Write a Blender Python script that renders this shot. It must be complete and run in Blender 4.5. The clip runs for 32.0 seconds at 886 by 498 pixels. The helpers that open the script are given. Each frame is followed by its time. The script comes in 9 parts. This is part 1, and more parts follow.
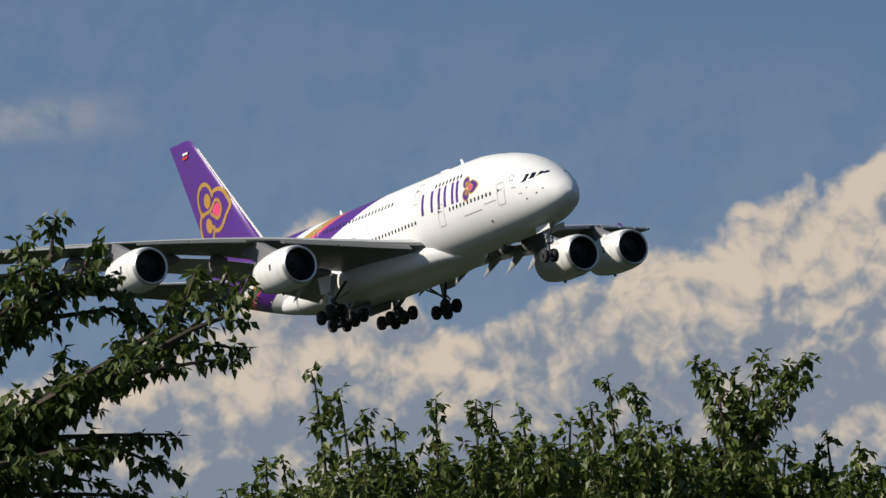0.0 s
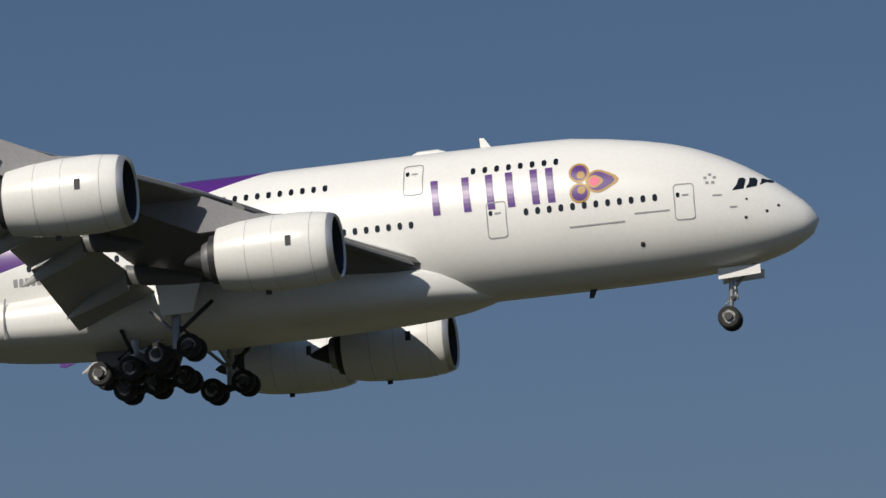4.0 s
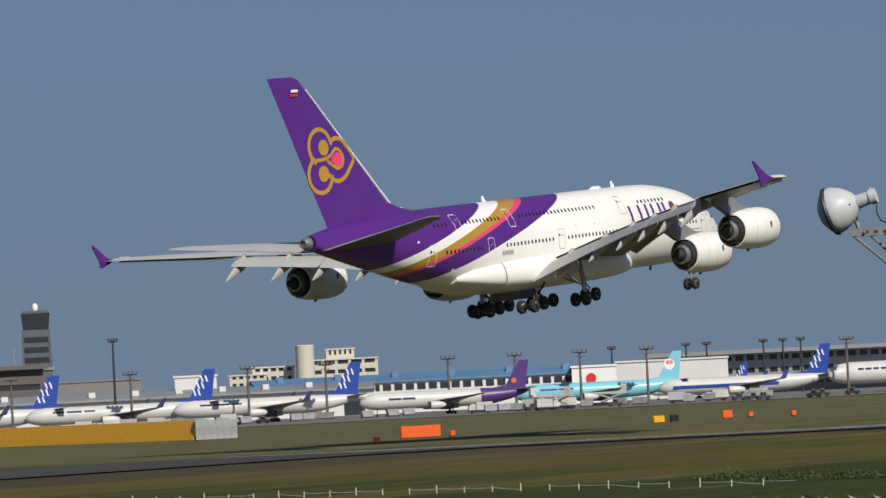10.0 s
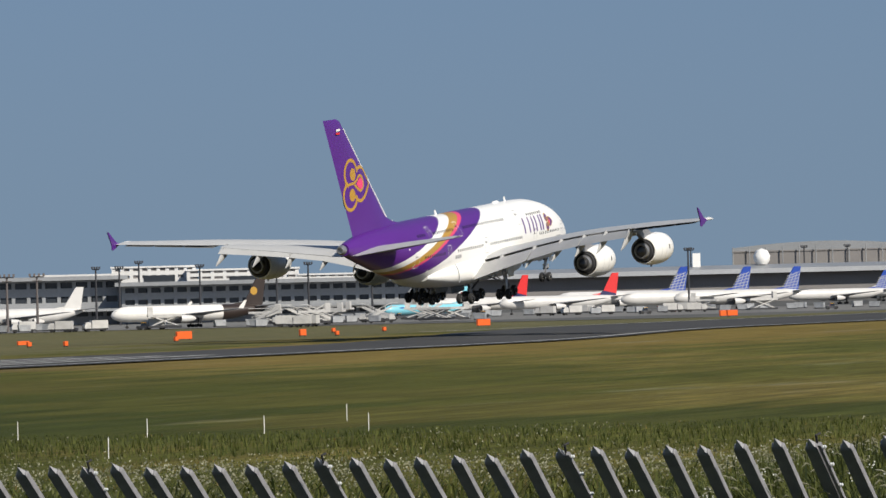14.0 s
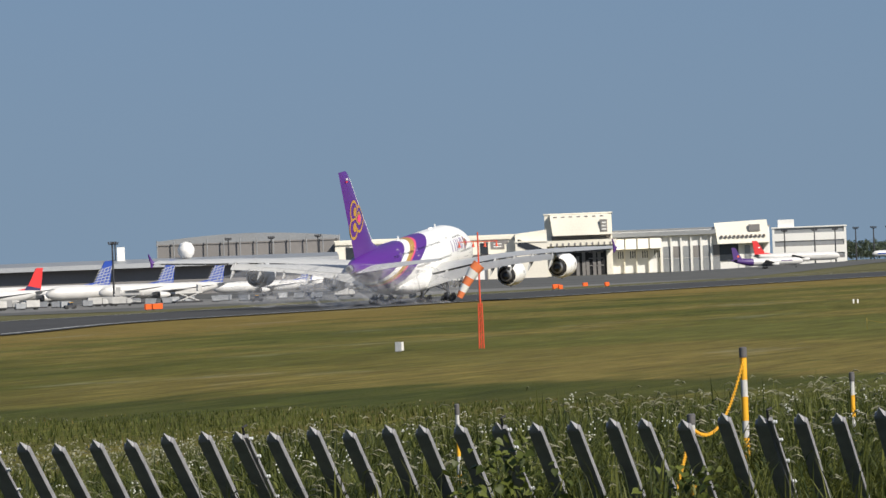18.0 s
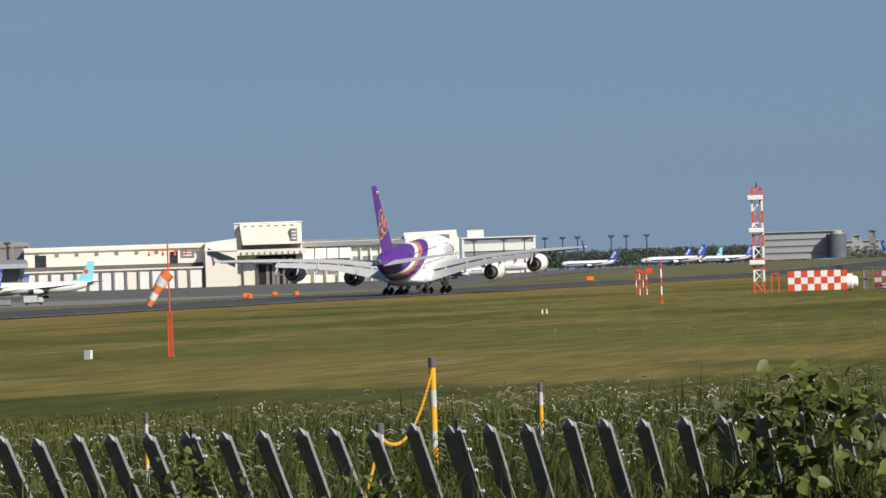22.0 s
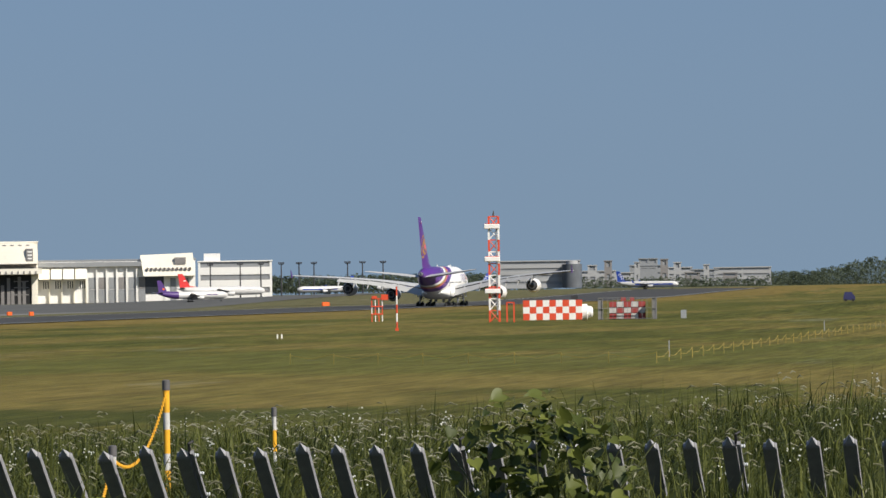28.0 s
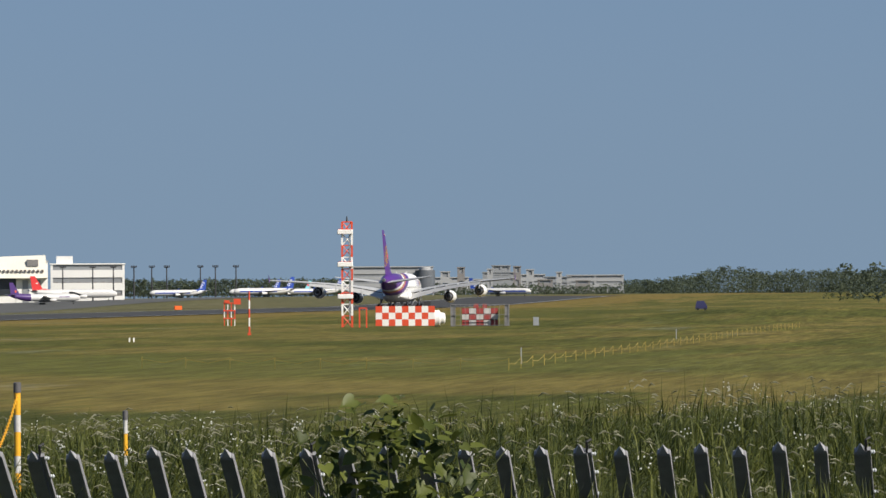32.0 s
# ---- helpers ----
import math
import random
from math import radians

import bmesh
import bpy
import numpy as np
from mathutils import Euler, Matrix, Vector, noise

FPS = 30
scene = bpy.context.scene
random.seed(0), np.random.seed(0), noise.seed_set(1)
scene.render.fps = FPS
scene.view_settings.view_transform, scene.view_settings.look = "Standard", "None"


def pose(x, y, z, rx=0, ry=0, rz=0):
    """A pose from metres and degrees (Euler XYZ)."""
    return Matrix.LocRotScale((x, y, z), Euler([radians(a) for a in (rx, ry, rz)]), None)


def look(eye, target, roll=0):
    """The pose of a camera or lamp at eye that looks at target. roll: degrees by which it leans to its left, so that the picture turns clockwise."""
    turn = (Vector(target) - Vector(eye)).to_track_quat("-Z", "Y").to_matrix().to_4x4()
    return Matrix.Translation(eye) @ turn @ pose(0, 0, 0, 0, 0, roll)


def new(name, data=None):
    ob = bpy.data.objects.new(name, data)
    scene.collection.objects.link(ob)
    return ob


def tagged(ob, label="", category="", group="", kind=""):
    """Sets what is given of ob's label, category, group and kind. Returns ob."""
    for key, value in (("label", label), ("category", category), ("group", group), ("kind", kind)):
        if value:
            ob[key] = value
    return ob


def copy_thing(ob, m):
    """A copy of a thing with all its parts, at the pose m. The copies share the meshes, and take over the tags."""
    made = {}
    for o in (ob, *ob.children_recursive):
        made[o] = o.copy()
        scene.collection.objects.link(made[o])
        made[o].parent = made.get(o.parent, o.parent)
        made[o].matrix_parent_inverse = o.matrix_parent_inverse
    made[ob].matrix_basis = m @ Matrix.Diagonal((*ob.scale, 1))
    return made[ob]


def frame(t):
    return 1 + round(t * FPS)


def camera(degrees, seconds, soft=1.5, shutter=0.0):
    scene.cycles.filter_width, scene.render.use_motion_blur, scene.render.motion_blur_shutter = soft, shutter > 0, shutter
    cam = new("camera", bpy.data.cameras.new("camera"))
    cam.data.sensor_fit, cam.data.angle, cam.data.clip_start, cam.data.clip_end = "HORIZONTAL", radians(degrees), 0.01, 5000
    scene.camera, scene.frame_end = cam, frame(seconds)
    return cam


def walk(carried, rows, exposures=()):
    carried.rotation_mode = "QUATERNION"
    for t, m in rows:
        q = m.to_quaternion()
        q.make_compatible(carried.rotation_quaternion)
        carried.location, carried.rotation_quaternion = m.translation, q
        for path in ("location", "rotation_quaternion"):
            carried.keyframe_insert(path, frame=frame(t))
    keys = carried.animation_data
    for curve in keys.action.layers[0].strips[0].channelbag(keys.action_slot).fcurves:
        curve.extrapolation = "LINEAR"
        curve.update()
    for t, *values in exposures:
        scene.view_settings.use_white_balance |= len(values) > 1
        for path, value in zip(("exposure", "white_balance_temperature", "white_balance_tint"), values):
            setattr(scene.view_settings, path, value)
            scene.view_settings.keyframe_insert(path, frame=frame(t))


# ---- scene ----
EYE = 5.2


def aim(x, y, yaw, pitch, roll):
    """Camera pose: yaw clockwise from +y, pitch above the horizon, roll."""
    return pose(x, y, EYE, 90 + pitch, 0, -yaw) @ pose(0, 0, 0, 0, 0, roll)


cam = camera(9.469, 32.0, soft=1.5)
walk(cam, [
    (0.0, aim(-7.29, -3.87, -47.133, 5.438, -3.60)),
    (0.5, aim(-7.29, -3.87, -44.512, 5.569, -3.77)),
    (1.0, aim(-7.29, -3.87, -41.555, 5.754, -3.22)),
    (1.5, aim(-7.29, -3.87, -38.070, 5.882, -3.22)),
    (2.0, aim(-7.29, -3.87, -33.998, 6.061, -3.22)),
    (2.5, aim(-7.29, -3.87, -28.720, 6.480, -2.90)),
    (3.5, aim(-7.29, -3.87, -14.229, 6.965, -2.26)),
    (4.5, aim(-7.29, -3.87, 2.842, 6.706, -1.61)),
    (5.0, aim(-7.29, -3.87, 10.858, 6.548, -1.96)),
    (5.5, aim(-7.29, -3.87, 18.666, 5.900, -2.11)),
    (6.0, aim(-7.29, -3.87, 25.778, 5.224, -2.16)),
    (6.5, aim(-7.29, -3.87, 32.001, 4.629, -2.46)),
    (7.0, aim(-7.29, -3.87, 37.730, 4.015, -2.29)),
    (7.5, aim(-7.29, -3.87, 42.796, 3.335, -2.38)),
    (8.0, aim(-7.29, -3.87, 46.171, 2.781, -3.19)),
    (8.5, aim(-7.29, -3.87, 49.186, 2.384, -3.20)),
    (9.0, aim(-7.29, -3.87, 52.092, 2.016, -3.68)),
    (9.5, aim(-7.29, -3.87, 54.896, 1.678, -3.12)),
    (10.0, aim(-7.29, -3.87, 56.729, 1.460, -2.85)),
    (10.5, aim(-7.29, -3.87, 58.818, 1.165, -2.27)),
    (11.0, aim(-7.29, -3.87, 60.385, 0.984, -2.01)),
    (11.5, aim(-7.29, -3.87, 62.040, 0.842, -1.90)),
    (12.0, aim(-6.37, -3.39, 63.442, 0.739, -1.54)),
    (12.5, aim(-4.09, -2.17, 64.675, 0.685, -1.51)),
    (13.0, aim(-1.74, -0.93, 65.976, 0.613, -1.64)),
    (13.5, aim(-0.00, -0.00, 67.366, 0.556, -1.54)),
    (14.0, aim(-0.00, -0.00, 68.650, 0.477, -1.38)),
    (14.5, aim(-0.00, -0.00, 69.468, 0.440, -1.80)),
    (15.0, aim(-0.00, -0.00, 70.284, 0.417, -1.85)),
    (15.5, aim(-0.00, -0.00, 71.217, 0.398, -2.07)),
    (17.5, aim(-0.00, -0.00, 74.393, 0.309, -2.11)),
    (18.0, aim(-0.00, -0.00, 74.805, 0.217, -2.18)),
    (18.5, aim(-0.00, -0.00, 75.213, 0.134, -2.15)),
    (19.0, aim(-0.00, -0.00, 75.619, 0.099, -2.18)),
    (19.5, aim(-0.00, -0.00, 76.221, 0.098, -2.28)),
    (20.0, aim(-0.00, -0.00, 76.334, 0.156, -2.10)),
    (20.5, aim(-0.00, -0.00, 76.679, 0.191, -2.14)),
    (21.0, aim(-0.00, -0.00, 77.024, 0.217, -2.17)),
    (21.5, aim(-0.00, -0.00, 77.567, 0.207, -1.98)),
    (22.0, aim(-0.00, -0.00, 78.127, 0.198, -1.87)),
    (22.5, aim(-0.00, -0.00, 78.619, 0.223, -1.78)),
    (23.0, aim(-0.00, -0.00, 78.823, 0.236, -1.45)),
    (23.5, aim(-0.00, -0.00, 78.998, 0.195, -1.30)),
    (24.0, aim(-0.00, -0.00, 79.378, 0.207, -1.27)),
    (24.5, aim(-0.00, -0.00, 79.720, 0.218, -1.34)),
    (25.0, aim(-0.00, -0.00, 79.890, 0.266, -1.29)),
    (25.5, aim(-0.00, -0.00, 80.052, 0.280, -1.07)),
    (27.5, aim(-0.00, -0.00, 80.762, 0.373, -0.75)),
    (28.0, aim(-0.00, -0.00, 80.955, 0.403, -0.85)),
    (28.5, aim(-0.00, -0.00, 81.166, 0.424, -0.74)),
    (29.0, aim(-0.00, -0.00, 81.415, 0.415, -0.63)),
    (29.5, aim(-0.00, -0.00, 81.649, 0.405, -0.55)),
    (30.0, aim(-0.00, -0.00, 81.835, 0.394, -0.59)),
    (30.5, aim(-0.00, -0.00, 82.059, 0.382, -0.53)),
    (31.0, aim(-0.00, -0.00, 82.246, 0.398, -0.45)),
    (31.5, aim(-0.00, -0.00, 82.338, 0.417, -0.39)),
    (32.0, aim(-0.00, -0.00, 82.528, 0.448, -0.29)),
], exposures=[(0.0, 0.1), (1.5, -0.1), (3.0, -0.2), (5.0, -0.42), (7.0, -0.26), (9.0, -0.17), (12.0, 0.05), (14.0, 0.23), (19.0, 0.37), (32.0, 0.4)])

# ---- world and sun ----
SKY, SKY_TINT, HAZE = 0.1, (0.98, 1.0, 0.96), (0.155, 0.216, 0.288, 1)
CLOUD_LIT, CLOUD_SHADE = (0.58, 0.5, 0.41, 1), (0.2, 0.237, 0.295, 1)
SUN_AZ, SUN_EL = 210.0, 38.0   # clockwise from +y, above the horizon
world = bpy.data.worlds.new("world")
scene.world = world
world.use_nodes = True
wn, wl = world.node_tree.nodes, world.node_tree.links
wn.clear()
sky = wn.new("ShaderNodeTexSky")
sky.sky_type = "NISHITA"
sky.sun_disc = False
sky.sun_elevation, sky.sun_rotation = radians(SUN_EL), radians(SUN_AZ)
sky.air_density, sky.dust_density, sky.ozone_density = 1.0, 0.3, 2.5
sky.altitude = 40
def sky_math(op, a, b=None, c=None):
    """One step of arithmetic on the sky's directions."""
    k = wn.new("ShaderNodeMath")
    k.operation = op
    for i, q in enumerate((a, b, c)):
        if q is None:
            continue
        if isinstance(q, (int, float)):
            k.inputs[i].default_value = q
        else:
            wl.new(q, k.inputs[i])
    return k.outputs[0]


def sky_range(v, a, b, lo=0.0, hi=1.0):
    k = wn.new("ShaderNodeMapRange")
    k.interpolation_type = "SMOOTHSTEP"
    for i, q in ((1, a), (2, b), (3, lo), (4, hi)):
        k.inputs[i].default_value = q
    wl.new(v, k.inputs[0])
    return k.outputs[0]


def sky_noise(x, y, scale, seed, detail=6.0, rough=0.55):
    co, k = wn.new("ShaderNodeCombineXYZ"), wn.new("ShaderNodeTexNoise")
    wl.new(x, co.inputs[0])
    wl.new(y, co.inputs[1])
    co.inputs[2].default_value = seed
    k.inputs["Scale"].default_value, k.inputs["Detail"].default_value, k.inputs["Roughness"].default_value = scale, detail, rough
    wl.new(co.outputs[0], k.inputs["Vector"])
    return k.outputs["Fac"]


def sky_cells(x, y, scale, seed):
    """Rounded billows, large and small."""
    co, k = wn.new("ShaderNodeCombineXYZ"), wn.new("ShaderNodeTexVoronoi")
    wl.new(x, co.inputs[0])
    wl.new(y, co.inputs[1])
    co.inputs[2].default_value = seed
    k.inputs["Scale"].default_value, k.inputs["Detail"].default_value, k.inputs["Roughness"].default_value = scale, 3.0, 0.55
    k.inputs["Lacunarity"].default_value = 2.3
    wl.new(co.outputs[0], k.inputs["Vector"])
    return sky_math("SUBTRACT", 1.0, k.outputs["Distance"])


def sky_mix(fac, a, b, blend="MIX"):
    k = wn.new("ShaderNodeMix")
    k.data_type, k.blend_type = "RGBA", blend
    for name, q in (("Factor", fac), ("A", a), ("B", b)):
        slot = k.inputs[name] if name == "Factor" else [s for s in k.inputs if s.name == name and s.type == "RGBA"][0]
        if isinstance(q, (tuple, float, int)):
            slot.default_value = q
        else:
            wl.new(q, slot)
    return [s for s in k.outputs if s.type == "RGBA"][0]


# clear blue evening air: the haze by the horizon is thin
direction, split, joined = wn.new("ShaderNodeTexCoord"), wn.new("ShaderNodeSeparateXYZ"), wn.new("ShaderNodeCombineXYZ")
wl.new(direction.outputs["Generated"], split.inputs[0])
sx, sy, sz = split.outputs
wl.new(sx, joined.inputs[0])
wl.new(sy, joined.inputs[1])
wl.new(sky_math("MULTIPLY_ADD", sz, 1.9, 0.28), joined.inputs[2])
unit = wn.new("ShaderNodeVectorMath")
unit.operation = "NORMALIZE"
wl.new(joined.outputs[0], unit.inputs[0])
wl.new(unit.outputs[0], sky.inputs[0])
air = sky_mix(1.0, sky.outputs[0], (SKY_TINT[0], SKY_TINT[1], SKY_TINT[2], 1), "MULTIPLY")
# fair-weather cumulus low in the sky, by bearing and height in degrees
bear = sky_math("MULTIPLY", sky_math("ARCTAN2", sx, sy), 57.2958)
high = sky_math("MULTIPLY", sky_math("ARCSINE", sz), 57.2958)
tops = wn.new("ShaderNodeValToRGB")
wl.new(sky_math("MULTIPLY_ADD", bear, 1 / 30, 56 / 30), tops.inputs[0])
heaps = ((-56, 4.3), (-52, 4.4), (-50.7, 4.45), (-49.5, 4.86), (-48.65, 5.9), (-48.2, 5.95), (-46.9, 4.6), (-45.8, 5.1), (-44.7, 5.53), (-43.0, 5.96), (-42.3, 6.25),
         (-40.9, 6.2), (-39.6, 6.4), (-38.4, 6.75), (-36.8, 7.0), (-35.9, 6.5), (-34.9, 4.9), (-33.6, 4.0), (-31.5, 2.5), (-27, 2.0))
ramp = tops.color_ramp
while len(ramp.elements) < len(heaps):
    ramp.elements.new(0.5)
for e, (a, h) in zip(ramp.elements, heaps):
    e.position = (a + 56) / 30
for e, (a, h) in zip(ramp.elements, heaps):
    e.color = (h / 10, h / 10, h / 10, 1)
warp = sky_math("MULTIPLY_ADD", sky_noise(bear, high, 1.1, 5.0, 2.5), 0.55, -0.27)
wx, wy = sky_math("ADD", bear, warp), sky_math("SUBTRACT", high, warp)
soft = sky_noise(bear, high, 0.75, 3.0)


def heaped(dx, dy):
    puff = sky_cells(sky_math("ADD", wx, dx), sky_math("ADD", wy, dy), 1.1, 3.0)
    mass = sky_noise(sky_math("ADD", wx, dx), sky_math("ADD", wy, dy), 0.55, 3.0, 4.0)
    return sky_math("ADD", sky_math("MULTIPLY", puff, 0.55), sky_math("MULTIPLY", mass, 0.5))


billow, shifted = heaped(0.0, 0.0), heaped(-0.16, 0.2)
edge = sky_math("SUBTRACT", sky_math("MULTIPLY_ADD", tops.outputs[0], 10.0, 0.08), high)
rim = sky_math("ADD", sky_math("MULTIPLY_ADD", sky_noise(wx, wy, 0.8, 3.0, 5.0), 1.7, -0.85), sky_math("MULTIPLY_ADD", billow, 0.5, -0.2))
heap = sky_range(sky_math("ADD", edge, rim), 0.0, 0.3)
# the heaps end softly to the side and thin out into haze below
side = sky_range(sky_math("ADD", bear, sky_math("MULTIPLY_ADD", rim, 2.0, 0.0)), -34.0, -37.4)
heap = sky_math("MULTIPLY", sky_math("MULTIPLY", heap, side), sky_range(sky_math("ADD", high, sky_math("MULTIPLY_ADD", soft, 2.4, -1.2)), 0.6, 3.6, 0.3, 1.0))
streak = sky_noise(sky_math("MULTIPLY", bear, 0.45), high, 1.1, 8.0)
# a lower bank of cloud that sinks to the side, with thin haze under it
depth = sky_math("SUBTRACT", sky_math("MULTIPLY_ADD", bear, -0.18, 0.36), high)
ends = sky_math("MULTIPLY", sky_range(sky_math("ADD", bear, sky_math("MULTIPLY_ADD", billow, 2.0, -1.0)), -35.4, -33.2), sky_range(bear, -21.0, -26.0))
band = sky_math("MULTIPLY", sky_range(sky_math("ADD", depth, sky_math("MULTIPLY_ADD", billow, 1.2, -0.28)), 0.0, 0.35), sky_range(sky_math("SUBTRACT", depth, sky_math("MULTIPLY_ADD", billow, 0.9, -0.45)), 1.35, 0.3))
band = sky_math("MULTIPLY", sky_math("MULTIPLY", band, ends), sky_range(streak, 0.25, 0.55, 0.55, 0.8))
veil = sky_math("MULTIPLY", sky_math("MULTIPLY", sky_range(depth, 0.3, 1.3), sky_range(bear, -24.0, -31.0)), 0.05)
band = sky_math("MAXIMUM", band, veil)
wisp = sky_math("MULTIPLY", sky_math("MULTIPLY", sky_range(bear, -49.8, -51.5), sky_range(high, 6.75, 7.0)), sky_math("MULTIPLY", sky_range(high, 7.4, 7.15), sky_range(streak, 0.35, 0.65, 0.0, 0.3)))
cover = sky_math("MINIMUM", sky_math("ADD", sky_math("ADD", heap, wisp), band), 1.0)
relief = sky_math("MULTIPLY", sky_math("SUBTRACT", billow, shifted), 3.0)
lit = sky_math("ADD", relief, sky_range(sky_noise(wx, wy, 0.5, 12.0, 4.0), 0.34, 0.66, 0.12, 0.7))
lit = sky_math("ADD", lit, sky_range(edge, 1.8, 0.0, 0.0, 0.3))
lit = sky_math("ADD", lit, sky_range(high, 5.3, 3.4, 0.0, -0.42))
lit = sky_range(lit, -0.2, 1.15)
cloud = sky_mix(lit, CLOUD_SHADE, CLOUD_LIT)
bg = wn.new("ShaderNodeBackground")
bg.inputs["Strength"].default_value = SKY
thin, clouds = wn.new("ShaderNodeMixShader"), wn.new("ShaderNodeBackground")
wl.new(cloud, clouds.inputs[0])
wl.new(sky_math("MULTIPLY", sky_range(high, 9.0, 0.0), 0.85), thin.inputs[0])
wl.new(air, bg.inputs[0])
low = wn.new("ShaderNodeBackground")
low.inputs[0].default_value = HAZE
wl.new(bg.outputs[0], thin.inputs[1])
wl.new(low.outputs[0], thin.inputs[2])
both, wo = wn.new("ShaderNodeMixShader"), wn.new("ShaderNodeOutputWorld")
wl.new(cover, both.inputs[0])
wl.new(thin.outputs[0], both.inputs[1])
wl.new(clouds.outputs[0], both.inputs[2])
wl.new(both.outputs[0], wo.inputs[0])

sun = new("sun", bpy.data.lights.new("sun", "SUN"))
sun.data.energy, sun.data.angle, sun.data.color = 4.7, radians(0.53), (1.0, 0.93, 0.82)
sun.matrix_world = look((0, 0, 0), (-math.sin(radians(SUN_AZ)) * math.cos(radians(SUN_EL)),
                                    -math.cos(radians(SUN_AZ)) * math.cos(radians(SUN_EL)),
                                    -math.sin(radians(SUN_EL))))


# ---- materials ----
def material(name, color, rough=0.6, metal=0.0, vary=0.12, scale=1.5, bump=0.0, fine=20.0, spec=0.5):
    """A painted or natural surface with two scales of variation."""
    m = bpy.data.materials.new(name)
    m.use_nodes = True
    n, l = m.node_tree.nodes, m.node_tree.links
    b = n["Principled BSDF"]
    b.inputs["Roughness"].default_value, b.inputs["Metallic"].default_value = rough, metal
    b.inputs["Specular IOR Level"].default_value = spec
    tc = n.new("ShaderNodeTexCoord")
    big, small = n.new("ShaderNodeTexNoise"), n.new("ShaderNodeTexNoise")
    big.inputs["Scale"].default_value, small.inputs["Scale"].default_value = scale, scale * fine
    for k in (big, small):
        k.inputs["Detail"].default_value = 4
        l.new(tc.outputs["Object"], k.inputs["Vector"])
    add = n.new("ShaderNodeMath")
    add.operation = "ADD"
    l.new(big.outputs["Fac"], add.inputs[0])
    l.new(small.outputs["Fac"], add.inputs[1])
    rng = n.new("ShaderNodeMapRange")
    rng.inputs["From Min"].default_value, rng.inputs["From Max"].default_value = 0.6, 1.4
    rng.inputs["To Min"].default_value, rng.inputs["To Max"].default_value = 1 - vary, 1 + vary
    l.new(add.outputs[0], rng.inputs["Value"])
    mul = n.new("ShaderNodeMix")
    mul.data_type, mul.blend_type = "RGBA", "MULTIPLY"
    mul.inputs["Factor"].default_value = 1.0
    mul.inputs["A"].default_value = (*color, 1)
    l.new(rng.outputs["Result"], mul.inputs["B"])
    l.new(mul.outputs["Result"], b.inputs["Base Color"])
    if bump:
        bp = n.new("ShaderNodeBump")
        bp.inputs["Strength"].default_value, bp.inputs["Distance"].default_value = bump, 0.02
        l.new(small.outputs["Fac"], bp.inputs["Height"])
        l.new(bp.outputs[0], b.inputs["Normal"])
    return m


WHITE = material("white_paint", (0.8, 0.79, 0.76), 0.32, vary=0.05, scale=0.25)
# wing grey darkened: the shade under the wings is put into the colour
SHADEDGREY = material("shaded_wing_grey", (0.125, 0.127, 0.125), 0.45, vary=0.1, scale=0.3)
PURPLE = material("purple_paint", (0.085, 0.018, 0.2), 0.3, vary=0.08, scale=0.3)
GOLD = material("gold_paint", (0.42, 0.235, 0.035), 0.4, vary=0.06)
# the same wing grey made pale, to paint sunlight on upper sides
SUNLITGREY = material("sunlit_wing_grey", (0.46, 0.46, 0.45), 0.4, vary=0.12, scale=0.4)
WINGGREY = material("mid_wing_grey", (0.2, 0.2, 0.21), 0.45, vary=0.15, scale=0.3)
FLAPGREY = material("pale_flap_paint", (0.38, 0.38, 0.37), 0.4, vary=0.12, scale=0.4)
PINK = material("pink_paint", (0.72, 0.06, 0.17), 0.4, vary=0.05)
RED = material("red_paint", (0.6, 0.03, 0.03), 0.45)
DARK = material("dark_metal", (0.03, 0.03, 0.033), 0.5, vary=0.2)
BLACK = material("black_void", (0.008, 0.008, 0.009), 0.7)
STEEL = material("steel", (0.35, 0.35, 0.36), 0.35, 0.7, vary=0.15)
LIP = material("bare_metal_lip", (0.6, 0.6, 0.61), 0.42, 0.8, vary=0.08)
RUBBER = material("tyre_rubber", (0.018, 0.018, 0.018), 0.8, vary=0.25, scale=4)
HUB = material("wheel_hub", (0.6, 0.59, 0.56), 0.4, 0.3)
GLASS = material("dark_glass", (0.01, 0.012, 0.015), 0.08, vary=0.1, spec=0.8)
LINE = material("panel_line", (0.3, 0.3, 0.31), 0.6)
ASPHALT = material("asphalt", (0.06, 0.06, 0.06), 0.95, vary=0.3, scale=0.08, fine=12, spec=0.1)
APRON = material("apron_concrete", (0.17, 0.168, 0.16), 0.95, vary=0.2, scale=0.05, fine=10, spec=0.1)
ORANGE = material("orange_paint", (0.75, 0.12, 0.02), 0.5, vary=0.1)
YELLOW = material("yellow_paint", (0.75, 0.38, 0.02), 0.45, vary=0.1)
BLUE = material("blue_paint", (0.02, 0.06, 0.32), 0.35, vary=0.06)


# ---- mesh helpers ----
def mesh_of(name, geo, mat, smooth=True, angle=35):
    me = bpy.data.meshes.new(name)
    me.from_pydata([tuple(v) for v in geo[0]], [], [tuple(f) for f in geo[1]])
    me.materials.append(mat)
    if smooth:
        me.polygons.foreach_set("use_smooth", [True] * len(me.polygons))
        me.set_sharp_from_angle(angle=radians(angle))
    me.update()
    return me


def part(name, geo, mat, parent=None, label="", smooth=True, m=None):
    """Links a mesh (vertices and faces, or a mesh made before) as one object under a thing or a part."""
    me = geo if isinstance(geo, bpy.types.Mesh) else mesh_of(name, geo, mat, smooth)
    ob = new(name, me)
    if parent is not None:
        ob.parent = parent
    if m is not None:
        ob.matrix_basis = m
    if label:
        ob["label"] = label
    return ob


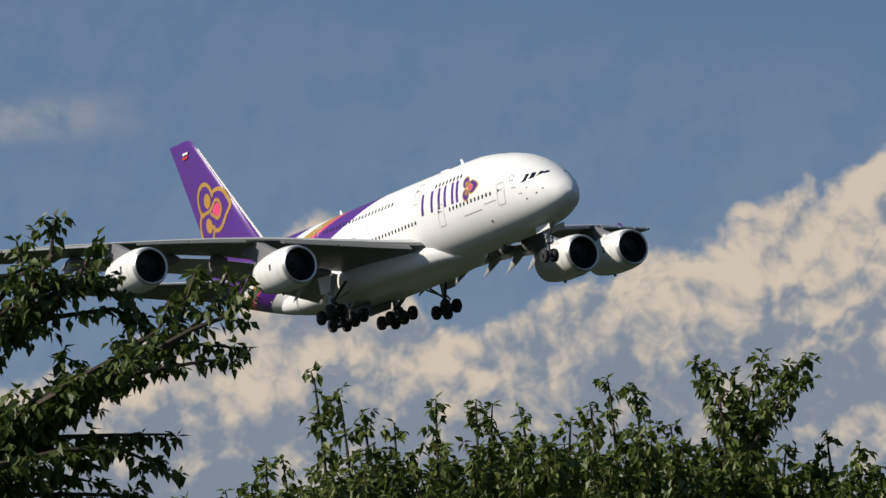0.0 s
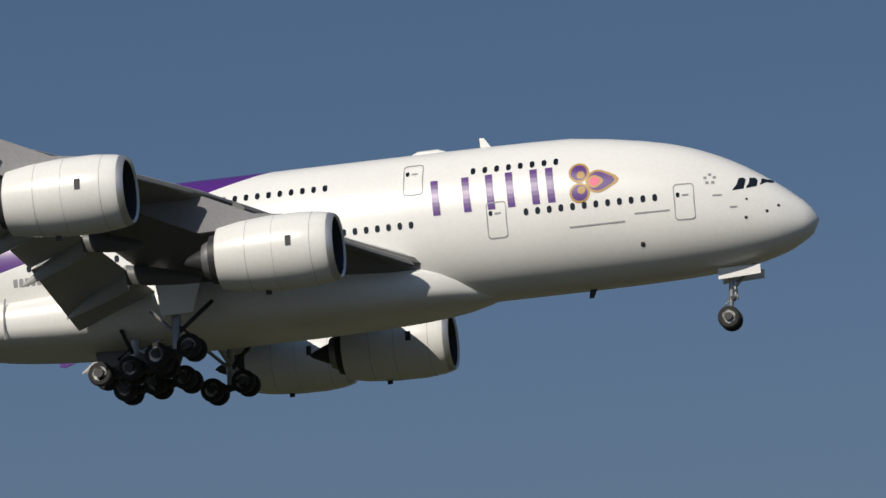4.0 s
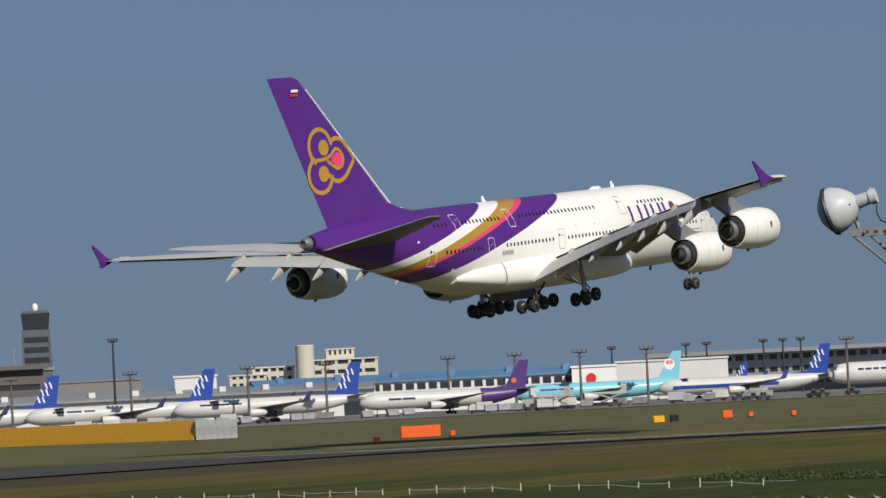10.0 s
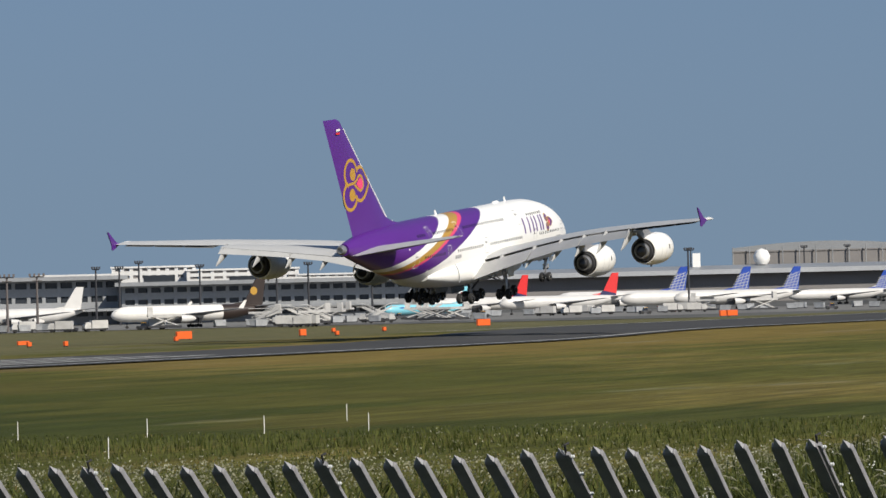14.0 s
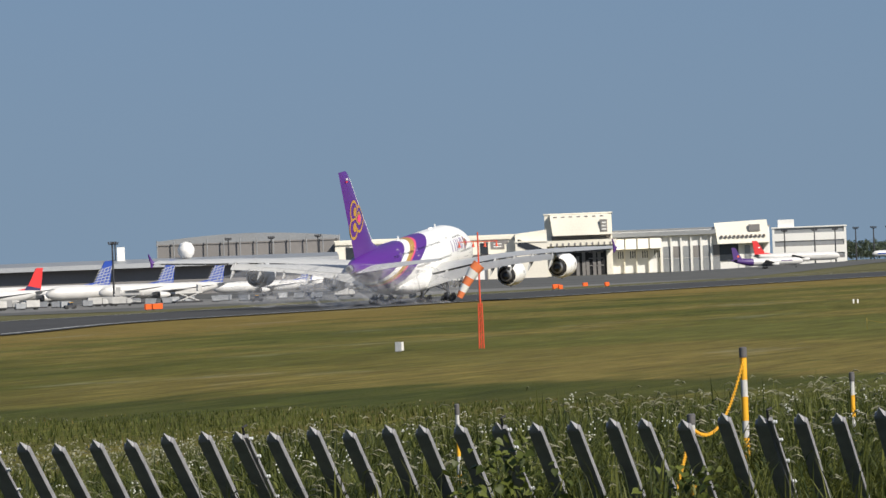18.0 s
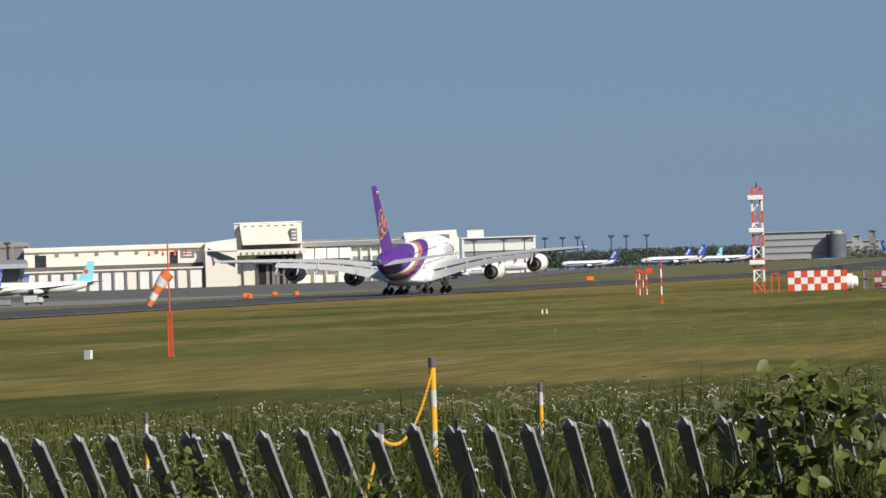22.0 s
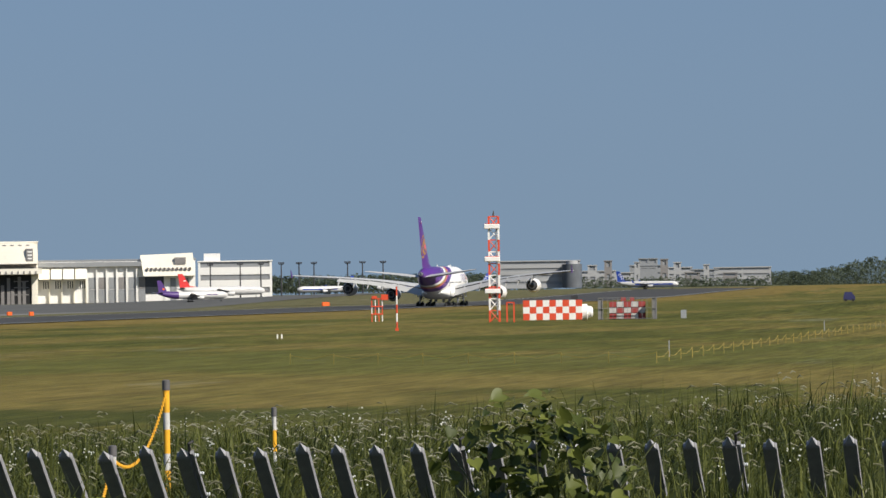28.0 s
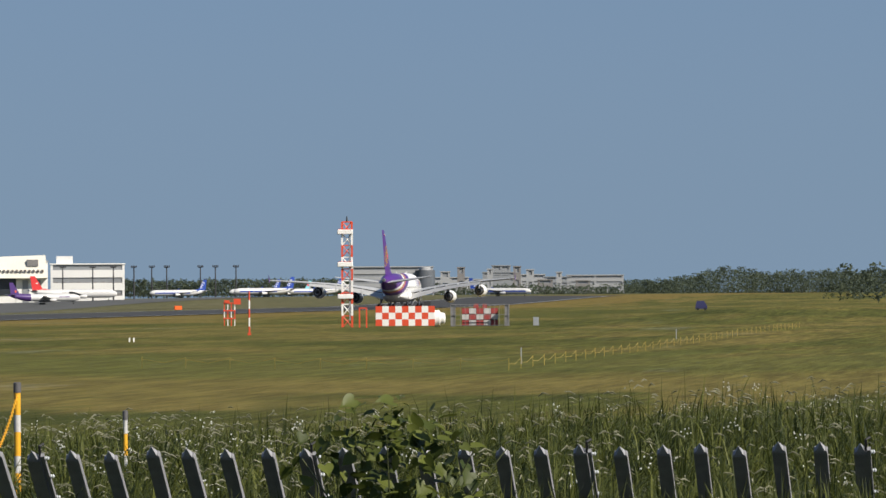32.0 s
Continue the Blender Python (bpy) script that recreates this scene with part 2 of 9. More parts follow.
def thing(name, m, label, category, group="", kind=""):
    e = new(name)
    e.matrix_basis = m
    e.empty_display_size = 0.5
    return tagged(e, label, category, group, kind)


def join(*geos):
    v, f = [], []
    for g in geos:
        o = len(v)
        v += [tuple(p) for p in g[0]]
        f += [tuple(i + o for i in q) for q in g[1]]
    return v, f


def moved(geo, m):
    return [tuple(m @ Vector(p)) for p in geo[0]], geo[1]


def box(x0, x1, y0, y1, z0, z1, bevel=0.0):
    if not bevel:
        v = [(x, y, z) for z in (z0, z1) for x, y in ((x0, y0), (x1, y0), (x1, y1), (x0, y1))]
        return v, [(3, 2, 1, 0), (4, 5, 6, 7), (0, 1, 5, 4), (1, 2, 6, 5), (2, 3, 7, 6), (3, 0, 4, 7)]
    b, rings = bevel, []
    for z, s in ((z0, b), (z0 + b, 0), (z1 - b, 0), (z1, b)):
        rings.append([(x0 + s, y0 + b, z), (x0 + b, y0 + s, z), (x1 - b, y0 + s, z), (x1 - s, y0 + b, z),
                      (x1 - s, y1 - b, z), (x1 - b, y1 - s, z), (x0 + b, y1 - s, z), (x0 + s, y1 - b, z)])
    return loft(rings)


def loft(rings, cap=True, closed=True):
    """Skin over rings of equally many points."""
    n = len(rings[0])
    v = [tuple(p) for r in rings for p in r]
    f = []
    for i in range(len(rings) - 1):
        for j in range(n if closed else n - 1):
            k = (j + 1) % n
            f.append((i * n + j, i * n + k, (i + 1) * n + k, (i + 1) * n + j))
    if cap and closed:
        f.append(tuple(reversed(range(n))))
        f.append(tuple(range((len(rings) - 1) * n, len(rings) * n)))
    return v, f


def tube(points, radii, n=12, cap=True):
    """A round bar along a line of points."""
    pts = [Vector(p) for p in points]
    if not hasattr(radii, "__len__"):
        radii = [radii] * len(pts)
    rings = []
    for i, p in enumerate(pts):
        d = (pts[min(i + 1, len(pts) - 1)] - pts[max(i - 1, 0)]).normalized()
        a = d.cross(Vector((0.13, 0.31, 0.94))).normalized() if abs(d.z) < 0.9 else d.cross(Vector((1, 0, 0))).normalized()
        b = d.cross(a)
        rings.append([p + radii[i] * (math.cos(2 * math.pi * k / n) * a + math.sin(2 * math.pi * k / n) * b) for k in range(n)])
    return loft(rings, cap)


def turned(profile, n=24, axis="x", at=(0, 0, 0), cap=True):
    """A body turned round an axis: profile of (place along it, radius)."""
    rings = []
    for s, r in profile:
        ring = []
        for k in range(n):
            c, q = r * math.cos(2 * math.pi * k / n), r * math.sin(2 * math.pi * k / n)
            p = {"x": (s, c, q), "y": (q, s, c), "z": (c, q, s)}[axis]
            ring.append((p[0] + at[0], p[1] + at[1], p[2] + at[2]))
        rings.append(ring)
    return loft(rings, cap)


def slab(outline, lo, hi, axis="y"):
    """A flat plate with a given outline (pairs), between lo and hi along an axis."""
    def at(p, h):
        return {"y": (p[0], h, p[1]), "z": (p[0], p[1], h), "x": (h, p[0], p[1])}[axis]
    return loft([[at(p, lo) for p in outline], [at(p, hi) for p in outline]])


def curve(xs, ys, x):
    """Smooth interpolation through a few pairs."""
    if x <= xs[0]:
        return ys[0]
    if x >= xs[-1]:
        return ys[-1]
    i = max(k for k in range(len(xs) - 1) if xs[k] <= x)
    def slope(k):
        if k == 0 or k == len(xs) - 1:
            a, b = (0, 1) if k == 0 else (len(xs) - 2, len(xs) - 1)
            return (ys[b] - ys[a]) / (xs[b] - xs[a])
        return (ys[k + 1] - ys[k - 1]) / (xs[k + 1] - xs[k - 1])
    h = xs[i + 1] - xs[i]
    t = (x - xs[i]) / h
    return ((2 * t ** 3 - 3 * t ** 2 + 1) * ys[i] + (t ** 3 - 2 * t ** 2 + t) * h * slope(i)
            + (-2 * t ** 3 + 3 * t ** 2) * ys[i + 1] + (t ** 3 - t ** 2) * h * slope(i + 1))


def smooth(a, b, x):
    t = min(1.0, max(0.0, (x - a) / (b - a)))
    return t * t * (3 - 2 * t)


def polar(az, r, z=0.0):
    return Vector((r * math.sin(radians(az)), r * math.cos(radians(az)), z))


# ---- the landing airliner ----
# Own measure: a metres aft of the nose tip, s metres to its right, h metres above the tyres' foot.
def V(a, s, h):
    return (35.0 - a, -s, h - 2.0)


FA = (0, 0.35, 1, 2, 4, 6, 8, 11, 14, 44, 48, 52, 56, 60, 64, 68, 70.4)
FTOP = (5.0, 5.66, 6.3, 7.12, 8.44, 9.4, 10.03, 10.6, 10.9, 10.92, 10.92, 10.9, 10.85, 10.72, 10.45, 9.95, 9.5)
FBOT = (4.95, 4.3, 3.85, 3.38, 2.9, 2.68, 2.58, 2.52, 2.5, 2.5, 2.75, 3.45, 4.4, 5.45, 6.5, 7.6, 8.3)
FWID = (0.05, 0.78, 1.32, 1.95, 2.72, 3.17, 3.4, 3.54, 3.57, 3.57, 3.55, 3.42, 3.1, 2.58, 1.9, 1.1, 0.62)


def hull(a, turn, proud=0.0):
    """Point of the fuselage skin: turn 0 is the right side, 90 the top."""
    top, bot, w = curve(FA, FTOP, a), curve(FA, FBOT, a), curve(FA, FWID, a)
    c, s = math.cos(radians(turn)), math.sin(radians(turn))
    mid = bot + (top - bot) * 0.47
    e = 0.92
    x = math.copysign(abs(c) ** e, c) * (w + proud)
    y = math.copysign(abs(s) ** e, s) * ((top - mid if s > 0 else mid - bot) + proud)
    return V(a, x, mid + y)


def skin_turn(a, h):
    """The turn at which the right skin reaches height h."""
    top, bot = curve(FA, FTOP, a), curve(FA, FBOT, a)
    mid = bot + (top - bot) * 0.47
    k = (h - mid) / ((top - mid) if h > mid else (mid - bot))
    k = max(-0.999, min(0.999, k))
    return math.degrees(math.asin(math.copysign(abs(k) ** (1 / 0.92), k)))


def on_skin(outline, proud=0.012, mirror=False, fine=0.6):
    """A thin patch that follows the right skin: outline of (a, h)."""
    n = len(outline)
    ca, ch = sum(p[0] for p in outline) / n, sum(p[1] for p in outline) / n
    v = []
    for k in (1.0, 0.5):
        for a, h in outline:
            a, h = ca + (a - ca) * k, ch + (h - ch) * k
            v.append(hull(a, skin_turn(a, h), proud))
    v.append(hull(ca, skin_turn(ca, ch), proud))
    f = [(i, (i + 1) % n, n + (i + 1) % n, n + i) for i in range(n)] + [(n + i, n + (i + 1) % n, 2 * n) for i in range(n)]
    if mirror:
        v = [(x, -y, z) for x, y, z in v]
        f = [tuple(reversed(q)) for q in f]
    return v, f


def ring_on_skin(outline, width, proud=0.012):
    n = len(outline)
    ca, ch = sum(p[0] for p in outline) / n, sum(p[1] for p in outline) / n
    v = []
    for out in (0, 1):
        for a, h in outline:
            d = max(0.01, math.hypot(a - ca, h - ch))
            k = 1 - out * width * 1.3 / d
            a2, h2 = ca + (a - ca) * k, ch + (h - ch) * k
            v.append(hull(a2, skin_turn(a2, h2), proud))
    return v, [(i, (i + 1) % n, n + (i + 1) % n, n + i) for i in range(n)]


def patch_on_skin(pts, proud, n=8):
    """A four-cornered patch that follows the skin."""
    v, f = [], []
    for i in range(n + 1):
        for j in range(3):
            top, bot = [pts[0][k] + (pts[1][k] - pts[0][k]) * j / 2 for k in (0, 1)], [pts[3][k] + (pts[2][k] - pts[3][k]) * j / 2 for k in (0, 1)]
            a, h = [top[k] + (bot[k] - top[k]) * i / n for k in (0, 1)]
            v.append(hull(a, skin_turn(a, h), proud))
    for i in range(n):
        for j in range(2):
            o = i * 3 + j
            f.append((o, o + 1, o + 4, o + 3))
    return v, f


def filled_in(pts, step=0.2):
    """The outline with points added along its long edges."""
    out = []
    for (a, h), (a2, h2) in zip(pts, pts[1:] + pts[:1]):
        n = max(1, int(math.hypot(a2 - a, h2 - h) / step))
        out += [(a + (a2 - a) * k / n, h + (h2 - h) * k / n) for k in range(n)]
    return out


def rounded(a0, a1, h0, h1, r, n=4):
    pts = []
    for ca, ch, st in ((a1 - r, h1 - r, 0), (a0 + r, h1 - r, 90), (a0 + r, h0 + r, 180), (a1 - r, h0 + r, 270)):
        for k in range(n):
            t = radians(st + 90 * k / (n - 1))
            pts.append((ca + r * math.cos(t), ch + r * math.sin(t)))
    return pts


def livery():
    """White fuselage paint with a swept tail pattern in purple, white, gold and pink."""
    m = material("livery_paint", (0.8, 0.79, 0.76), 0.3, vary=0.05, scale=0.25)
    n, l = m.node_tree.nodes, m.node_tree.links
    tc, sep = n.new("ShaderNodeTexCoord"), n.new("ShaderNodeSeparateXYZ")
    l.new(tc.outputs["Object"], sep.inputs[0])

    def op(kind, a, b=None):
        k = n.new("ShaderNodeMath")
        k.operation = kind
        for i, q in enumerate((a, b)):
            if q is None:
                continue
            if isinstance(q, (int, float)):
                k.inputs[i].default_value = q
            else:
                l.new(q, k.inputs[i])
        return k.outputs[0]
    a = op("SUBTRACT", 35.0, sep.outputs["X"])
    h = op("SUBTRACT", sep.outputs["Z"], 5.0)
    w = op("SUBTRACT", op("ADD", a, op("MULTIPLY", h, 3.7)), op("MULTIPLY", op("MULTIPLY", h, h), 0.1))
    ramp = n.new("ShaderNodeValToRGB")
    ramp.color_ramp.interpolation = "CONSTANT"
    l.new(op("DIVIDE", op("SUBTRACT", w, 40.0), 20.0), ramp.inputs[0])
    els = ramp.color_ramp.elements
    stops = ((0.0, (1, 1, 1)), (0.11, (0.106, 0.023, 0.26)), (0.43, (0.8, 0.08, 0.2)), (0.495, (0.52, 0.3, 0.046)),
             (0.635, (1, 1, 1)), (0.8, (0.106, 0.023, 0.26)))
    els[0].position, els[0].color = stops[0][0], (*stops[0][1], 1)
    els[1].position, els[1].color = stops[1][0], (*stops[1][1], 1)
    for p, c in stops[2:]:
        els.new(p).color = (*c, 1)
    mul = [k for k in n if k.bl_idname == "ShaderNodeMix"][0]
    b = n["Principled BSDF"]
    tint = n.new("ShaderNodeMix")
    tint.data_type, tint.blend_type = "RGBA", "MULTIPLY"
    tint.inputs["Factor"].default_value = 1.0
    l.new(mul.outputs["Result"], tint.inputs["A"])
    l.new(ramp.outputs[0], tint.inputs["B"])
    l.new(tint.outputs["Result"], b.inputs["Base Color"])
    return m


def foil(a0, chord, s, h, thick, n=14, twist=0.0, sweep=None):
    """A wing section at span s: leading edge a0, height h."""
    ring = []
    for k in range(2 * n):
        t = k / n
        x = 0.5 * (1 - math.cos(math.pi * (t if t <= 1 else 2 - t)))
        y = 5 * thick * (0.2969 * math.sqrt(x) - 0.126 * x - 0.3516 * x * x + 0.2843 * x ** 3 - 0.1015 * x ** 4)
        y = (y if t <= 1 else -0.75 * y) + 0.02 * math.sin(math.pi * x)
        ring.append(V(a0 + chord * x, s, h + chord * (y - twist * x)))
    return ring


WS = (0.0, 3.5, 9.0, 14.9, 20.0, 25.7, 33.0, 38.6)
WLE = (18.6, 21.6, 25.9, 29.9, 33.6, 37.6, 43.0, 47.45)
WCH = (20.0, 17.2, 13.6, 10.4, 8.95, 7.85, 6.1, 4.5)
WH = (3.9, 4.35, 5.65, 6.95, 7.8, 8.55, 9.35, 9.95)


def wing_at(s):
    s = abs(s)
    return curve(WS, WLE, s), curve(WS, WCH, s), curve(WS, WH, s)


wings = {}


def build_airliner():
    body = thing("airliner", Matrix(), "white and purple four-engined double-deck airliner with landing gear down", "airplane")
    paint = livery()
    stations = [0, 0.12, 0.35, 0.7] + [1 + 0.5 * i for i in range(15)] + [9 + 2 * i for i in range(18)] + [45 + 1.0 * i for i in range(26)]
    rings = [[hull(a, 360 * k / 56) for k in range(56)] for a in stations]
    fus = part("fuselage", loft(rings), paint, body, "white fuselage with purple, gold and pink swept tail bands")
    part("tail_cone", turned([(-35.4, 0.62), (-35.9, 0.55), (-36.15, 0.42), (-36.15, 0.3), (-35.9, 0.28)], 20, "x", (0, 0, 6.9)), STEEL, body, "bare metal exhaust at the tail")
    # belly fairing
    fa = (17.5, 19.5, 22, 26, 32, 40, 45, 48.5, 50.5)
    fw = (0.6, 2.4, 3.4, 4.1, 4.35, 4.25, 3.95, 3.35, 2.4)
    fb = (2.55, 2.2, 1.98, 1.85, 1.8, 1.85, 2.2, 2.8, 3.3)
    ft = (3.2, 4.2, 4.8, 5.1, 5.3, 5.3, 5.05, 4.75, 4.4)
    rings = []
    for i in range(34):
        a = 17.5 + 33 * i / 33
        w, b, t = curve(fa, fw, a), curve(fa, fb, a), curve(fa, ft, a)
        ring = []
        for k in range(32):
            c, s = math.cos(2 * math.pi * k / 32), math.sin(2 * math.pi * k / 32)
            ring.append(V(a, math.copysign(abs(c) ** 0.7, c) * w, (t + b) / 2 + math.copysign(abs(s) ** 0.7, s) * (t - b) / 2))
        rings.append(ring)
    part("belly_fairing", loft(rings), WHITE, body)
    for side in (1, -1):
        wings[side] = build_wing(body, side)
        build_tailplane(body, side)
        for s, a, h in ((15.1, 22.85, 3.4), (25.95, 31.0, 5.2)):
            build_engine(body, side * s, a, h)
    build_fin(body)
    build_gear(body)
    build_skin_details(body)
    return body


def mirrored(geo, side):
    if side > 0:
        return geo
    return [(x, -y, z) for x, y, z in geo[0]], [tuple(reversed(q)) for q in geo[1]]


def build_wing(body, side):
    span = [1.5, 3.5, 6, 9, 12, 14.9, 18, 21, 25.7, 29, 33, 36, 38.6]
    rings = []
    for s in span:
        le, ch, h = wing_at(s)
        cut = 0.80 if s < 27.5 else 1.0
        rings.append(foil(le, ch * cut, s, h, 0.14 - 0.0009 * s * 2, twist=-0.01))
    wing = part("wing", mirrored(loft(rings), side), SHADEDGREY, body, "grey wing with the shade of its underside in the colour")
    # a pale sheet over the top paints the sunlit side of the wing
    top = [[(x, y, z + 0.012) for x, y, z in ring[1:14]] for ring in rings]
    part("sunlit_skin", mirrored(loft(top, False, False), side), SUNLITGREY, wing, "upper wing skin with sunlight painted in as pale grey")
    # drooped leading edge slats
    for s0, s1 in ((4.4, 9.4), (9.6, 13.6), (16.4, 20.4), (20.6, 24.4), (27.2, 30.8), (31.0, 34.4), (34.6, 37.8)):
        rings = []
        for s in (s0, (s0 + s1) / 2, s1):
            le, ch, h = wing_at(s)
            c = 0.13 * ch
            rings.append(foil(le - 0.055 * ch, c, s, h - 0.032 * ch, 0.26, 8, twist=-0.34))
        part("slat", mirrored(loft(rings), side), FLAPGREY if s0 > 26 else SHADEDGREY, wing)
    # lowered trailing edge flaps and their track fairings
    for s0, s1 in ((4.2, 11.5), (11.7, 19.3), (19.5, 27.3)):
        rings = []
        for s in (s0, (s0 + s1) / 2, s1):
            le, ch, h = wing_at(s)
            c = 0.26 * ch
            rings.append(foil(le + 0.82 * ch, c, s, h - 0.015 * ch, 0.13, 8, twist=0.4))
        part("flap", mirrored(loft(rings), side), FLAPGREY, wing, "lowered pale grey flap")
    for s in (6.8, 11.6, 15.6, 19.4, 23.0, 27.0):
        le, ch, h = wing_at(s)
        front, tail = [], []
        for i in range(6):
            t = i / 5
            r = 0.5 * math.sin(math.pi * (0.08 + 0.45 * t)) ** 0.7
            front.append([V(le + ch * (0.56 + 0.27 * t), s + 0.7 * r * math.cos(2 * math.pi * k / 10), h - 0.3 - 0.045 * ch * (1 - t) + 1.1 * r * math.sin(2 * math.pi * k / 10)) for k in range(10)])
            r = 0.5 * (1 - t ** 1.5 * 0.9)
            tail.append([V(le + ch * 0.83 + 3.5 * t, s + 0.62 * r * math.cos(2 * math.pi * k / 10), h - 0.45 - 1.85 * t + 1.45 * r * math.sin(2 * math.pi * k / 10)) for k in range(10)])
        part("flap_track_fairing", mirrored(loft(front), side), SHADEDGREY, wing)
        part("flap_track_fairing", mirrored(loft(tail), side), FLAPGREY, wing, "pale wedge-shaped flap track fairing")
    # outboard ailerons: thin gaps
    for s0, s1 in ((28.0, 31.2), (31.4, 34.6), (34.8, 37.8)):
        rings = []
        for s in (s0, s1):
            le, ch, h = wing_at(s)
            rings.append(foil(le + 0.74 * ch, 0.27 * ch, s, h - 0.01, 0.09, 6, twist=0.1))
        part("aileron", mirrored(loft(rings), side), SHADEDGREY, wing)
    # wing tip fence
    le, ch, h = wing_at(38.6)
    out = [(le + 2.4, h + 0.1), (le + 3.9, h + 0.6), (le + 6.25, h + 2.3), (le + 6.6, h + 2.3), (le + 5.5, h + 0.4),
           (le + 5.3, h - 0.2), (le + 5.4, h - 0.65), (le + 5.0, h - 0.75), (le + 3.4, h - 0.25)]
    pts = [(35 - (le + 5.4 + 0.78 * (a - le - 5.4)), h + 0.78 * (q - h) - 2) for a, q in out]
    part("wing_tip_fence", mirrored(slab(pts, -39.05, -38.93, "y"), side), PURPLE, wing, "purple wing tip fence")
    part("wing_tip", mirrored(loft([foil(le, ch, 38.6, h, 0.09, twist=-0.01), foil(le + 0.6, ch - 0.9, 38.95, h + 0.04, 0.04, twist=-0.01)]), side), WHITE, wing)
    return wing


def build_tailplane(body, side):
    rings = []
    for s, le, ch, h in ((0.6, 58.6, 10.6, 8.0), (1.5, 59.2, 10.2, 8.05), (8, 63.6, 6.9, 8.95), (14.4, 68.7, 3.4, 9.8), (15.2, 70.0, 2.1, 9.9)):
        rings.append(foil(le, ch, s, h, 0.10))
    # here too a pale sheet paints sunlight on top, the rest stays shade-dark
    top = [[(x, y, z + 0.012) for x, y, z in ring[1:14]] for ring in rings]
    tp = part("tailplane", mirrored(loft(rings), side), SHADEDGREY, body, "grey tailplane with the shade of its underside in the colour")
    part("sunlit_skin", mirrored(loft(top, False, False), side), SUNLITGREY, tp, "upper skin with sunlight painted in as pale grey")


def build_fin(body):
    def sec(h, le, te, w):
        n, ring = 10, []
        for k in range(2 * n):
            t = k / n
            x = 0.5 * (1 - math.cos(math.pi * (t if t <= 1 else 2 - t)))
            y = 5 * w * (0.2969 * math.sqrt(x) - 0.126 * x - 0.3516 * x * x + 0.2843 * x ** 3 - 0.1036 * x ** 4)
            ring.append(V(le + (te - le) * x, y if t <= 1 else -y, h))
        return ring
    rings = [sec(9.9, 53.0, 67.0, 1.3), sec(10.9, 53.2, 67.35, 1.2), sec(11.35, 55.4, 67.6, 1.1), sec(12.0, 57.1, 67.9, 1.0),
             sec(16, 60.9, 69.75, 0.8), sec(20, 64.8, 71.55, 0.6), sec(23.2, 67.9, 73.05, 0.42), sec(24.2, 68.85, 73.5, 0.3), sec(24.5, 69.8, 73.65, 0.12)]
    fin = part("fin", loft(rings), PURPLE, body, "purple tail fin with a gold looped emblem")
    # bare leading edge
    le = [V(a, 0, h) for a, h in ((56.6, 11.75), (60.78, 16), (64.68, 20), (67.78, 23.2))]
    part("fin_leading_edge", tube(le, [0.13, 0.11, 0.09, 0.07], 8), WHITE, fin)
    # emblem: gold loops with a pink drop, both sides
    table = ((12.0, 56.9, 67.9, 1.0), (16, 60.9, 69.75, 0.8), (20, 64.8, 71.55, 0.6), (23.2, 67.9, 73.05, 0.42))

    def on_fin(a, h, side):
        hs = [q[0] for q in table]
        le, te, w = (curve(hs, [q[k] for q in table], h) for k in (1, 2, 3))
        x = min(0.97, max(0.03, (a - le) / (te - le)))
        return V(a, side * (5 * w * (0.2969 * math.sqrt(x) - 0.126 * x - 0.3516 * x * x + 0.2843 * x ** 3 - 0.1036 * x ** 4) + 0.025), h)

    def rounded(pts):
        out = []
        for i in range(len(pts) - 1):
            p = [Vector(pts[max(0, min(len(pts) - 1, i + k))]) for k in (-1, 0, 1, 2)]
            for t in (0, 0.25, 0.5, 0.75):
                out.append(tuple(0.5 * (2 * p[1] + (p[2] - p[0]) * t + (2 * p[0] - 5 * p[1] + 4 * p[2] - p[3]) * t * t + (3 * p[1] - p[0] - 3 * p[2] + p[3]) * t ** 3)))
        return out + [pts[-1]]

    def strip(pts, w, y, closed=False):
        v, f = [], []
        pts = rounded(pts)
        n = len(pts)
        for i, (a, h) in enumerate(pts):
            p, q = pts[i - 1 if (i or closed) else i], pts[(i + 1) % n if (i < n - 1 or closed) else i]
            dx, dy = q[0] - p[0], q[1] - p[1]
            d = math.hypot(dx, dy) or 1
            for sgn in (1, -1):
                v.append(on_fin(a - sgn * dy / d * w / 2, h + sgn * dx / d * w / 2, y))
        for i in range(n if closed else n - 1):
            j = (i + 1) % n
            f.append((2 * i, 2 * i + 1, 2 * j + 1, 2 * j))
        return v, f

    def disc(ca, ch, r, y, pull=0.0):
        v = [on_fin(ca, ch, y)]
        for k in range(28):
            t = 2 * math.pi * k / 28
            rr = r * (1 + pull * max(0, math.cos(t)) ** 6)
            v.append(on_fin(ca + rr * math.cos(t), ch + r * math.sin(t), y))
        return v, [(0, 1 + k, 1 + (k + 1) % 28) for k in range(28)]
    for y in (1, -1):
        up = [(67.0 + 1.65 * math.cos(t), 17.75 + 1.65 * math.sin(t)) for t in [radians(-58 - 18.5 * k + 235) for k in range(14)]]
        lo = [(67.35 + 1.65 * math.cos(t), 15.1 + 1.65 * math.sin(t)) for t in [radians(-128 + 15.5 * k - 50) for k in range(17)]]
        heart = [(65.6, 18.1), (65.3, 18.25), (64.4, 18.45), (63.4, 18.2), (62.6, 17.4), (62.0, 16.4), (62.8, 15.6), (63.7, 14.8), (64.7, 14.4), (65.6, 14.6), (66.1, 15.1)]
        for pts in (up, lo, heart):
            part("emblem_loop", strip(pts, 0.42, y), GOLD, fin, "gold loop of the tail emblem", smooth=False)
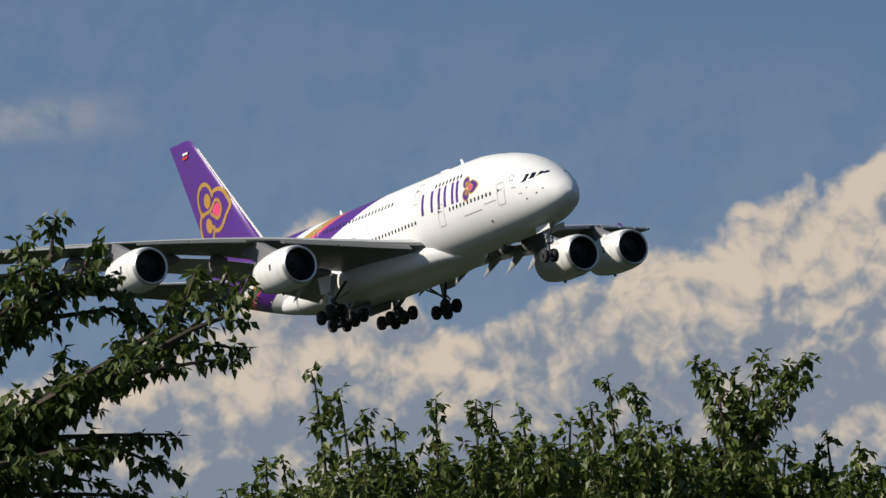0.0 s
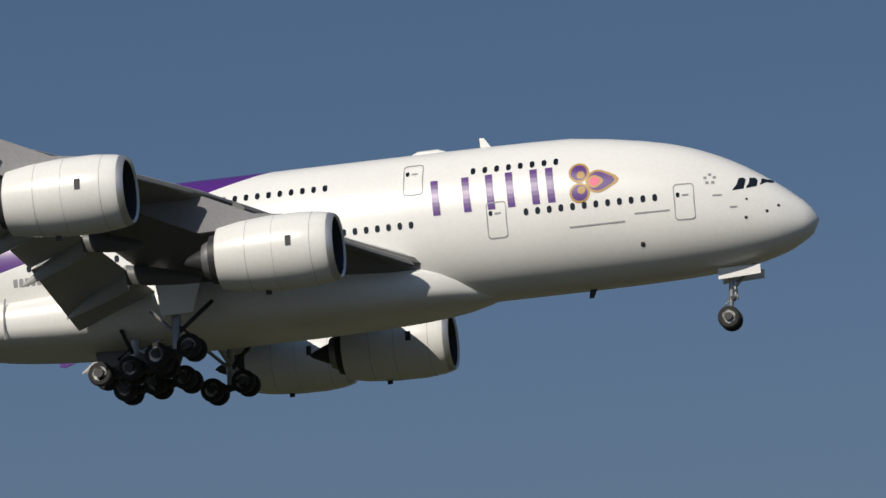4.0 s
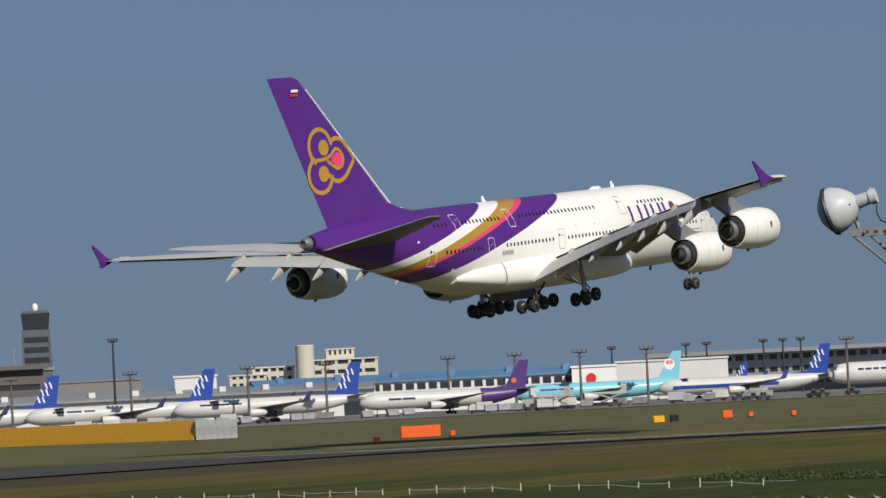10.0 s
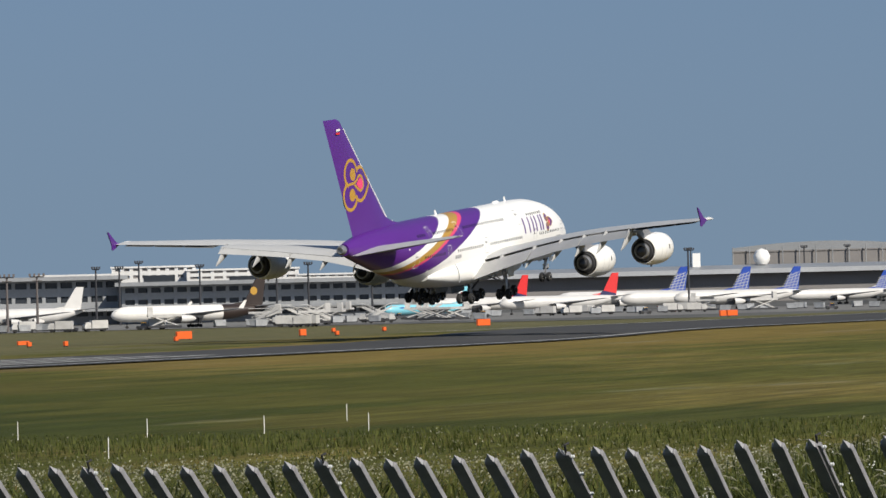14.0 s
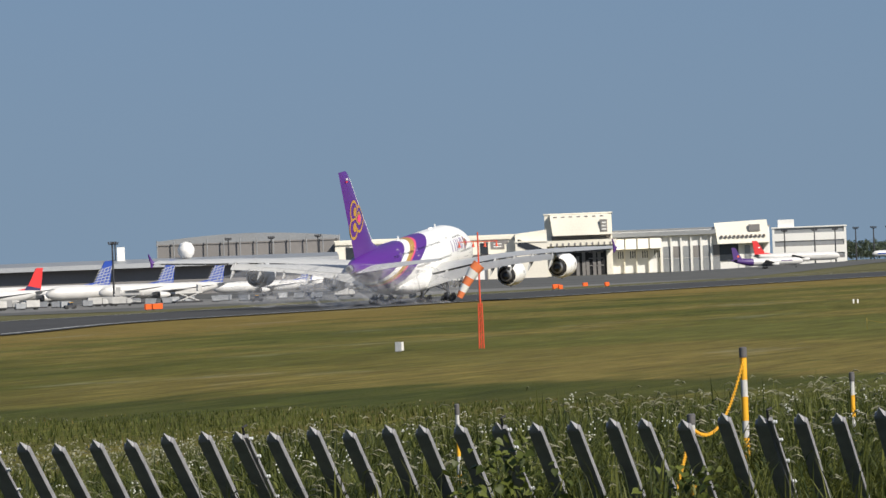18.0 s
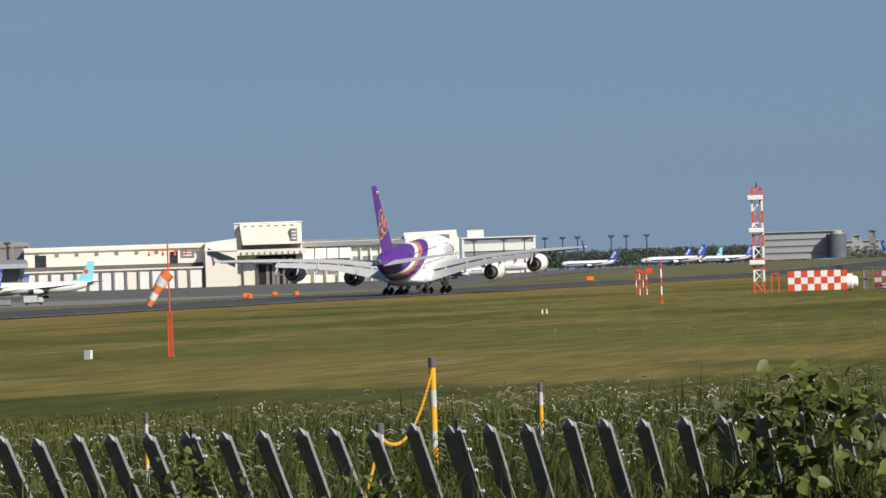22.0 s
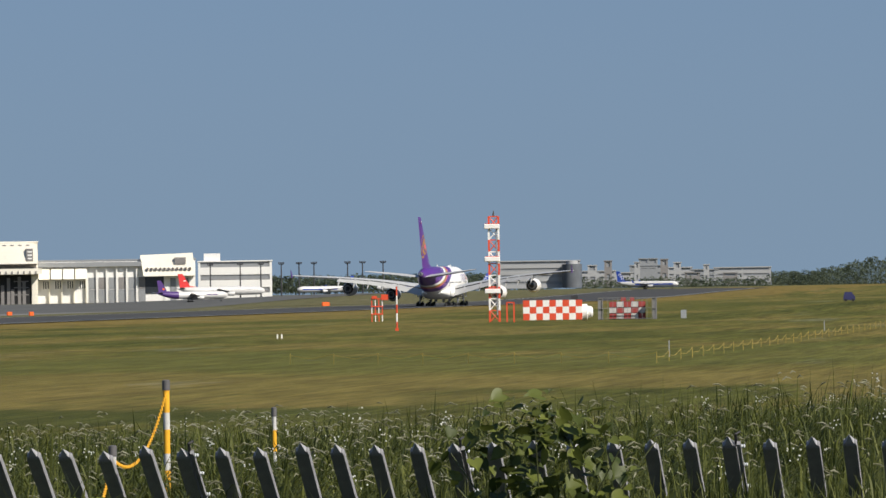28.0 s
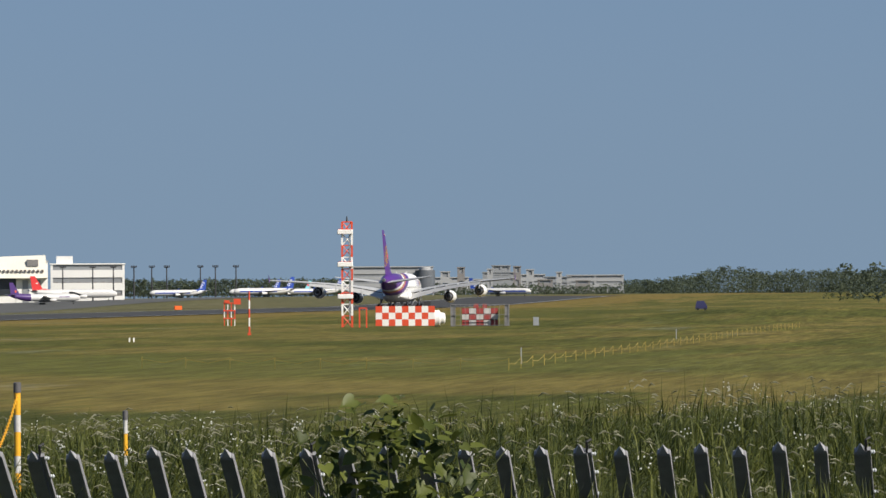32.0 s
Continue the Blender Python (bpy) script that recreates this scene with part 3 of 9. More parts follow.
        part("emblem_loop", strip([(68.6, 16.45), (67.6, 16.5), (66.4, 16.6), (65.6, 16.9), (64.9, 17.4), (64.2, 17.3), (63.75, 16.6), (64.0, 15.9), (64.7, 15.6), (65.4, 15.9), (66.2, 16.4)], 0.34, y), GOLD, fin, smooth=False)
        part("emblem_dot", disc(66.55, 17.65, 0.75, y), GOLD, fin, smooth=False)
        part("emblem_dot", disc(66.85, 15.2, 0.75, y), GOLD, fin, smooth=False)
        part("emblem_drop", disc(64.6, 16.45, 0.68, y * 1.02, 0.55), PINK, fin, "pink drop in the tail emblem", smooth=False)
        part("tail_flag", slab([(35 - 69.4, 21.3), (35 - 70.5, 21.3), (35 - 70.55, 21.05), (35 - 69.45, 21.05)], -y * 0.3 - 0.01, -y * 0.3 + 0.01), WHITE, fin, "small striped flag", smooth=False)
        part("tail_flag", slab([(35 - 69.55, 20.9), (35 - 70.65, 20.9), (35 - 70.7, 20.65), (35 - 69.6, 20.65)], -y * 0.3 - 0.01, -y * 0.3 + 0.01), RED, fin, smooth=False)


def build_engine(body, s, a, h):
    side = 1 if s > 0 else -1
    a += 0.5
    x0 = 35 - a
    at = (x0, -s, h - 2)
    eng = part("engine", turned([(0.0, 1.52), (0.12, 1.63), (0.0, 1.72), (-0.5, 1.86), (-1.6, 1.98), (-3.4, 1.97), (-5.0, 1.83), (-6.15, 1.62),
                                 (-6.2, 1.5), (-5.6, 1.45)], 36, "x", at, False), WHITE, body, "white engine nacelle")
    part("inlet_lip", turned([(-0.25, 1.5), (0.0, 1.54), (0.12, 1.63), (0.02, 1.72), (-0.22, 1.79)], 36, "x", at, False), LIP, eng, "bare metal inlet lip")
    part("inlet_duct", turned([(0.02, 1.53), (-0.6, 1.44), (-1.6, 1.46), (-1.6, 0.05)], 36, "x", at, False), DARK, eng, "dark inlet duct")
    part("spinner", turned([(-0.75, 0.02), (-0.95, 0.22), (-1.5, 0.48)], 20, "x", at, False), DARK, eng)
    for k in range(24):
        t = 2 * math.pi * k / 24
        q = []
        for r, w in ((0.45, 0.10), (1.42, 0.05)):
            for d, x in ((-w, -1.35), (w, -1.5)):
                q.append((at[0] + x, at[1] + r * math.cos(t + d / r * 3), at[2] + r * math.sin(t + d / r * 3)))
        part("fan_blade", (q, [(0, 1, 3, 2)]), DARK, eng, smooth=False)
    part("core_nozzle", turned([(-5.4, 1.48), (-6.2, 1.34), (-6.6, 1.26), (-6.65, 1.1)], 28, "x", at, False), DARK, eng, "dark hot section of the engine")
    part("nozzle_ring", turned([(-6.4, 1.05), (-6.75, 1.0), (-7.05, 0.86), (-7.05, 0.7), (-6.65, 0.7)], 28, "x", at, False), STEEL, eng, "bare metal exhaust nozzle")
    part("exhaust_plug", turned([(-6.75, 0.68), (-7.3, 0.55), (-8.1, 0.2), (-8.35, 0.01)], 20, "x", at, False), DARK, eng)
    part("duct_wall", turned([(-5.6, 1.45), (-4.8, 1.3), (-4.8, 0.5)], 28, "x", at, False), BLACK, eng)
    for x, r in ((-1.05, 1.93), (-3.05, 1.975), (-4.5, 1.885)):
        part("cowl_seam", turned([(x + 0.01, r - 0.004), (x, r + 0.006), (x - 0.01, r - 0.004)], 36, "x", at, False), LINE, eng)
    part("strake", slab([(x0 - 1.2, h - 2 + 1.15), (x0 - 2.6, h - 2 + 1.3), (x0 - 2.6, h - 2 + 1.75), (x0 - 2.2, h - 2 + 1.75)], -s + side * 1.55, -s + side * 1.6), WHITE, eng, smooth=False)
    # pylon
    le, ch, hw = wing_at(s)
    rings = []
    for t, top, bot, w in ((0.0, h + 1.9, h + 1.7, 0.1), (0.3, h + 2.15, h + 1.5, 0.24), (0.65, hw - 0.05, h + 1.45, 0.28), (1.0, hw - 0.25, hw - 0.7, 0.2)):
        aa = a + 1.6 + (le + 0.35 * ch - a - 1.6) * t
        rings.append([V(aa, s + q * w, z) for q, z in ((-1, bot), (1, bot), (1, top), (-1, top))])
    part("pylon", loft(rings), WINGGREY, eng, "grey engine pylon")
    for q in (1, -1):
        part("engine_badge", slab([(x0 - 2.0, h - 2 + 0.45), (x0 - 2.3, h - 2 + 0.45), (x0 - 2.3, h - 2 - 0.1), (x0 - 2.0, h - 2 - 0.1)],
                                  -s - q * 1.985, -s - q * 1.97), DARK, eng, "dark badge plate", smooth=False)
    part("drain_mast", box(x0 - 3.9, x0 - 3.6, -s - 0.06, -s + 0.06, h - 2 - 2.15, h - 2 - 1.85), DARK, eng, smooth=False)


def wheel(parent, a, s, h, r=0.68, w=0.5):
    h -= 0.32
    prof = [(-w / 2, r * 0.62), (-w / 2, r * 0.86), (-w * 0.36, r * 0.97), (0, r), (w * 0.36, r * 0.97), (w / 2, r * 0.86), (w / 2, r * 0.62)]
    x, y, z = V(a, s, h)
    ty = part("wheel", turned(prof, 24, "y", (x, y, z)), RUBBER, parent, "black tyre")
    for q in (1, -1):
        part("hub", turned([(q * w * 0.5, r * 0.6), (q * w * 0.44, r * 0.5), (q * w * 0.36, r * 0.26), (q * w * 0.47, r * 0.2), (q * w * 0.5, 0.04)], 16, "y", (x, y, z)), HUB, ty)
    part("brake", turned([(-w * 0.9, r * 0.34), (-w * 0.5, r * 0.36), (w * 0.5, r * 0.36), (w * 0.9, r * 0.34)], 14, "y", (x, y, z)), DARK, ty)
    return ty


def build_gear(body):
    def V(q, s, h):
        return (35.0 - q, -s, (h - 0.32 if h < 2.3 else h) - 2.0)
    ng = part("nose_gear", tube([V(4.9, 0, 3.2), V(5.1, 0, 1.4), V(5.25, 0, 0.4)], [0.17, 0.15, 0.11], 12), STEEL, body, "steel nose gear leg")
    part("drag_brace", tube([V(5.05, 0, 1.9), V(3.7, 0, 3.0)], 0.09, 8), STEEL, ng)
    part("side_brace", tube([V(5.1, -0.1, 2.3), V(5.9, -0.25, 3.0)], 0.06, 8), DARK, ng)
    part("steering_jack", tube([V(5.0, -0.34, 1.5), V(5.0, 0.34, 1.5)], 0.11, 10), DARK, ng)
    part("torque_link", tube([V(5.2, 0, 1.5), V(5.55, 0, 1.1), V(5.2, 0, 0.7)], 0.05, 8), STEEL, ng)
    part("axle", tube([V(5.25, -0.6, 0.42), V(5.25, 0.6, 0.42)], 0.08, 8), DARK, ng)
    for s, h in ((0.3, 1.95), (-0.3, 1.95), (0.26, 1.62), (-0.26, 1.62)):
        part("landing_light", turned([(0, 0.02), (0.08, 0.14), (0.0, 0.16)], 14, "x", V(4.85, s, h)), HUB, ng)
    for s in (-0.48, 0.48):
        wheel(ng, 5.25, s, 0.42, 0.62, 0.42)
        part("gear_door", slab([(35 - 3.3, 0.75), (35 - 5.6, 0.75), (35 - 5.6, 0.15), (35 - 3.3, 0.25)], -s * 1.6 - 0.03, -s * 1.6 + 0.03), WHITE, ng, smooth=False)
    for side in (1, -1):
        wg = part("wing_gear", tube([V(33.9, side * 5.6, 4.2), V(34.3, side * 6.1, 2.4), V(34.4, side * 6.2, 0.75)], [0.3, 0.26, 0.2], 12), STEEL, body, "wing gear leg with a four-wheel bogie")
        part("bogie_beam", tube([V(33.4, side * 6.2, 0.95), V(35.4, side * 6.2, 0.6)], 0.24, 10), DARK, wg)
        part("torque_link", tube([V(34.2, side * 6.15, 2.2), V(33.5, side * 6.2, 1.6), V(34.0, side * 6.2, 1.0)], 0.09, 8), DARK, wg)
        part("drag_brace", tube([V(34.35, side * 6.15, 1.7), V(32.4, side * 5.4, 3.2)], 0.12, 8), DARK, wg)
        part("retraction_jack", tube([V(34.45, side * 6.1, 1.9), V(35.9, side * 5.2, 3.0)], 0.1, 8), STEEL, wg)
        part("side_brace", tube([V(34.3, side * 6.0, 2.0), V(34.6, side * 3.9, 2.6)], 0.1, 8), STEEL, wg)
        part("gear_door", slab([(35 - 32.6, 2.4), (35 - 35.2, 2.4), (35 - 34.9, 0.4), (35 - 33.2, 0.4)], -side * 6.75 - 0.05, -side * 6.75 + 0.05), WHITE, wg, "white gear door", smooth=False)
        for a, h in ((33.5, 0.93), (35.3, 0.62)):
            for q in (-0.62, 0.62):
                wheel(wg, a, side * 6.2 + q, h)
        bg_ = part("body_gear", tube([V(37.5, side * 2.6, 2.6), V(37.6, side * 2.65, 0.8)], [0.32, 0.24], 12), STEEL, body, "body gear leg with a six-wheel bogie")
        part("bogie_beam", tube([V(35.9, side * 2.65, 0.82), V(39.5, side * 2.65, 0.5)], 0.26, 10), DARK, bg_)
        part("torque_link", tube([V(37.75, side * 2.65, 2.0), V(38.5, side * 2.65, 1.4), V(37.9, side * 2.65, 0.9)], 0.09, 8), DARK, bg_)
        part("pitch_trimmer", tube([V(37.5, side * 2.65, 1.9), V(36.1, side * 2.65, 1.05)], 0.09, 8), STEEL, bg_)
        part("side_brace", tube([V(37.6, side * 2.7, 1.5), V(37.9, side * 4.0, 2.4)], 0.11, 8), DARK, bg_)
        part("drag_brace", tube([V(37.6, side * 2.6, 1.5), V(35.4, side * 2.4, 2.3)], 0.1, 8), STEEL, bg_)
        part("gear_door", slab([(35 - 35.6, 0.1), (35 - 40.2, 0.1), (35 - 40.0, -1.0), (35 - 36.0, -1.0)], -side * 1.1 - 0.04, -side * 1.1 + 0.04), SHADEDGREY, bg_, smooth=False)
        for a, h in ((35.95, 0.85), (37.65, 0.7), (39.35, 0.55)):
            for q in (-0.75, 0.75):
                wheel(bg_, a, side * 2.65 + q, h)


def build_skin_details(body):
    # passenger windows of both decks
    up = [18.1 - 0.65 * i for i in range(8)] + [26.3 + 0.63 * i for i in range(22)] + [43.1 + 0.62 * i for i in range(11)] + [52.0 + 0.62 * i for i in range(4)]
    low = [8.3 + 0.635 * i for i in range(12)] + [21.6 + 0.62 * i for i in range(18)] + [34.9 + 0.62 * i for i in range(14)] + [47.3 + 0.62 * i for i in range(10)]
    for row, h in ((up, 9.12), (low, 6.45)):
        for a in row:
            part("cabin_window", on_skin(rounded(a - 0.13, a + 0.13, h - 0.2, h + 0.2, 0.12, 3), 0.014), GLASS, body, smooth=False)
    part("cabin_window_row", join(*[on_skin(rounded(a - 0.13, a + 0.13, h - 0.2, h + 0.2, 0.12, 3), 0.014, True) for row, h in ((up, 9.12), (low, 6.45)) for a in row]), GLASS, body, smooth=False)
    # doors: outline frames with a small window
    for a, h, w, t in ((6.75, 6.1, 1.1, 2.0), (16.9, 6.2, 1.1, 2.0), (33.4, 6.4, 1.1, 2.0), (45.6, 6.35, 1.1, 2.0), (54.9, 6.3, 1.1, 2.0),
                       (21.4, 9.0, 1.1, 1.85), (41.25, 9.05, 1.1, 1.85), (50.2, 9.1, 1.1, 1.85)):
        d = part("cabin_door", ring_on_skin(filled_in(rounded(a - w / 2, a + w / 2, h - t / 2, h + t / 2, 0.2, 4)), 0.05, 0.016), LINE if a < 36 else WHITE, body, "outlined cabin door", smooth=False)
        part("door_window", on_skin(rounded(a + 0.22, a + 0.42, h + 0.25, h + 0.52, 0.08, 3), 0.018), GLASS, d, smooth=False)
        part("door_sign", on_skin(rounded(a - 0.25, a + 0.1, h + 0.3, h + 0.4, 0.03, 3), 0.018), LINE, d, smooth=False)
    # cockpit glazing
    for pts in ([(4.2, 6.52), (3.62, 6.6), (3.5, 7.16), (3.62, 7.26), (3.85, 7.24)], [(3.5, 6.62), (2.95, 6.74), (2.92, 7.12), (3.05, 7.26), (3.32, 7.26)],
                [(2.8, 6.82), (2.2, 7.0), (2.12, 7.1), (2.3, 7.24), (2.74, 7.26)]):
        part("cockpit_window", on_skin(pts, 0.02), GLASS, body, "dark cockpit window", smooth=False)
        part("cockpit_window", on_skin(pts, 0.02, True), GLASS, body, smooth=False)
    # company name as plain bars, and the emblem beside it
    for a0 in (20.45, 18.75, 17.45, 16.35, 15.0, 14.15):
        pts = [(a0, 8.8), (a0 - 0.4, 8.8), (a0 - 0.52, 6.8), (a0 - 0.12, 6.8)]
        part("name_bar", patch_on_skin(pts, 0.016), PURPLE, body, "purple bar of the company name", smooth=False)

    def blob(ca, ch, r, q=0.0, n=20):
        return [(ca + r * math.cos(2 * math.pi * k / n) * (1 + q * max(0, -math.cos(2 * math.pi * k / n)) ** 4), ch + r * math.sin(2 * math.pi * k / n)) for k in range(n)]
    for ca, ch, r, mat, q, pr in ((12.3, 8.3, 0.56, GOLD, 0, 0.014), (12.3, 7.15, 0.56, GOLD, 0, 0.014), (11.3, 7.72, 0.66, GOLD, 0.75, 0.014),
                                  (12.3, 8.3, 0.44, PURPLE, 0, 0.018), (12.3, 7.15, 0.44, PURPLE, 0, 0.018), (11.3, 7.72, 0.54, PURPLE, 0.7, 0.018),
                                  (12.2, 8.15, 0.22, GOLD, 0, 0.022), (12.2, 7.3, 0.22, GOLD, 0, 0.022), (11.5, 7.71, 0.36, GOLD, 0.4, 0.022),
                                  (11.5, 7.71, 0.25, PINK, 0.4, 0.026)):
        part("name_emblem", on_skin(blob(ca, ch, r, q), pr), mat, body, "looped gold, purple and pink emblem", smooth=False)
    # registration as plain bars, small markings
    for i in range(6):
        part("marking_bar", on_skin(rounded(42.0 + 0.33 * i, 42.24 + 0.33 * i, 5.5, 5.95, 0.04, 2), 0.016), LINE, body, smooth=False)
    for a, h, w in ((8.5, 5.7, 1.9), (5.0, 6.3, 0.5), (4.2, 5.6, 0.4), (11.5, 5.35, 3.0)):
        part("marking_bar", on_skin(rounded(a - w / 2, a + w / 2, h - 0.05, h + 0.05, 0.02, 2), 0.016), LINE, body, smooth=False)
    for a, h, w in ((56.9, 7.75, 0.3), (51.6, 4.75, 0.3)):
        part("marking_bar", on_skin(rounded(a - w / 2, a + w / 2, h - 0.1, h + 0.1, 0.03, 2), 0.016), WHITE, body, "small white plate", smooth=False)
    for a, h, q in ((1.9, 5.6, 0.07), (2.5, 5.3, 0.08), (3.6, 5.0, 0.08), (3.5, 6.0, 0.06), (9.2, 4.1, 0.12), (30.5, 7.6, 0.06), (27.2, 7.5, 0.06)):
        part("sensor_port", on_skin(rounded(a - q, a + q, h - q, h + q, q * 0.6, 3), 0.017), DARK, body, smooth=False)
    for k in range(5):
        t = radians(90 + 72 * k)
        part("small_mark", on_skin(rounded(5.35 + 0.26 * math.cos(t) - 0.09, 5.35 + 0.26 * math.cos(t) + 0.09, 7.25 + 0.26 * math.sin(t) - 0.08, 7.25 + 0.26 * math.sin(t) + 0.08, 0.04, 3), 0.017), LINE, body, "one of five small grey marks in a ring", smooth=False)
    for s in (1, -1):
        part("fairing_seam", tube([V(44.4, s * k, h) for k, h in ((4.02, 2.6), (4.12, 3.4), (3.95, 4.3), (3.6, 4.9))], 0.05, 6), LINE, body)
    # aerials on the back
    for a, h0, t in ((17.4, 10.9, 0.65), (40.5, 10.9, 0.6), (54.2, 10.8, 0.5)):
        part("aerial", slab([(35 - a, h0 - 2.1), (35 - a - 0.7, h0 - 2.1), (35 - a - 0.75, h0 - 2 + t), (35 - a - 0.5, h0 - 2 + t)], -0.04, 0.04), WHITE, body, smooth=False)
    part("aerial_fairing", turned([(-1.2, 0.05), (-0.6, 0.3), (0.5, 0.32), (1.2, 0.05)], 14, "x", V(21, 0, 10.9)), WHITE, body)
    for a in (12.3, 23.0, 23.8):
        part("aerial", slab([(35 - a, 0.6), (35 - a - 0.4, 0.6), (35 - a - 0.5, 0.05), (35 - a - 0.25, 0.05)], -0.04, 0.04), DARK, body, smooth=False)


airliner = build_airliner()


# ---- ground ----
def ground_z(x, y):
    """Height of the land: a grassy bank by the fence, the flat field, a lower apron, a rise far behind."""
    r = math.hypot(x, y)
    az = math.degrees(math.atan2(x, y))
    near = 3.45 * smooth(62, 73, az) * (1 - smooth(33, 110, r)) if az < 140 else 3.45 * (1 - smooth(33, 110, r))
    near = max(near, 3.5 * (1 - smooth(14, 40, r)))
    apron = -2.4 * smooth(300, 430, y) * (1 - smooth(1700, 2100, x))
    rise = 3.2 * smooth(1750, 2400, x) * (1 - smooth(400, 540, y))
    swell = 0.5 * math.exp(-((x - 620) / 130) ** 2 - ((y - 20) / 45) ** 2) + 0.5 * math.exp(-((x - 420) / 90) ** 2 - ((y + 5) / 30) ** 2)
    swell += 2.3 * math.exp(-((x - 930) / 120) ** 2 - ((y - 60) / 28) ** 2)
    return near + apron + rise + swell - 0.3 * smooth(130, 190, y)


def grass_material():
    m = bpy.data.materials.new("grass_field")
    m.use_nodes = True
    n, l = m.node_tree.nodes, m.node_tree.links
    b = n["Principled BSDF"]
    b.inputs["Roughness"].default_value = 0.95
    b.inputs["Specular IOR Level"].default_value = 0.1
    tc = n.new("ShaderNodeTexCoord")

    def noise_at(scale, stretch=(1, 1, 1), detail=5.0, rough=0.6):
        mp = n.new("ShaderNodeMapping")
        mp.inputs["Scale"].default_value = stretch
        k = n.new("ShaderNodeTexNoise")
        k.inputs["Scale"].default_value, k.inputs["Detail"].default_value, k.inputs["Roughness"].default_value = scale, detail, rough
        l.new(tc.outputs["Object"], mp.inputs[0])
        l.new(mp.outputs[0], k.inputs["Vector"])
        return k.outputs["Fac"]
    wide, mid, fine = noise_at(0.016, (0.55, 1.2, 1)), noise_at(0.09, (0.18, 1, 1)), noise_at(1.6, (0.05, 1, 1), 8.0, 0.75)
    mix = n.new("ShaderNodeMath")
    mix.operation = "MULTIPLY_ADD"
    mix.inputs[1].default_value = 0.75
    l.new(mid, mix.inputs[0])
    l.new(wide, mix.inputs[2])
    ramp = n.new("ShaderNodeValToRGB")
    e = ramp.color_ramp.elements
    e[0].position, e[0].color = 0.68, (0.078, 0.084, 0.018, 1)
    e[1].position, e[1].color = 1.0, (0.18, 0.145, 0.042, 1)
    k = e.new(0.82)
    k.color = (0.105, 0.106, 0.024, 1)
    k = e.new(0.89)
    k.color = (0.135, 0.122, 0.03, 1)
    l.new(mix.outputs[0], ramp.inputs[0])
    rng = n.new("ShaderNodeMapRange")
    rng.inputs["From Min"].default_value, rng.inputs["From Max"].default_value = 0.3, 0.7
    rng.inputs["To Min"].default_value, rng.inputs["To Max"].default_value = 0.55, 1.35
    l.new(fine, rng.inputs["Value"])
    mul = n.new("ShaderNodeMix")
    mul.data_type, mul.blend_type = "RGBA", "MULTIPLY"
    mul.inputs["Factor"].default_value = 1
    l.new(ramp.outputs[0], mul.inputs["A"])
    l.new(rng.outputs["Result"], mul.inputs["B"])
    # a straw-brown strip beside the runway
    def ranged(v, a, b, lo, hi):
        k = n.new("ShaderNodeMapRange")
        k.interpolation_type = "SMOOTHSTEP"
        for i, q in ((1, a), (2, b), (3, lo), (4, hi)):
            k.inputs[i].default_value = q
        l.new(v, k.inputs[0])
        return k.outputs[0]

    def summed(*vs):
        out = vs[0]
        for v in vs[1:]:
            k = n.new("ShaderNodeMath")
            l.new(out, k.inputs[0])
            l.new(v, k.inputs[1])
            out = k.outputs[0]
        return out
    where = n.new("ShaderNodeSeparateXYZ")
    l.new(tc.outputs["Object"], where.inputs[0])
    near_side = summed(ranged(where.outputs["X"], 368, 405, -246, -198), ranged(where.outputs["X"], 520, 690, 0, -25), where.outputs["Y"], ranged(mid, 0.3, 0.7, -16, 16))
    # straw and green bands across the field
    reach_out = n.new("ShaderNodeVectorMath")
    reach_out.operation = "LENGTH"
    l.new(tc.outputs["Object"], reach_out.inputs[0])
    wander = summed(reach_out.outputs["Value"], ranged(wide, 0.3, 0.7, -45, 45), ranged(mid, 0.3, 0.7, -14, 14))

    def times(*vs):
        out = vs[0]
        for v in vs[1:]:
            k = n.new("ShaderNodeMath")
            k.operation = "MULTIPLY"
            l.new(out, k.inputs[0])
            l.new(v, k.inputs[1])
            out = k.outputs[0]
        return out

    def laid(amount, color):
        k = n.new("ShaderNodeMix")
        k.data_type = "RGBA"
        k.inputs["B"].default_value = (*color, 1)
        l.new(amount, k.inputs["Factor"])
        l.new(mul.outputs["Result"], k.inputs["A"])
        return k
    aside = n.new("ShaderNodeMath")
    aside.operation = "ARCTAN2"
    l.new(where.outputs["Y"], aside.inputs[0])
    l.new(where.outputs["X"], aside.inputs[1])
    south = ranged(aside.outputs[0], 0.328, 0.217, 0.0, 1.0)
    mul = laid(times(ranged(wander, 225, 245, 0.0, 0.75), ranged(wander, 300, 340, 1.0, 0.0), south), (0.19, 0.15, 0.045))
    mul = laid(times(ranged(wander, 320, 350, 0.0, 0.7), ranged(wander, 410, 450, 1.0, 0.0), south), (0.115, 0.118, 0.03))
    mul = laid(times(ranged(wander, 205, 240, 0.0, 0.7), ranged(wander, 360, 410, 1.0, 0.0), ranged(aside.outputs[0], 0.291, 0.381, 0.0, 1.0)), (0.075, 0.08, 0.017))
    mul = laid(times(ranged(wander, 185, 205, 0.0, 0.75), ranged(wander, 238, 258, 1.0, 0.0), ranged(aside.outputs[0], 0.129, 0.197, 0.0, 1.0)), (0.05, 0.064, 0.014))
    threshold = times(ranged(where.outputs["X"], 520, 400, 0.0, 1.0), ranged(aside.outputs[0], 0.415, 0.495, 0.0, 1.0))
    mul = laid(times(ranged(wander, 275, 295, 0.0, 0.75), ranged(wander, 340, 365, 1.0, 0.0), threshold), (0.12, 0.095, 0.03))
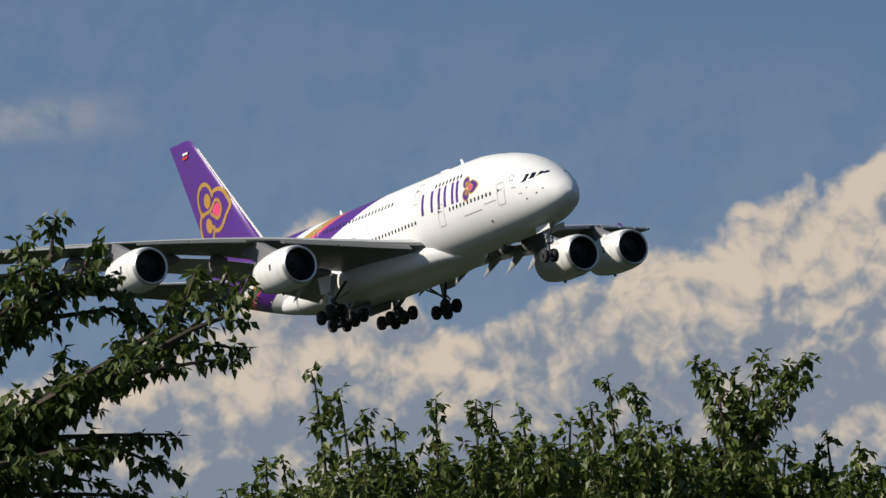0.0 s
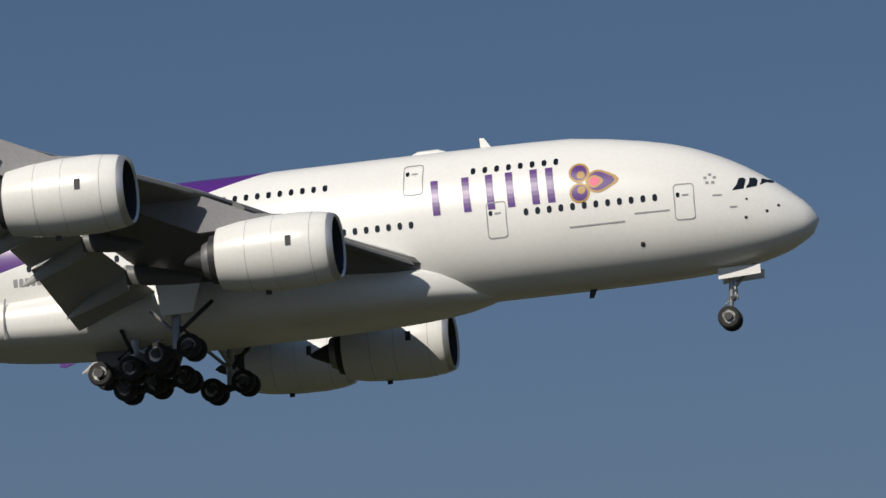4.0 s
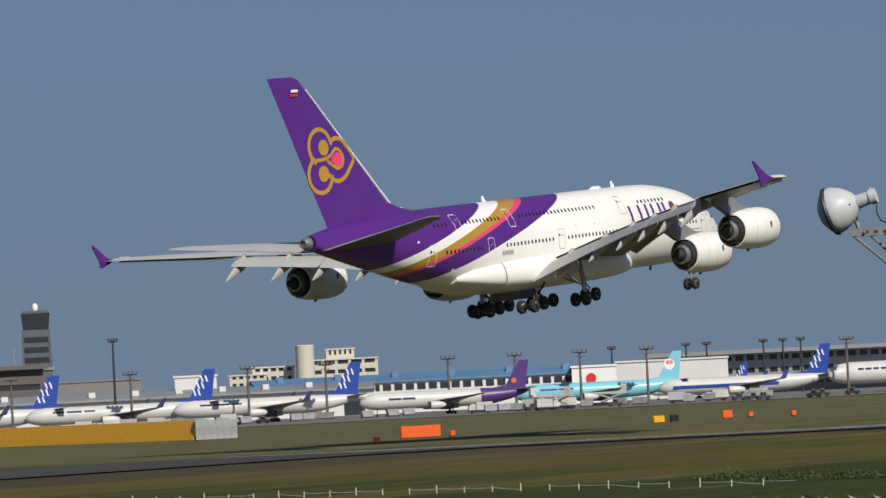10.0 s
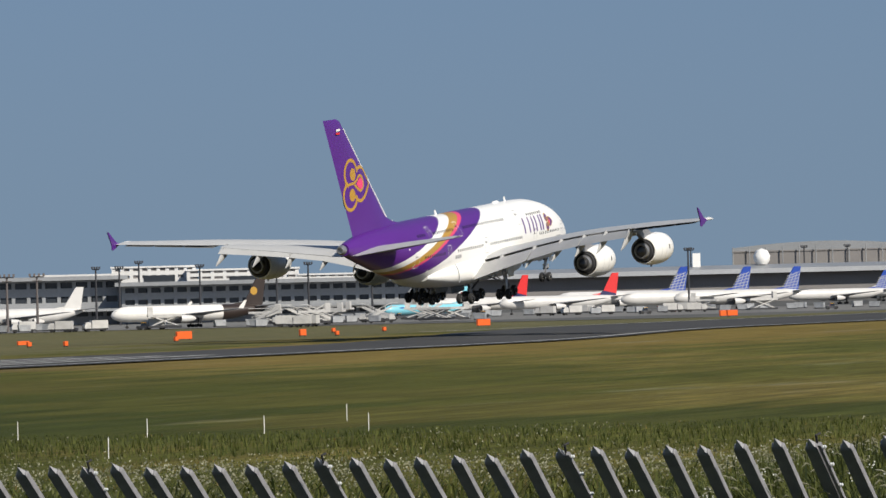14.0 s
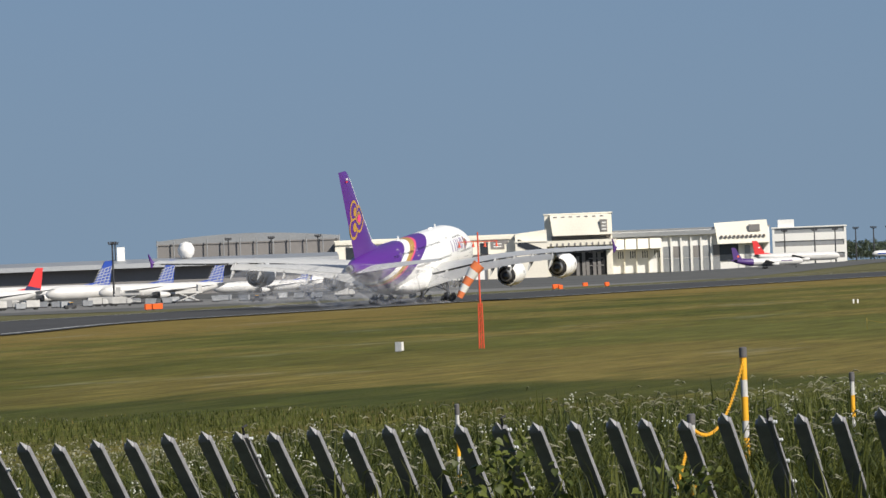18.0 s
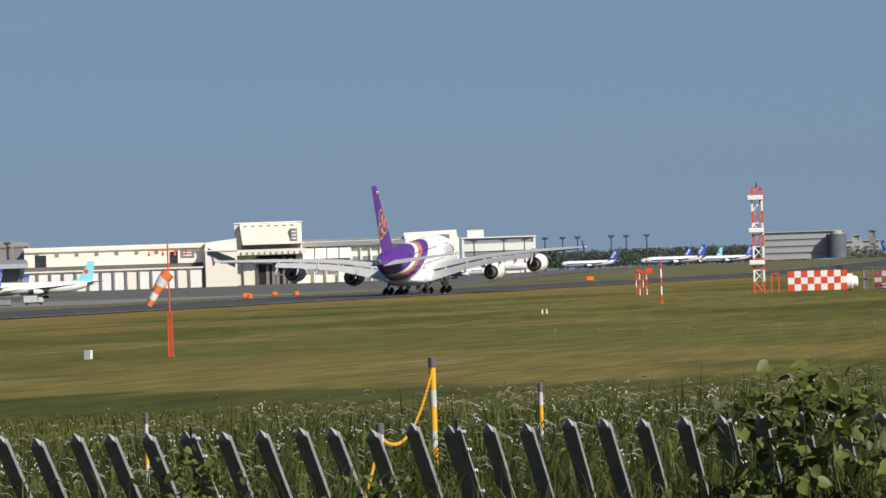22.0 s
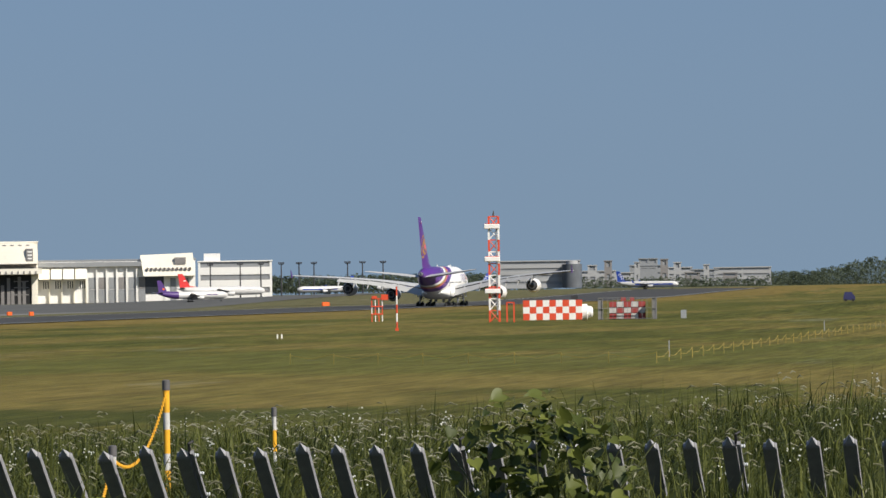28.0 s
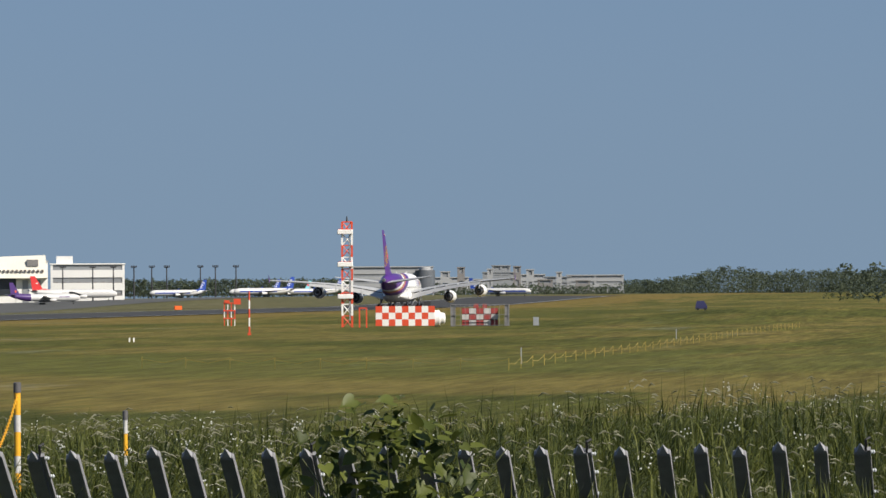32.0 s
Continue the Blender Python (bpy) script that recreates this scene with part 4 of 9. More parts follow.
    mul = laid(times(ranged(wander, 275, 255, 0.0, 0.8), threshold), (0.045, 0.058, 0.014))
    strip, dry = ranged(near_side, -52, -22, 0.0, 0.85), n.new("ShaderNodeMix")
    beyond = n.new("ShaderNodeMath")
    beyond.operation = "MULTIPLY"
    l.new(strip, beyond.inputs[0])
    l.new(ranged(near_side, 34, 40, 1.0, 0.0), beyond.inputs[1])
    dry.data_type = "RGBA"
    dry.inputs["B"].default_value = (0.2, 0.145, 0.042, 1)
    l.new(beyond.outputs[0], dry.inputs["Factor"])
    l.new(mul.outputs["Result"], dry.inputs["A"])
    mul = dry
    mul = laid(times(ranged(near_side, -48, -20, 0.0, 0.9), ranged(near_side, 34, 40, 1.0, 0.0), threshold), (0.07, 0.06, 0.042))
    # the grass between runway and apron is short and grey-green
    short, lawn = ranged(near_side, 50, 60, 0.0, 0.8), n.new("ShaderNodeMix")
    lawn.data_type = "RGBA"
    lawn.inputs["B"].default_value = (0.135, 0.127, 0.068, 1)
    l.new(short, lawn.inputs["Factor"])
    l.new(mul.outputs["Result"], lawn.inputs["A"])
    mul = lawn
    # drifts of pale seed heads
    drift, dr, pale = noise_at(0.035, (0.35, 1.5, 1), 6.0, 0.7), n.new("ShaderNodeMapRange"), n.new("ShaderNodeMix")
    dr.inputs["From Min"].default_value, dr.inputs["From Max"].default_value = 0.6, 0.72
    dr.inputs["To Min"].default_value, dr.inputs["To Max"].default_value = 0.0, 0.6
    l.new(drift, dr.inputs["Value"])
    pale.data_type = "RGBA"
    pale.inputs["B"].default_value = (0.26, 0.25, 0.17, 1)
    l.new(dr.outputs["Result"], pale.inputs["Factor"])
    l.new(mul.outputs["Result"], pale.inputs["A"])
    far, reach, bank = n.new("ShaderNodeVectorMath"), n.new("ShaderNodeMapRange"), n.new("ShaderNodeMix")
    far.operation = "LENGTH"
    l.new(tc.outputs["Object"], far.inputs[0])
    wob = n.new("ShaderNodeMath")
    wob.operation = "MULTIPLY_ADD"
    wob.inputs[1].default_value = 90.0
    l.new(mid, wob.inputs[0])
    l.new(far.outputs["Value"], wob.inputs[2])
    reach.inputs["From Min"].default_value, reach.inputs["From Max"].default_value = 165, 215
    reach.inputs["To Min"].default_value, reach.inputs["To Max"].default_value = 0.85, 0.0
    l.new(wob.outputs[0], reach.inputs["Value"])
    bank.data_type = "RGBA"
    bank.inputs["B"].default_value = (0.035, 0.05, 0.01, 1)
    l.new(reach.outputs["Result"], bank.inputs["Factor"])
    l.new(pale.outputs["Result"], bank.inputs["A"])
    # unseen ground before the threshold, darkened to cut bounced light under the airliner
    sep, west, low_bounce = n.new("ShaderNodeSeparateXYZ"), n.new("ShaderNodeMapRange"), n.new("ShaderNodeMix")
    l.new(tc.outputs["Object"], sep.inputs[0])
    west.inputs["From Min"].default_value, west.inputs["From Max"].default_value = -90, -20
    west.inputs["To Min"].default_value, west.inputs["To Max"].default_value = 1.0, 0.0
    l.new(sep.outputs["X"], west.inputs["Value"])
    low_bounce.data_type = "RGBA"
    low_bounce.inputs["B"].default_value = (0.02, 0.03, 0.01, 1)
    l.new(west.outputs["Result"], low_bounce.inputs["Factor"])
    l.new(bank.outputs["Result"], low_bounce.inputs["A"])
    # tufts and clumps show through all of it
    clumps = noise_at(0.4, (0.12, 1, 1), 6.0, 0.7)
    tufty = n.new("ShaderNodeMix")
    tufty.data_type, tufty.blend_type = "RGBA", "MULTIPLY"
    tufty.inputs["Factor"].default_value = 1
    l.new(low_bounce.outputs["Result"], tufty.inputs["A"])
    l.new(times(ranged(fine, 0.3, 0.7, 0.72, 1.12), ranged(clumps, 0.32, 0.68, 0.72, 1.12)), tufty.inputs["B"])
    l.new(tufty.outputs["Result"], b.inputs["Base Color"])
    bp = n.new("ShaderNodeBump")
    bp.inputs["Strength"].default_value, bp.inputs["Distance"].default_value = 0.6, 0.3
    l.new(fine, bp.inputs["Height"])
    l.new(bp.outputs[0], b.inputs["Normal"])
    return m


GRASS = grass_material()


def build_ground():
    radii = [0.01, 4, 8] + [12 * 1.055 ** i for i in range(114)]
    radii = [r for r in radii if r < 4700] + [4800]
    azs = [-180 + 6 * i for i in range(36)] + [36 + 0.75 * i for i in range(76)] + [93 + 6 * i for i in range(15)]
    v, f = [], []
    for r in radii:
        for a in azs:
            p = polar(a, r)
            v.append((p.x, p.y, ground_z(p.x, p.y)))
    n = len(azs)
    for i in range(len(radii) - 1):
        for j in range(n):
            k = (j + 1) % n
            f.append((i * n + j, (i + 1) * n + j, (i + 1) * n + k, i * n + k))
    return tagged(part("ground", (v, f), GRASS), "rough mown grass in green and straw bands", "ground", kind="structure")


ground = build_ground()


def strip_on_ground(name, x0, x1, y_of, width_of, mat, lift, step=40, across=4):
    v, f = [], []
    n = int((x1 - x0) / step) + 1
    for i in range(n + 1):
        x = x0 + (x1 - x0) * i / n
        for j in range(across + 1):
            y = y_of(x) + width_of(x) * j / across
            v.append((x, y, ground_z(x, y) + lift))
    for i in range(n):
        for j in range(across):
            a = i * (across + 1) + j
            f.append((a, a + across + 1, a + across + 2, a + 1))
    return part(name, (v, f), mat)


def near_edge(x):
    """The runway's near side; it widens at the threshold."""
    return 246 - 48 * smooth(368, 405, x) + 25 * smooth(520, 690, x)


runway = tagged(strip_on_ground("runway", -700, 2300, near_edge, lambda x: 32 + 26 * smooth(600, 800, x), ASPHALT, 0.12, 15), "dark grey asphalt runway", "runway", kind="structure")
taxiway = tagged(strip_on_ground("taxiway", -700, 1750, lambda x: 400, lambda x: 23, APRON, 0.12), "grey taxiway beside the runway", "taxiway", kind="structure")
apron = tagged(strip_on_ground("apron", 600, 1800, lambda x: max(310, 715 - 0.64 * (x - 1145)), lambda x: 900, APRON, 0.12, 50, 12), "pale concrete apron", "apron", kind="structure")
TARMAC = material("worn_tarmac", (0.1, 0.1, 0.096), 0.95, vary=0.25, scale=0.03, fine=12, spec=0.1)
WORN = material("worn_line_paint", (0.42, 0.42, 0.4), 0.8, vary=0.45, scale=0.15, fine=8)
hangar_apron = tagged(strip_on_ground("apron", 1320, 2440, lambda x: 385, lambda x: 370, TARMAC, 0.1, 40, 10), "grey concrete apron before the hangars", "apron", kind="structure")


# runway paint: edge lines and worn touchdown marks
for k, u in enumerate((1.5, 54.0)):
    tagged(strip_on_ground("runway_line", 700 if k else 400, 2250, lambda x: near_edge(x) + u, lambda x: 0.9, WORN, 0.17, 20, 1), "worn white runway line", "road marking", kind="structure")
for k, u in enumerate((9, 14, 19, 24)):
    tagged(strip_on_ground("runway_line", 372, 470, lambda x: near_edge(x) + u, lambda x: 1.6, WORN, 0.17, 6, 1), "worn white threshold stripe on the runway", "road marking", kind="structure")


# ---- more materials ----
POSTWHITE = material("scuffed_white_band", (0.5, 0.49, 0.47), 0.6, vary=0.3, scale=12)
POSTCAP = material("dark_plastic_cap", (0.1, 0.095, 0.095), 0.6, vary=0.2, scale=8)
ROPE = material("faded_yellow_rope", (0.42, 0.3, 0.06), 0.7, vary=0.2, scale=3)
SOCK = material("sock_cloth", (0.75, 0.2, 0.07), 0.8, vary=0.1)
FENCECAP = material("fence_cap_paint", (0.3, 0.3, 0.31), 0.6, vary=0.25, scale=8)
FENCE = material("fence_paint", (0.245, 0.242, 0.25), 0.7, vary=0.35, scale=9, spec=0.3)
DARKWALL = material("dark_tower_paint", (0.09, 0.1, 0.115), 0.7, vary=0.3, scale=0.3)
CAGEGREY = material("dull_cage_steel", (0.2, 0.195, 0.19), 0.6, 0.1, vary=0.3, scale=2)
GALV = material("galvanised_steel", (0.42, 0.43, 0.44), 0.5, 0.6, vary=0.2, scale=8)
ARMGREY = material("dull_galvanised_arm", (0.2, 0.2, 0.195), 0.65, 0.2, vary=0.35, scale=9)
LAMPGREY = material("lamp_enamel", (0.5, 0.52, 0.53), 0.45, vary=0.2, scale=5)
POLE = material("weathered_pole_concrete", (0.15, 0.125, 0.095), 0.9, vary=0.45, scale=2.5, bump=0.12)
CREAM = material("cream_wall", (0.56, 0.52, 0.45), 0.75, vary=0.12, scale=0.06, fine=30)
HANGARCREAM = material("hangar_cream_cladding", (0.74, 0.7, 0.6), 0.75, vary=0.12, scale=0.06, fine=30)
HANGARPALE = material("hangar_pale_cladding", (0.74, 0.73, 0.7), 0.7, vary=0.1, scale=0.06, fine=30)
PALE = material("pale_wall", (0.62, 0.615, 0.6), 0.7, vary=0.1, scale=0.06, fine=30)
FARWALL = material("far_grey_wall", (0.33, 0.335, 0.34), 0.75, vary=0.15, scale=0.06, fine=30)
GREYWALL = material("grey_wall", (0.2, 0.19, 0.185), 0.8, vary=0.15, scale=0.06, fine=30)
BROWN = material("brown_grey_wall", (0.115, 0.1, 0.095), 0.8, vary=0.15, scale=0.06, fine=30)
CHARCOAL = material("charcoal_cladding", (0.03, 0.031, 0.036), 0.6, vary=0.2, scale=0.1, fine=20)
ROOFGREY = material("metal_roof", (0.27, 0.28, 0.29), 0.5, 0.2, vary=0.15, scale=0.05, fine=25)
BLUEROOF = material("blue_roof", (0.1, 0.2, 0.34), 0.5, vary=0.15, scale=0.05)
TEALROOF = material("teal_roof", (0.05, 0.13, 0.14), 0.6, vary=0.2, scale=0.1)
SKYBLUE = material("sky_blue_paint", (0.2, 0.52, 0.62), 0.35, vary=0.05)
NAVY = material("navy_paint", (0.03, 0.03, 0.09), 0.4, vary=0.1)
CARGOVIOLET = material("violet_paint", (0.07, 0.03, 0.16), 0.4, vary=0.08)
UPBROWN = material("brown_paint", (0.03, 0.02, 0.016), 0.4, vary=0.08)
JETWHITE = material("parked_jet_white", (0.56, 0.55, 0.53), 0.4, vary=0.12, scale=0.2)
DULLWHITE = material("dull_vehicle_white", (0.48, 0.47, 0.45), 0.6, vary=0.25, scale=0.6)
ALLOY = material("bare_alloy", (0.36, 0.37, 0.38), 0.5, 0.3, vary=0.35, scale=0.7)
TANWHITE = material("off_white_paint", (0.7, 0.68, 0.64), 0.4, vary=0.06)
REDWHITE_W = material("signal_white", (0.78, 0.76, 0.72), 0.5, vary=0.1)
DULLRED = material("faded_red_panel", (0.3, 0.045, 0.04), 0.6, vary=0.2, scale=1.0)
SIGNALRED = material("signal_red", (0.62, 0.07, 0.025), 0.5, vary=0.12)
WINDOWS = material("window_band", (0.03, 0.035, 0.042), 0.25, vary=0.2, scale=0.2)


def spot(az, r, z=None):
    p = polar(az, r)
    return Vector((p.x, p.y, ground_z(p.x, p.y) if z is None else z))


def facing(az, r, z=None, turn=0.0):
    """A pose at a bearing and distance whose -y side looks back at the start of the bearings."""
    p = spot(az, r, z)
    return pose(p.x, p.y, p.z, 0, 0, -az + turn)


# ---- parked aircraft ----
def build_jet(name, length, rad, tail_mat, body_mat, label, tail_h, engines=2, band=None, rear_mat=None, winglet=None):
    """A parked airliner, nose along +x, standing on z = 0; its own meshes are shared by copies."""
    t = thing(name, Matrix(), label, "airplane", "parked aircraft")
    cz = rad + 2.1 * rad / 2.6
    L = length
    prof = [(0.5, 0.03), (0.492, 0.35), (0.475, 0.62), (0.44, 0.88), (0.39, 1.0), (-0.18, 1.0), (-0.28, 0.9), (-0.38, 0.62), (-0.46, 0.3), (-0.5, 0.08)]
    rings = []
    for u, q in prof:
        lift = 0 if u > -0.18 else rad * (1 - q) * 0.75
        dip = -rad * 0.15 * (1 - q) if u > 0.3 else 0
        rings.append([(u * L, rad * q * math.cos(2 * math.pi * k / 20), cz + lift + dip + rad * q * math.sin(2 * math.pi * k / 20)) for k in range(20)])
    part("fuselage", loft(rings), body_mat, t)
    if rear_mat:
        rr = []
        for u, q in ((-0.2, 1.01), (-0.28, 0.91), (-0.38, 0.64), (-0.46, 0.32), (-0.5, 0.1)):
            lift = rad * (1 - q) * 0.75
            rr.append([(u * L, rad * (q + 0.012) * math.cos(2 * math.pi * k / 20), cz + lift + rad * (q + 0.012) * math.sin(2 * math.pi * k / 20)) for k in range(20)])
        part("rear_fuselage", loft(rr), rear_mat, t, "coloured rear fuselage")
    if band:
        for s in (1, -1):
            part("cheat_line", loft([[(u * L, s * (rad + 0.02) * math.cos(a), cz + rad * math.sin(a)) for a in (-0.32, -0.1, 0.12)] for u in (0.42, 0.2, -0.05, -0.18)], False, False), band, t, "coloured line along the fuselage", smooth=False)
    # windows as one row a side
    row = [box(L * (0.4 - 0.0125 * i) - 0.14, L * (0.4 - 0.0125 * i) + 0.14, -rad - 0.012, -rad + 0.2, cz + rad * 0.18, cz + rad * 0.18 + 0.34) for i in range(44)] if body_mat == JETWHITE and not rear_mat else []
    if row:
        part("cabin_windows", join(*row), GLASS, t, smooth=False)
    part("cockpit_glazing", loft([[(L * u, rad * w * math.cos(a), cz + rad * h) for a in (-1.2, -0.6, 0, 0.6, 1.2)] for u, w, h in ((0.483, 0.42, 0.32), (0.47, 0.58, 0.47))], False, False), GLASS, t, smooth=False)
    for s in (1, -1):
        sp = L * 0.44
        w = loft([[(x, s * rad * 0.5, cz - rad * 0.45 + h) for x, h in ((L * 0.13, 0.3), (L * 0.1, 0.75), (-L * 0.06, 0.4), (-L * 0.07, 0.2))],
                  [(x, s * sp * 0.4, cz - rad * 0.1 + h) for x, h in ((L * 0.02, 0.2), (0, 0.5), (-L * 0.09, 0.3), (-L * 0.095, 0.15))],
                  [(x, s * sp, cz + rad * 0.42 + h) for x, h in ((-L * 0.13, 0.05), (-L * 0.135, 0.2), (-L * 0.165, 0.12), (-L * 0.168, 0.04))]])
        part("wing", w, WINGGREY, t)
        if winglet:
            part("winglet", slab([(-L * 0.135, cz + rad * 0.45), (-L * 0.17, cz + rad * 0.45), (-L * 0.19, cz + rad * 0.45 + 2.6), (-L * 0.175, cz + rad * 0.45 + 2.6)], s * sp - 0.06, s * sp + 0.06), winglet, t, smooth=False)
        for e in range(engines // 2):
            ex, ey = (L * 0.075, sp * 0.33) if e == 0 else (-L * 0.02, sp * 0.62)
            er = rad * 0.5 if engines == 2 else rad * 0.38
            part("engine", turned([(2.0, er * 0.8), (2.2, er * 0.92), (1.2, er), (-1.2, er * 0.85), (-2.6, er * 0.55), (-3.2, er * 0.3)], 16, "x", (ex, s * ey, cz - rad * 0.75 + 0.2)), JETWHITE, t)
            part("inlet", turned([(2.19, er * 0.86), (2.0, er * 0.1)], 16, "x", (ex, s * ey, cz - rad * 0.75 + 0.2)), DARK, t, "dark engine inlet")
        tp = loft([[(x, s * 0.4, cz + rad * 0.55 + h) for x, h in ((-L * 0.40, 0.2), (-L * 0.43, 0.5), (-L * 0.475, 0.2))],
                   [(x, s * L * 0.17, cz + rad * 0.85 + h) for x, h in ((-L * 0.475, 0.1), (-L * 0.48, 0.2), (-L * 0.505, 0.08))]])
        part("tailplane", tp, WINGGREY, t)
        part("main_gear", join(tube([(-L * 0.03, s * rad * 1.3, cz - rad * 0.6), (-L * 0.03, s * rad * 1.3, 0.6)], 0.2, 8),
                               turned([(-0.5, 0.55), (0.5, 0.55)], 14, "y", (-L * 0.03 - 0.7, s * rad * 1.3, 0.55)), turned([(-0.5, 0.55), (0.5, 0.55)], 14, "y", (-L * 0.03 + 0.7, s * rad * 1.3, 0.55))), RUBBER, t)
    part("nose_gear", join(tube([(L * 0.4, 0, cz - rad * 0.8), (L * 0.4, 0, 0.5)], 0.15, 8), turned([(-0.35, 0.5), (0.35, 0.5)], 14, "y", (L * 0.4, 0, 0.5))), RUBBER, t)
    base = cz + rad * 0.8
    part("dorsal_fillet", loft([[(-L * 0.24, -0.05, base + 0.25), (-L * 0.24, 0.05, base + 0.25), (-L * 0.24, 0.05, base + 0.2), (-L * 0.24, -0.05, base + 0.2)], [(-L * 0.345, -0.2, base - 0.3), (-L * 0.345, 0.2, base - 0.3), (-L * 0.345, 0.2, base + 1.2), (-L * 0.345, -0.2, base + 1.2)]]), tail_mat, t, smooth=False)
    part("belly_fairing", turned([(L * 0.14, 0.2), (L * 0.1, rad * 0.8), (0, rad * 0.95), (-L * 0.07, rad * 0.8), (-L * 0.11, 0.2)], 14, "x", (0, 0, cz - rad * 0.35)), WINGGREY, t)
    fin = part("fin", slab([(-L * 0.315, base - 0.3), (-L * 0.345, base + 0.5), (-L * 0.43, tail_h * 0.97), (-L * 0.44, tail_h), (-L * 0.49, tail_h), (-L * 0.465, base - 0.3)], -0.22, 0.22), tail_mat, t, "coloured tail fin", smooth=False)
    return t, L, base


def tail_bars(t, L, base, h, mat, n=3, slant=0.35):
    """Plain slanting bars up the fin in place of a company name."""
    for y in (-0.235, 0.235):
        for i in range(n):
            u = 0.2 + 0.62 * (i + 0.5) / n
            x = -L * (0.352 + 0.098 * u)
            z = base + (h - base) * u
            for dx in (-0.75, 0.55):
                part("name_bar", slab([(x + dx - 0.9, z - 1.0), (x + dx - 0.4, z + 0.75), (x + dx + 0.1, z + 0.9), (x + dx - 0.4, z - 0.85)], y - 0.01, y + 0.01), mat, t, "plain bar of the company name", smooth=False)


def fin_lattice(t, L, base, h, mat):
    """Fine pale curved lines that cross on the fin."""
    for y in (-0.24, 0.24):
        for i in range(6):
            u0, u1 = 0.02 + 0.11 * i, 0.1 + 0.13 * i
            p, q = (-L * (0.335 + 0.09 * u0), base + (h - base) * u0), (-L * (0.462 + 0.02 * u1), base + (h - base) * u1)
            part("tail_line", slab([p, (p[0], p[1] + 0.3), (q[0], q[1] + 0.3), q], y - 0.01, y + 0.01), mat, t, smooth=False)
        for i in range(4):
            x0 = -L * (0.36 + 0.028 * i)
            part("tail_line", slab([(x0, base), (x0 + 0.3, base), (x0 - 3.2 + 0.3 * i, base + (h - base) * 0.72), (x0 - 3.5 + 0.3 * i, base + (h - base) * 0.72)], y * 1.04 - 0.01, y * 1.04 + 0.01), mat, t, "pale globe line on the fin", smooth=False)


def fin_disc(t, L, base, h, mat, u=0.55, r=1.4, grow=1.0):
    for y in (-0.24, 0.24):
        x, z = -L * (0.385 + 0.055 * u), base + (h - base) * u
        part("tail_emblem", slab([(x + r * math.cos(k * 0.5236), z + r * grow * math.sin(k * 0.5236)) for k in range(12)], y - 0.01, y + 0.01), mat, t, "plain round tail emblem", smooth=False)


def fuselage_bars(t, L, rad, spec, mat):
    for u, w, dz in spec:
        cz = rad + 2.1 * rad / 2.6
        a = math.asin(max(-0.9, min(0.9, dz)))
        part("name_bar", box(u * L - w / 2, u * L + w / 2, -rad * math.cos(a) - 0.03, -rad * math.cos(a) + 0.05, cz + rad * dz - 0.42, cz + rad * dz + 0.42), mat, t, "plain bar of lettering", smooth=False)
        part("name_bar", box(u * L - w / 2, u * L + w / 2, rad * math.cos(a) - 0.05, rad * math.cos(a) + 0.03, cz + rad * dz - 0.42, cz + rad * dz + 0.42), mat, t, smooth=False)


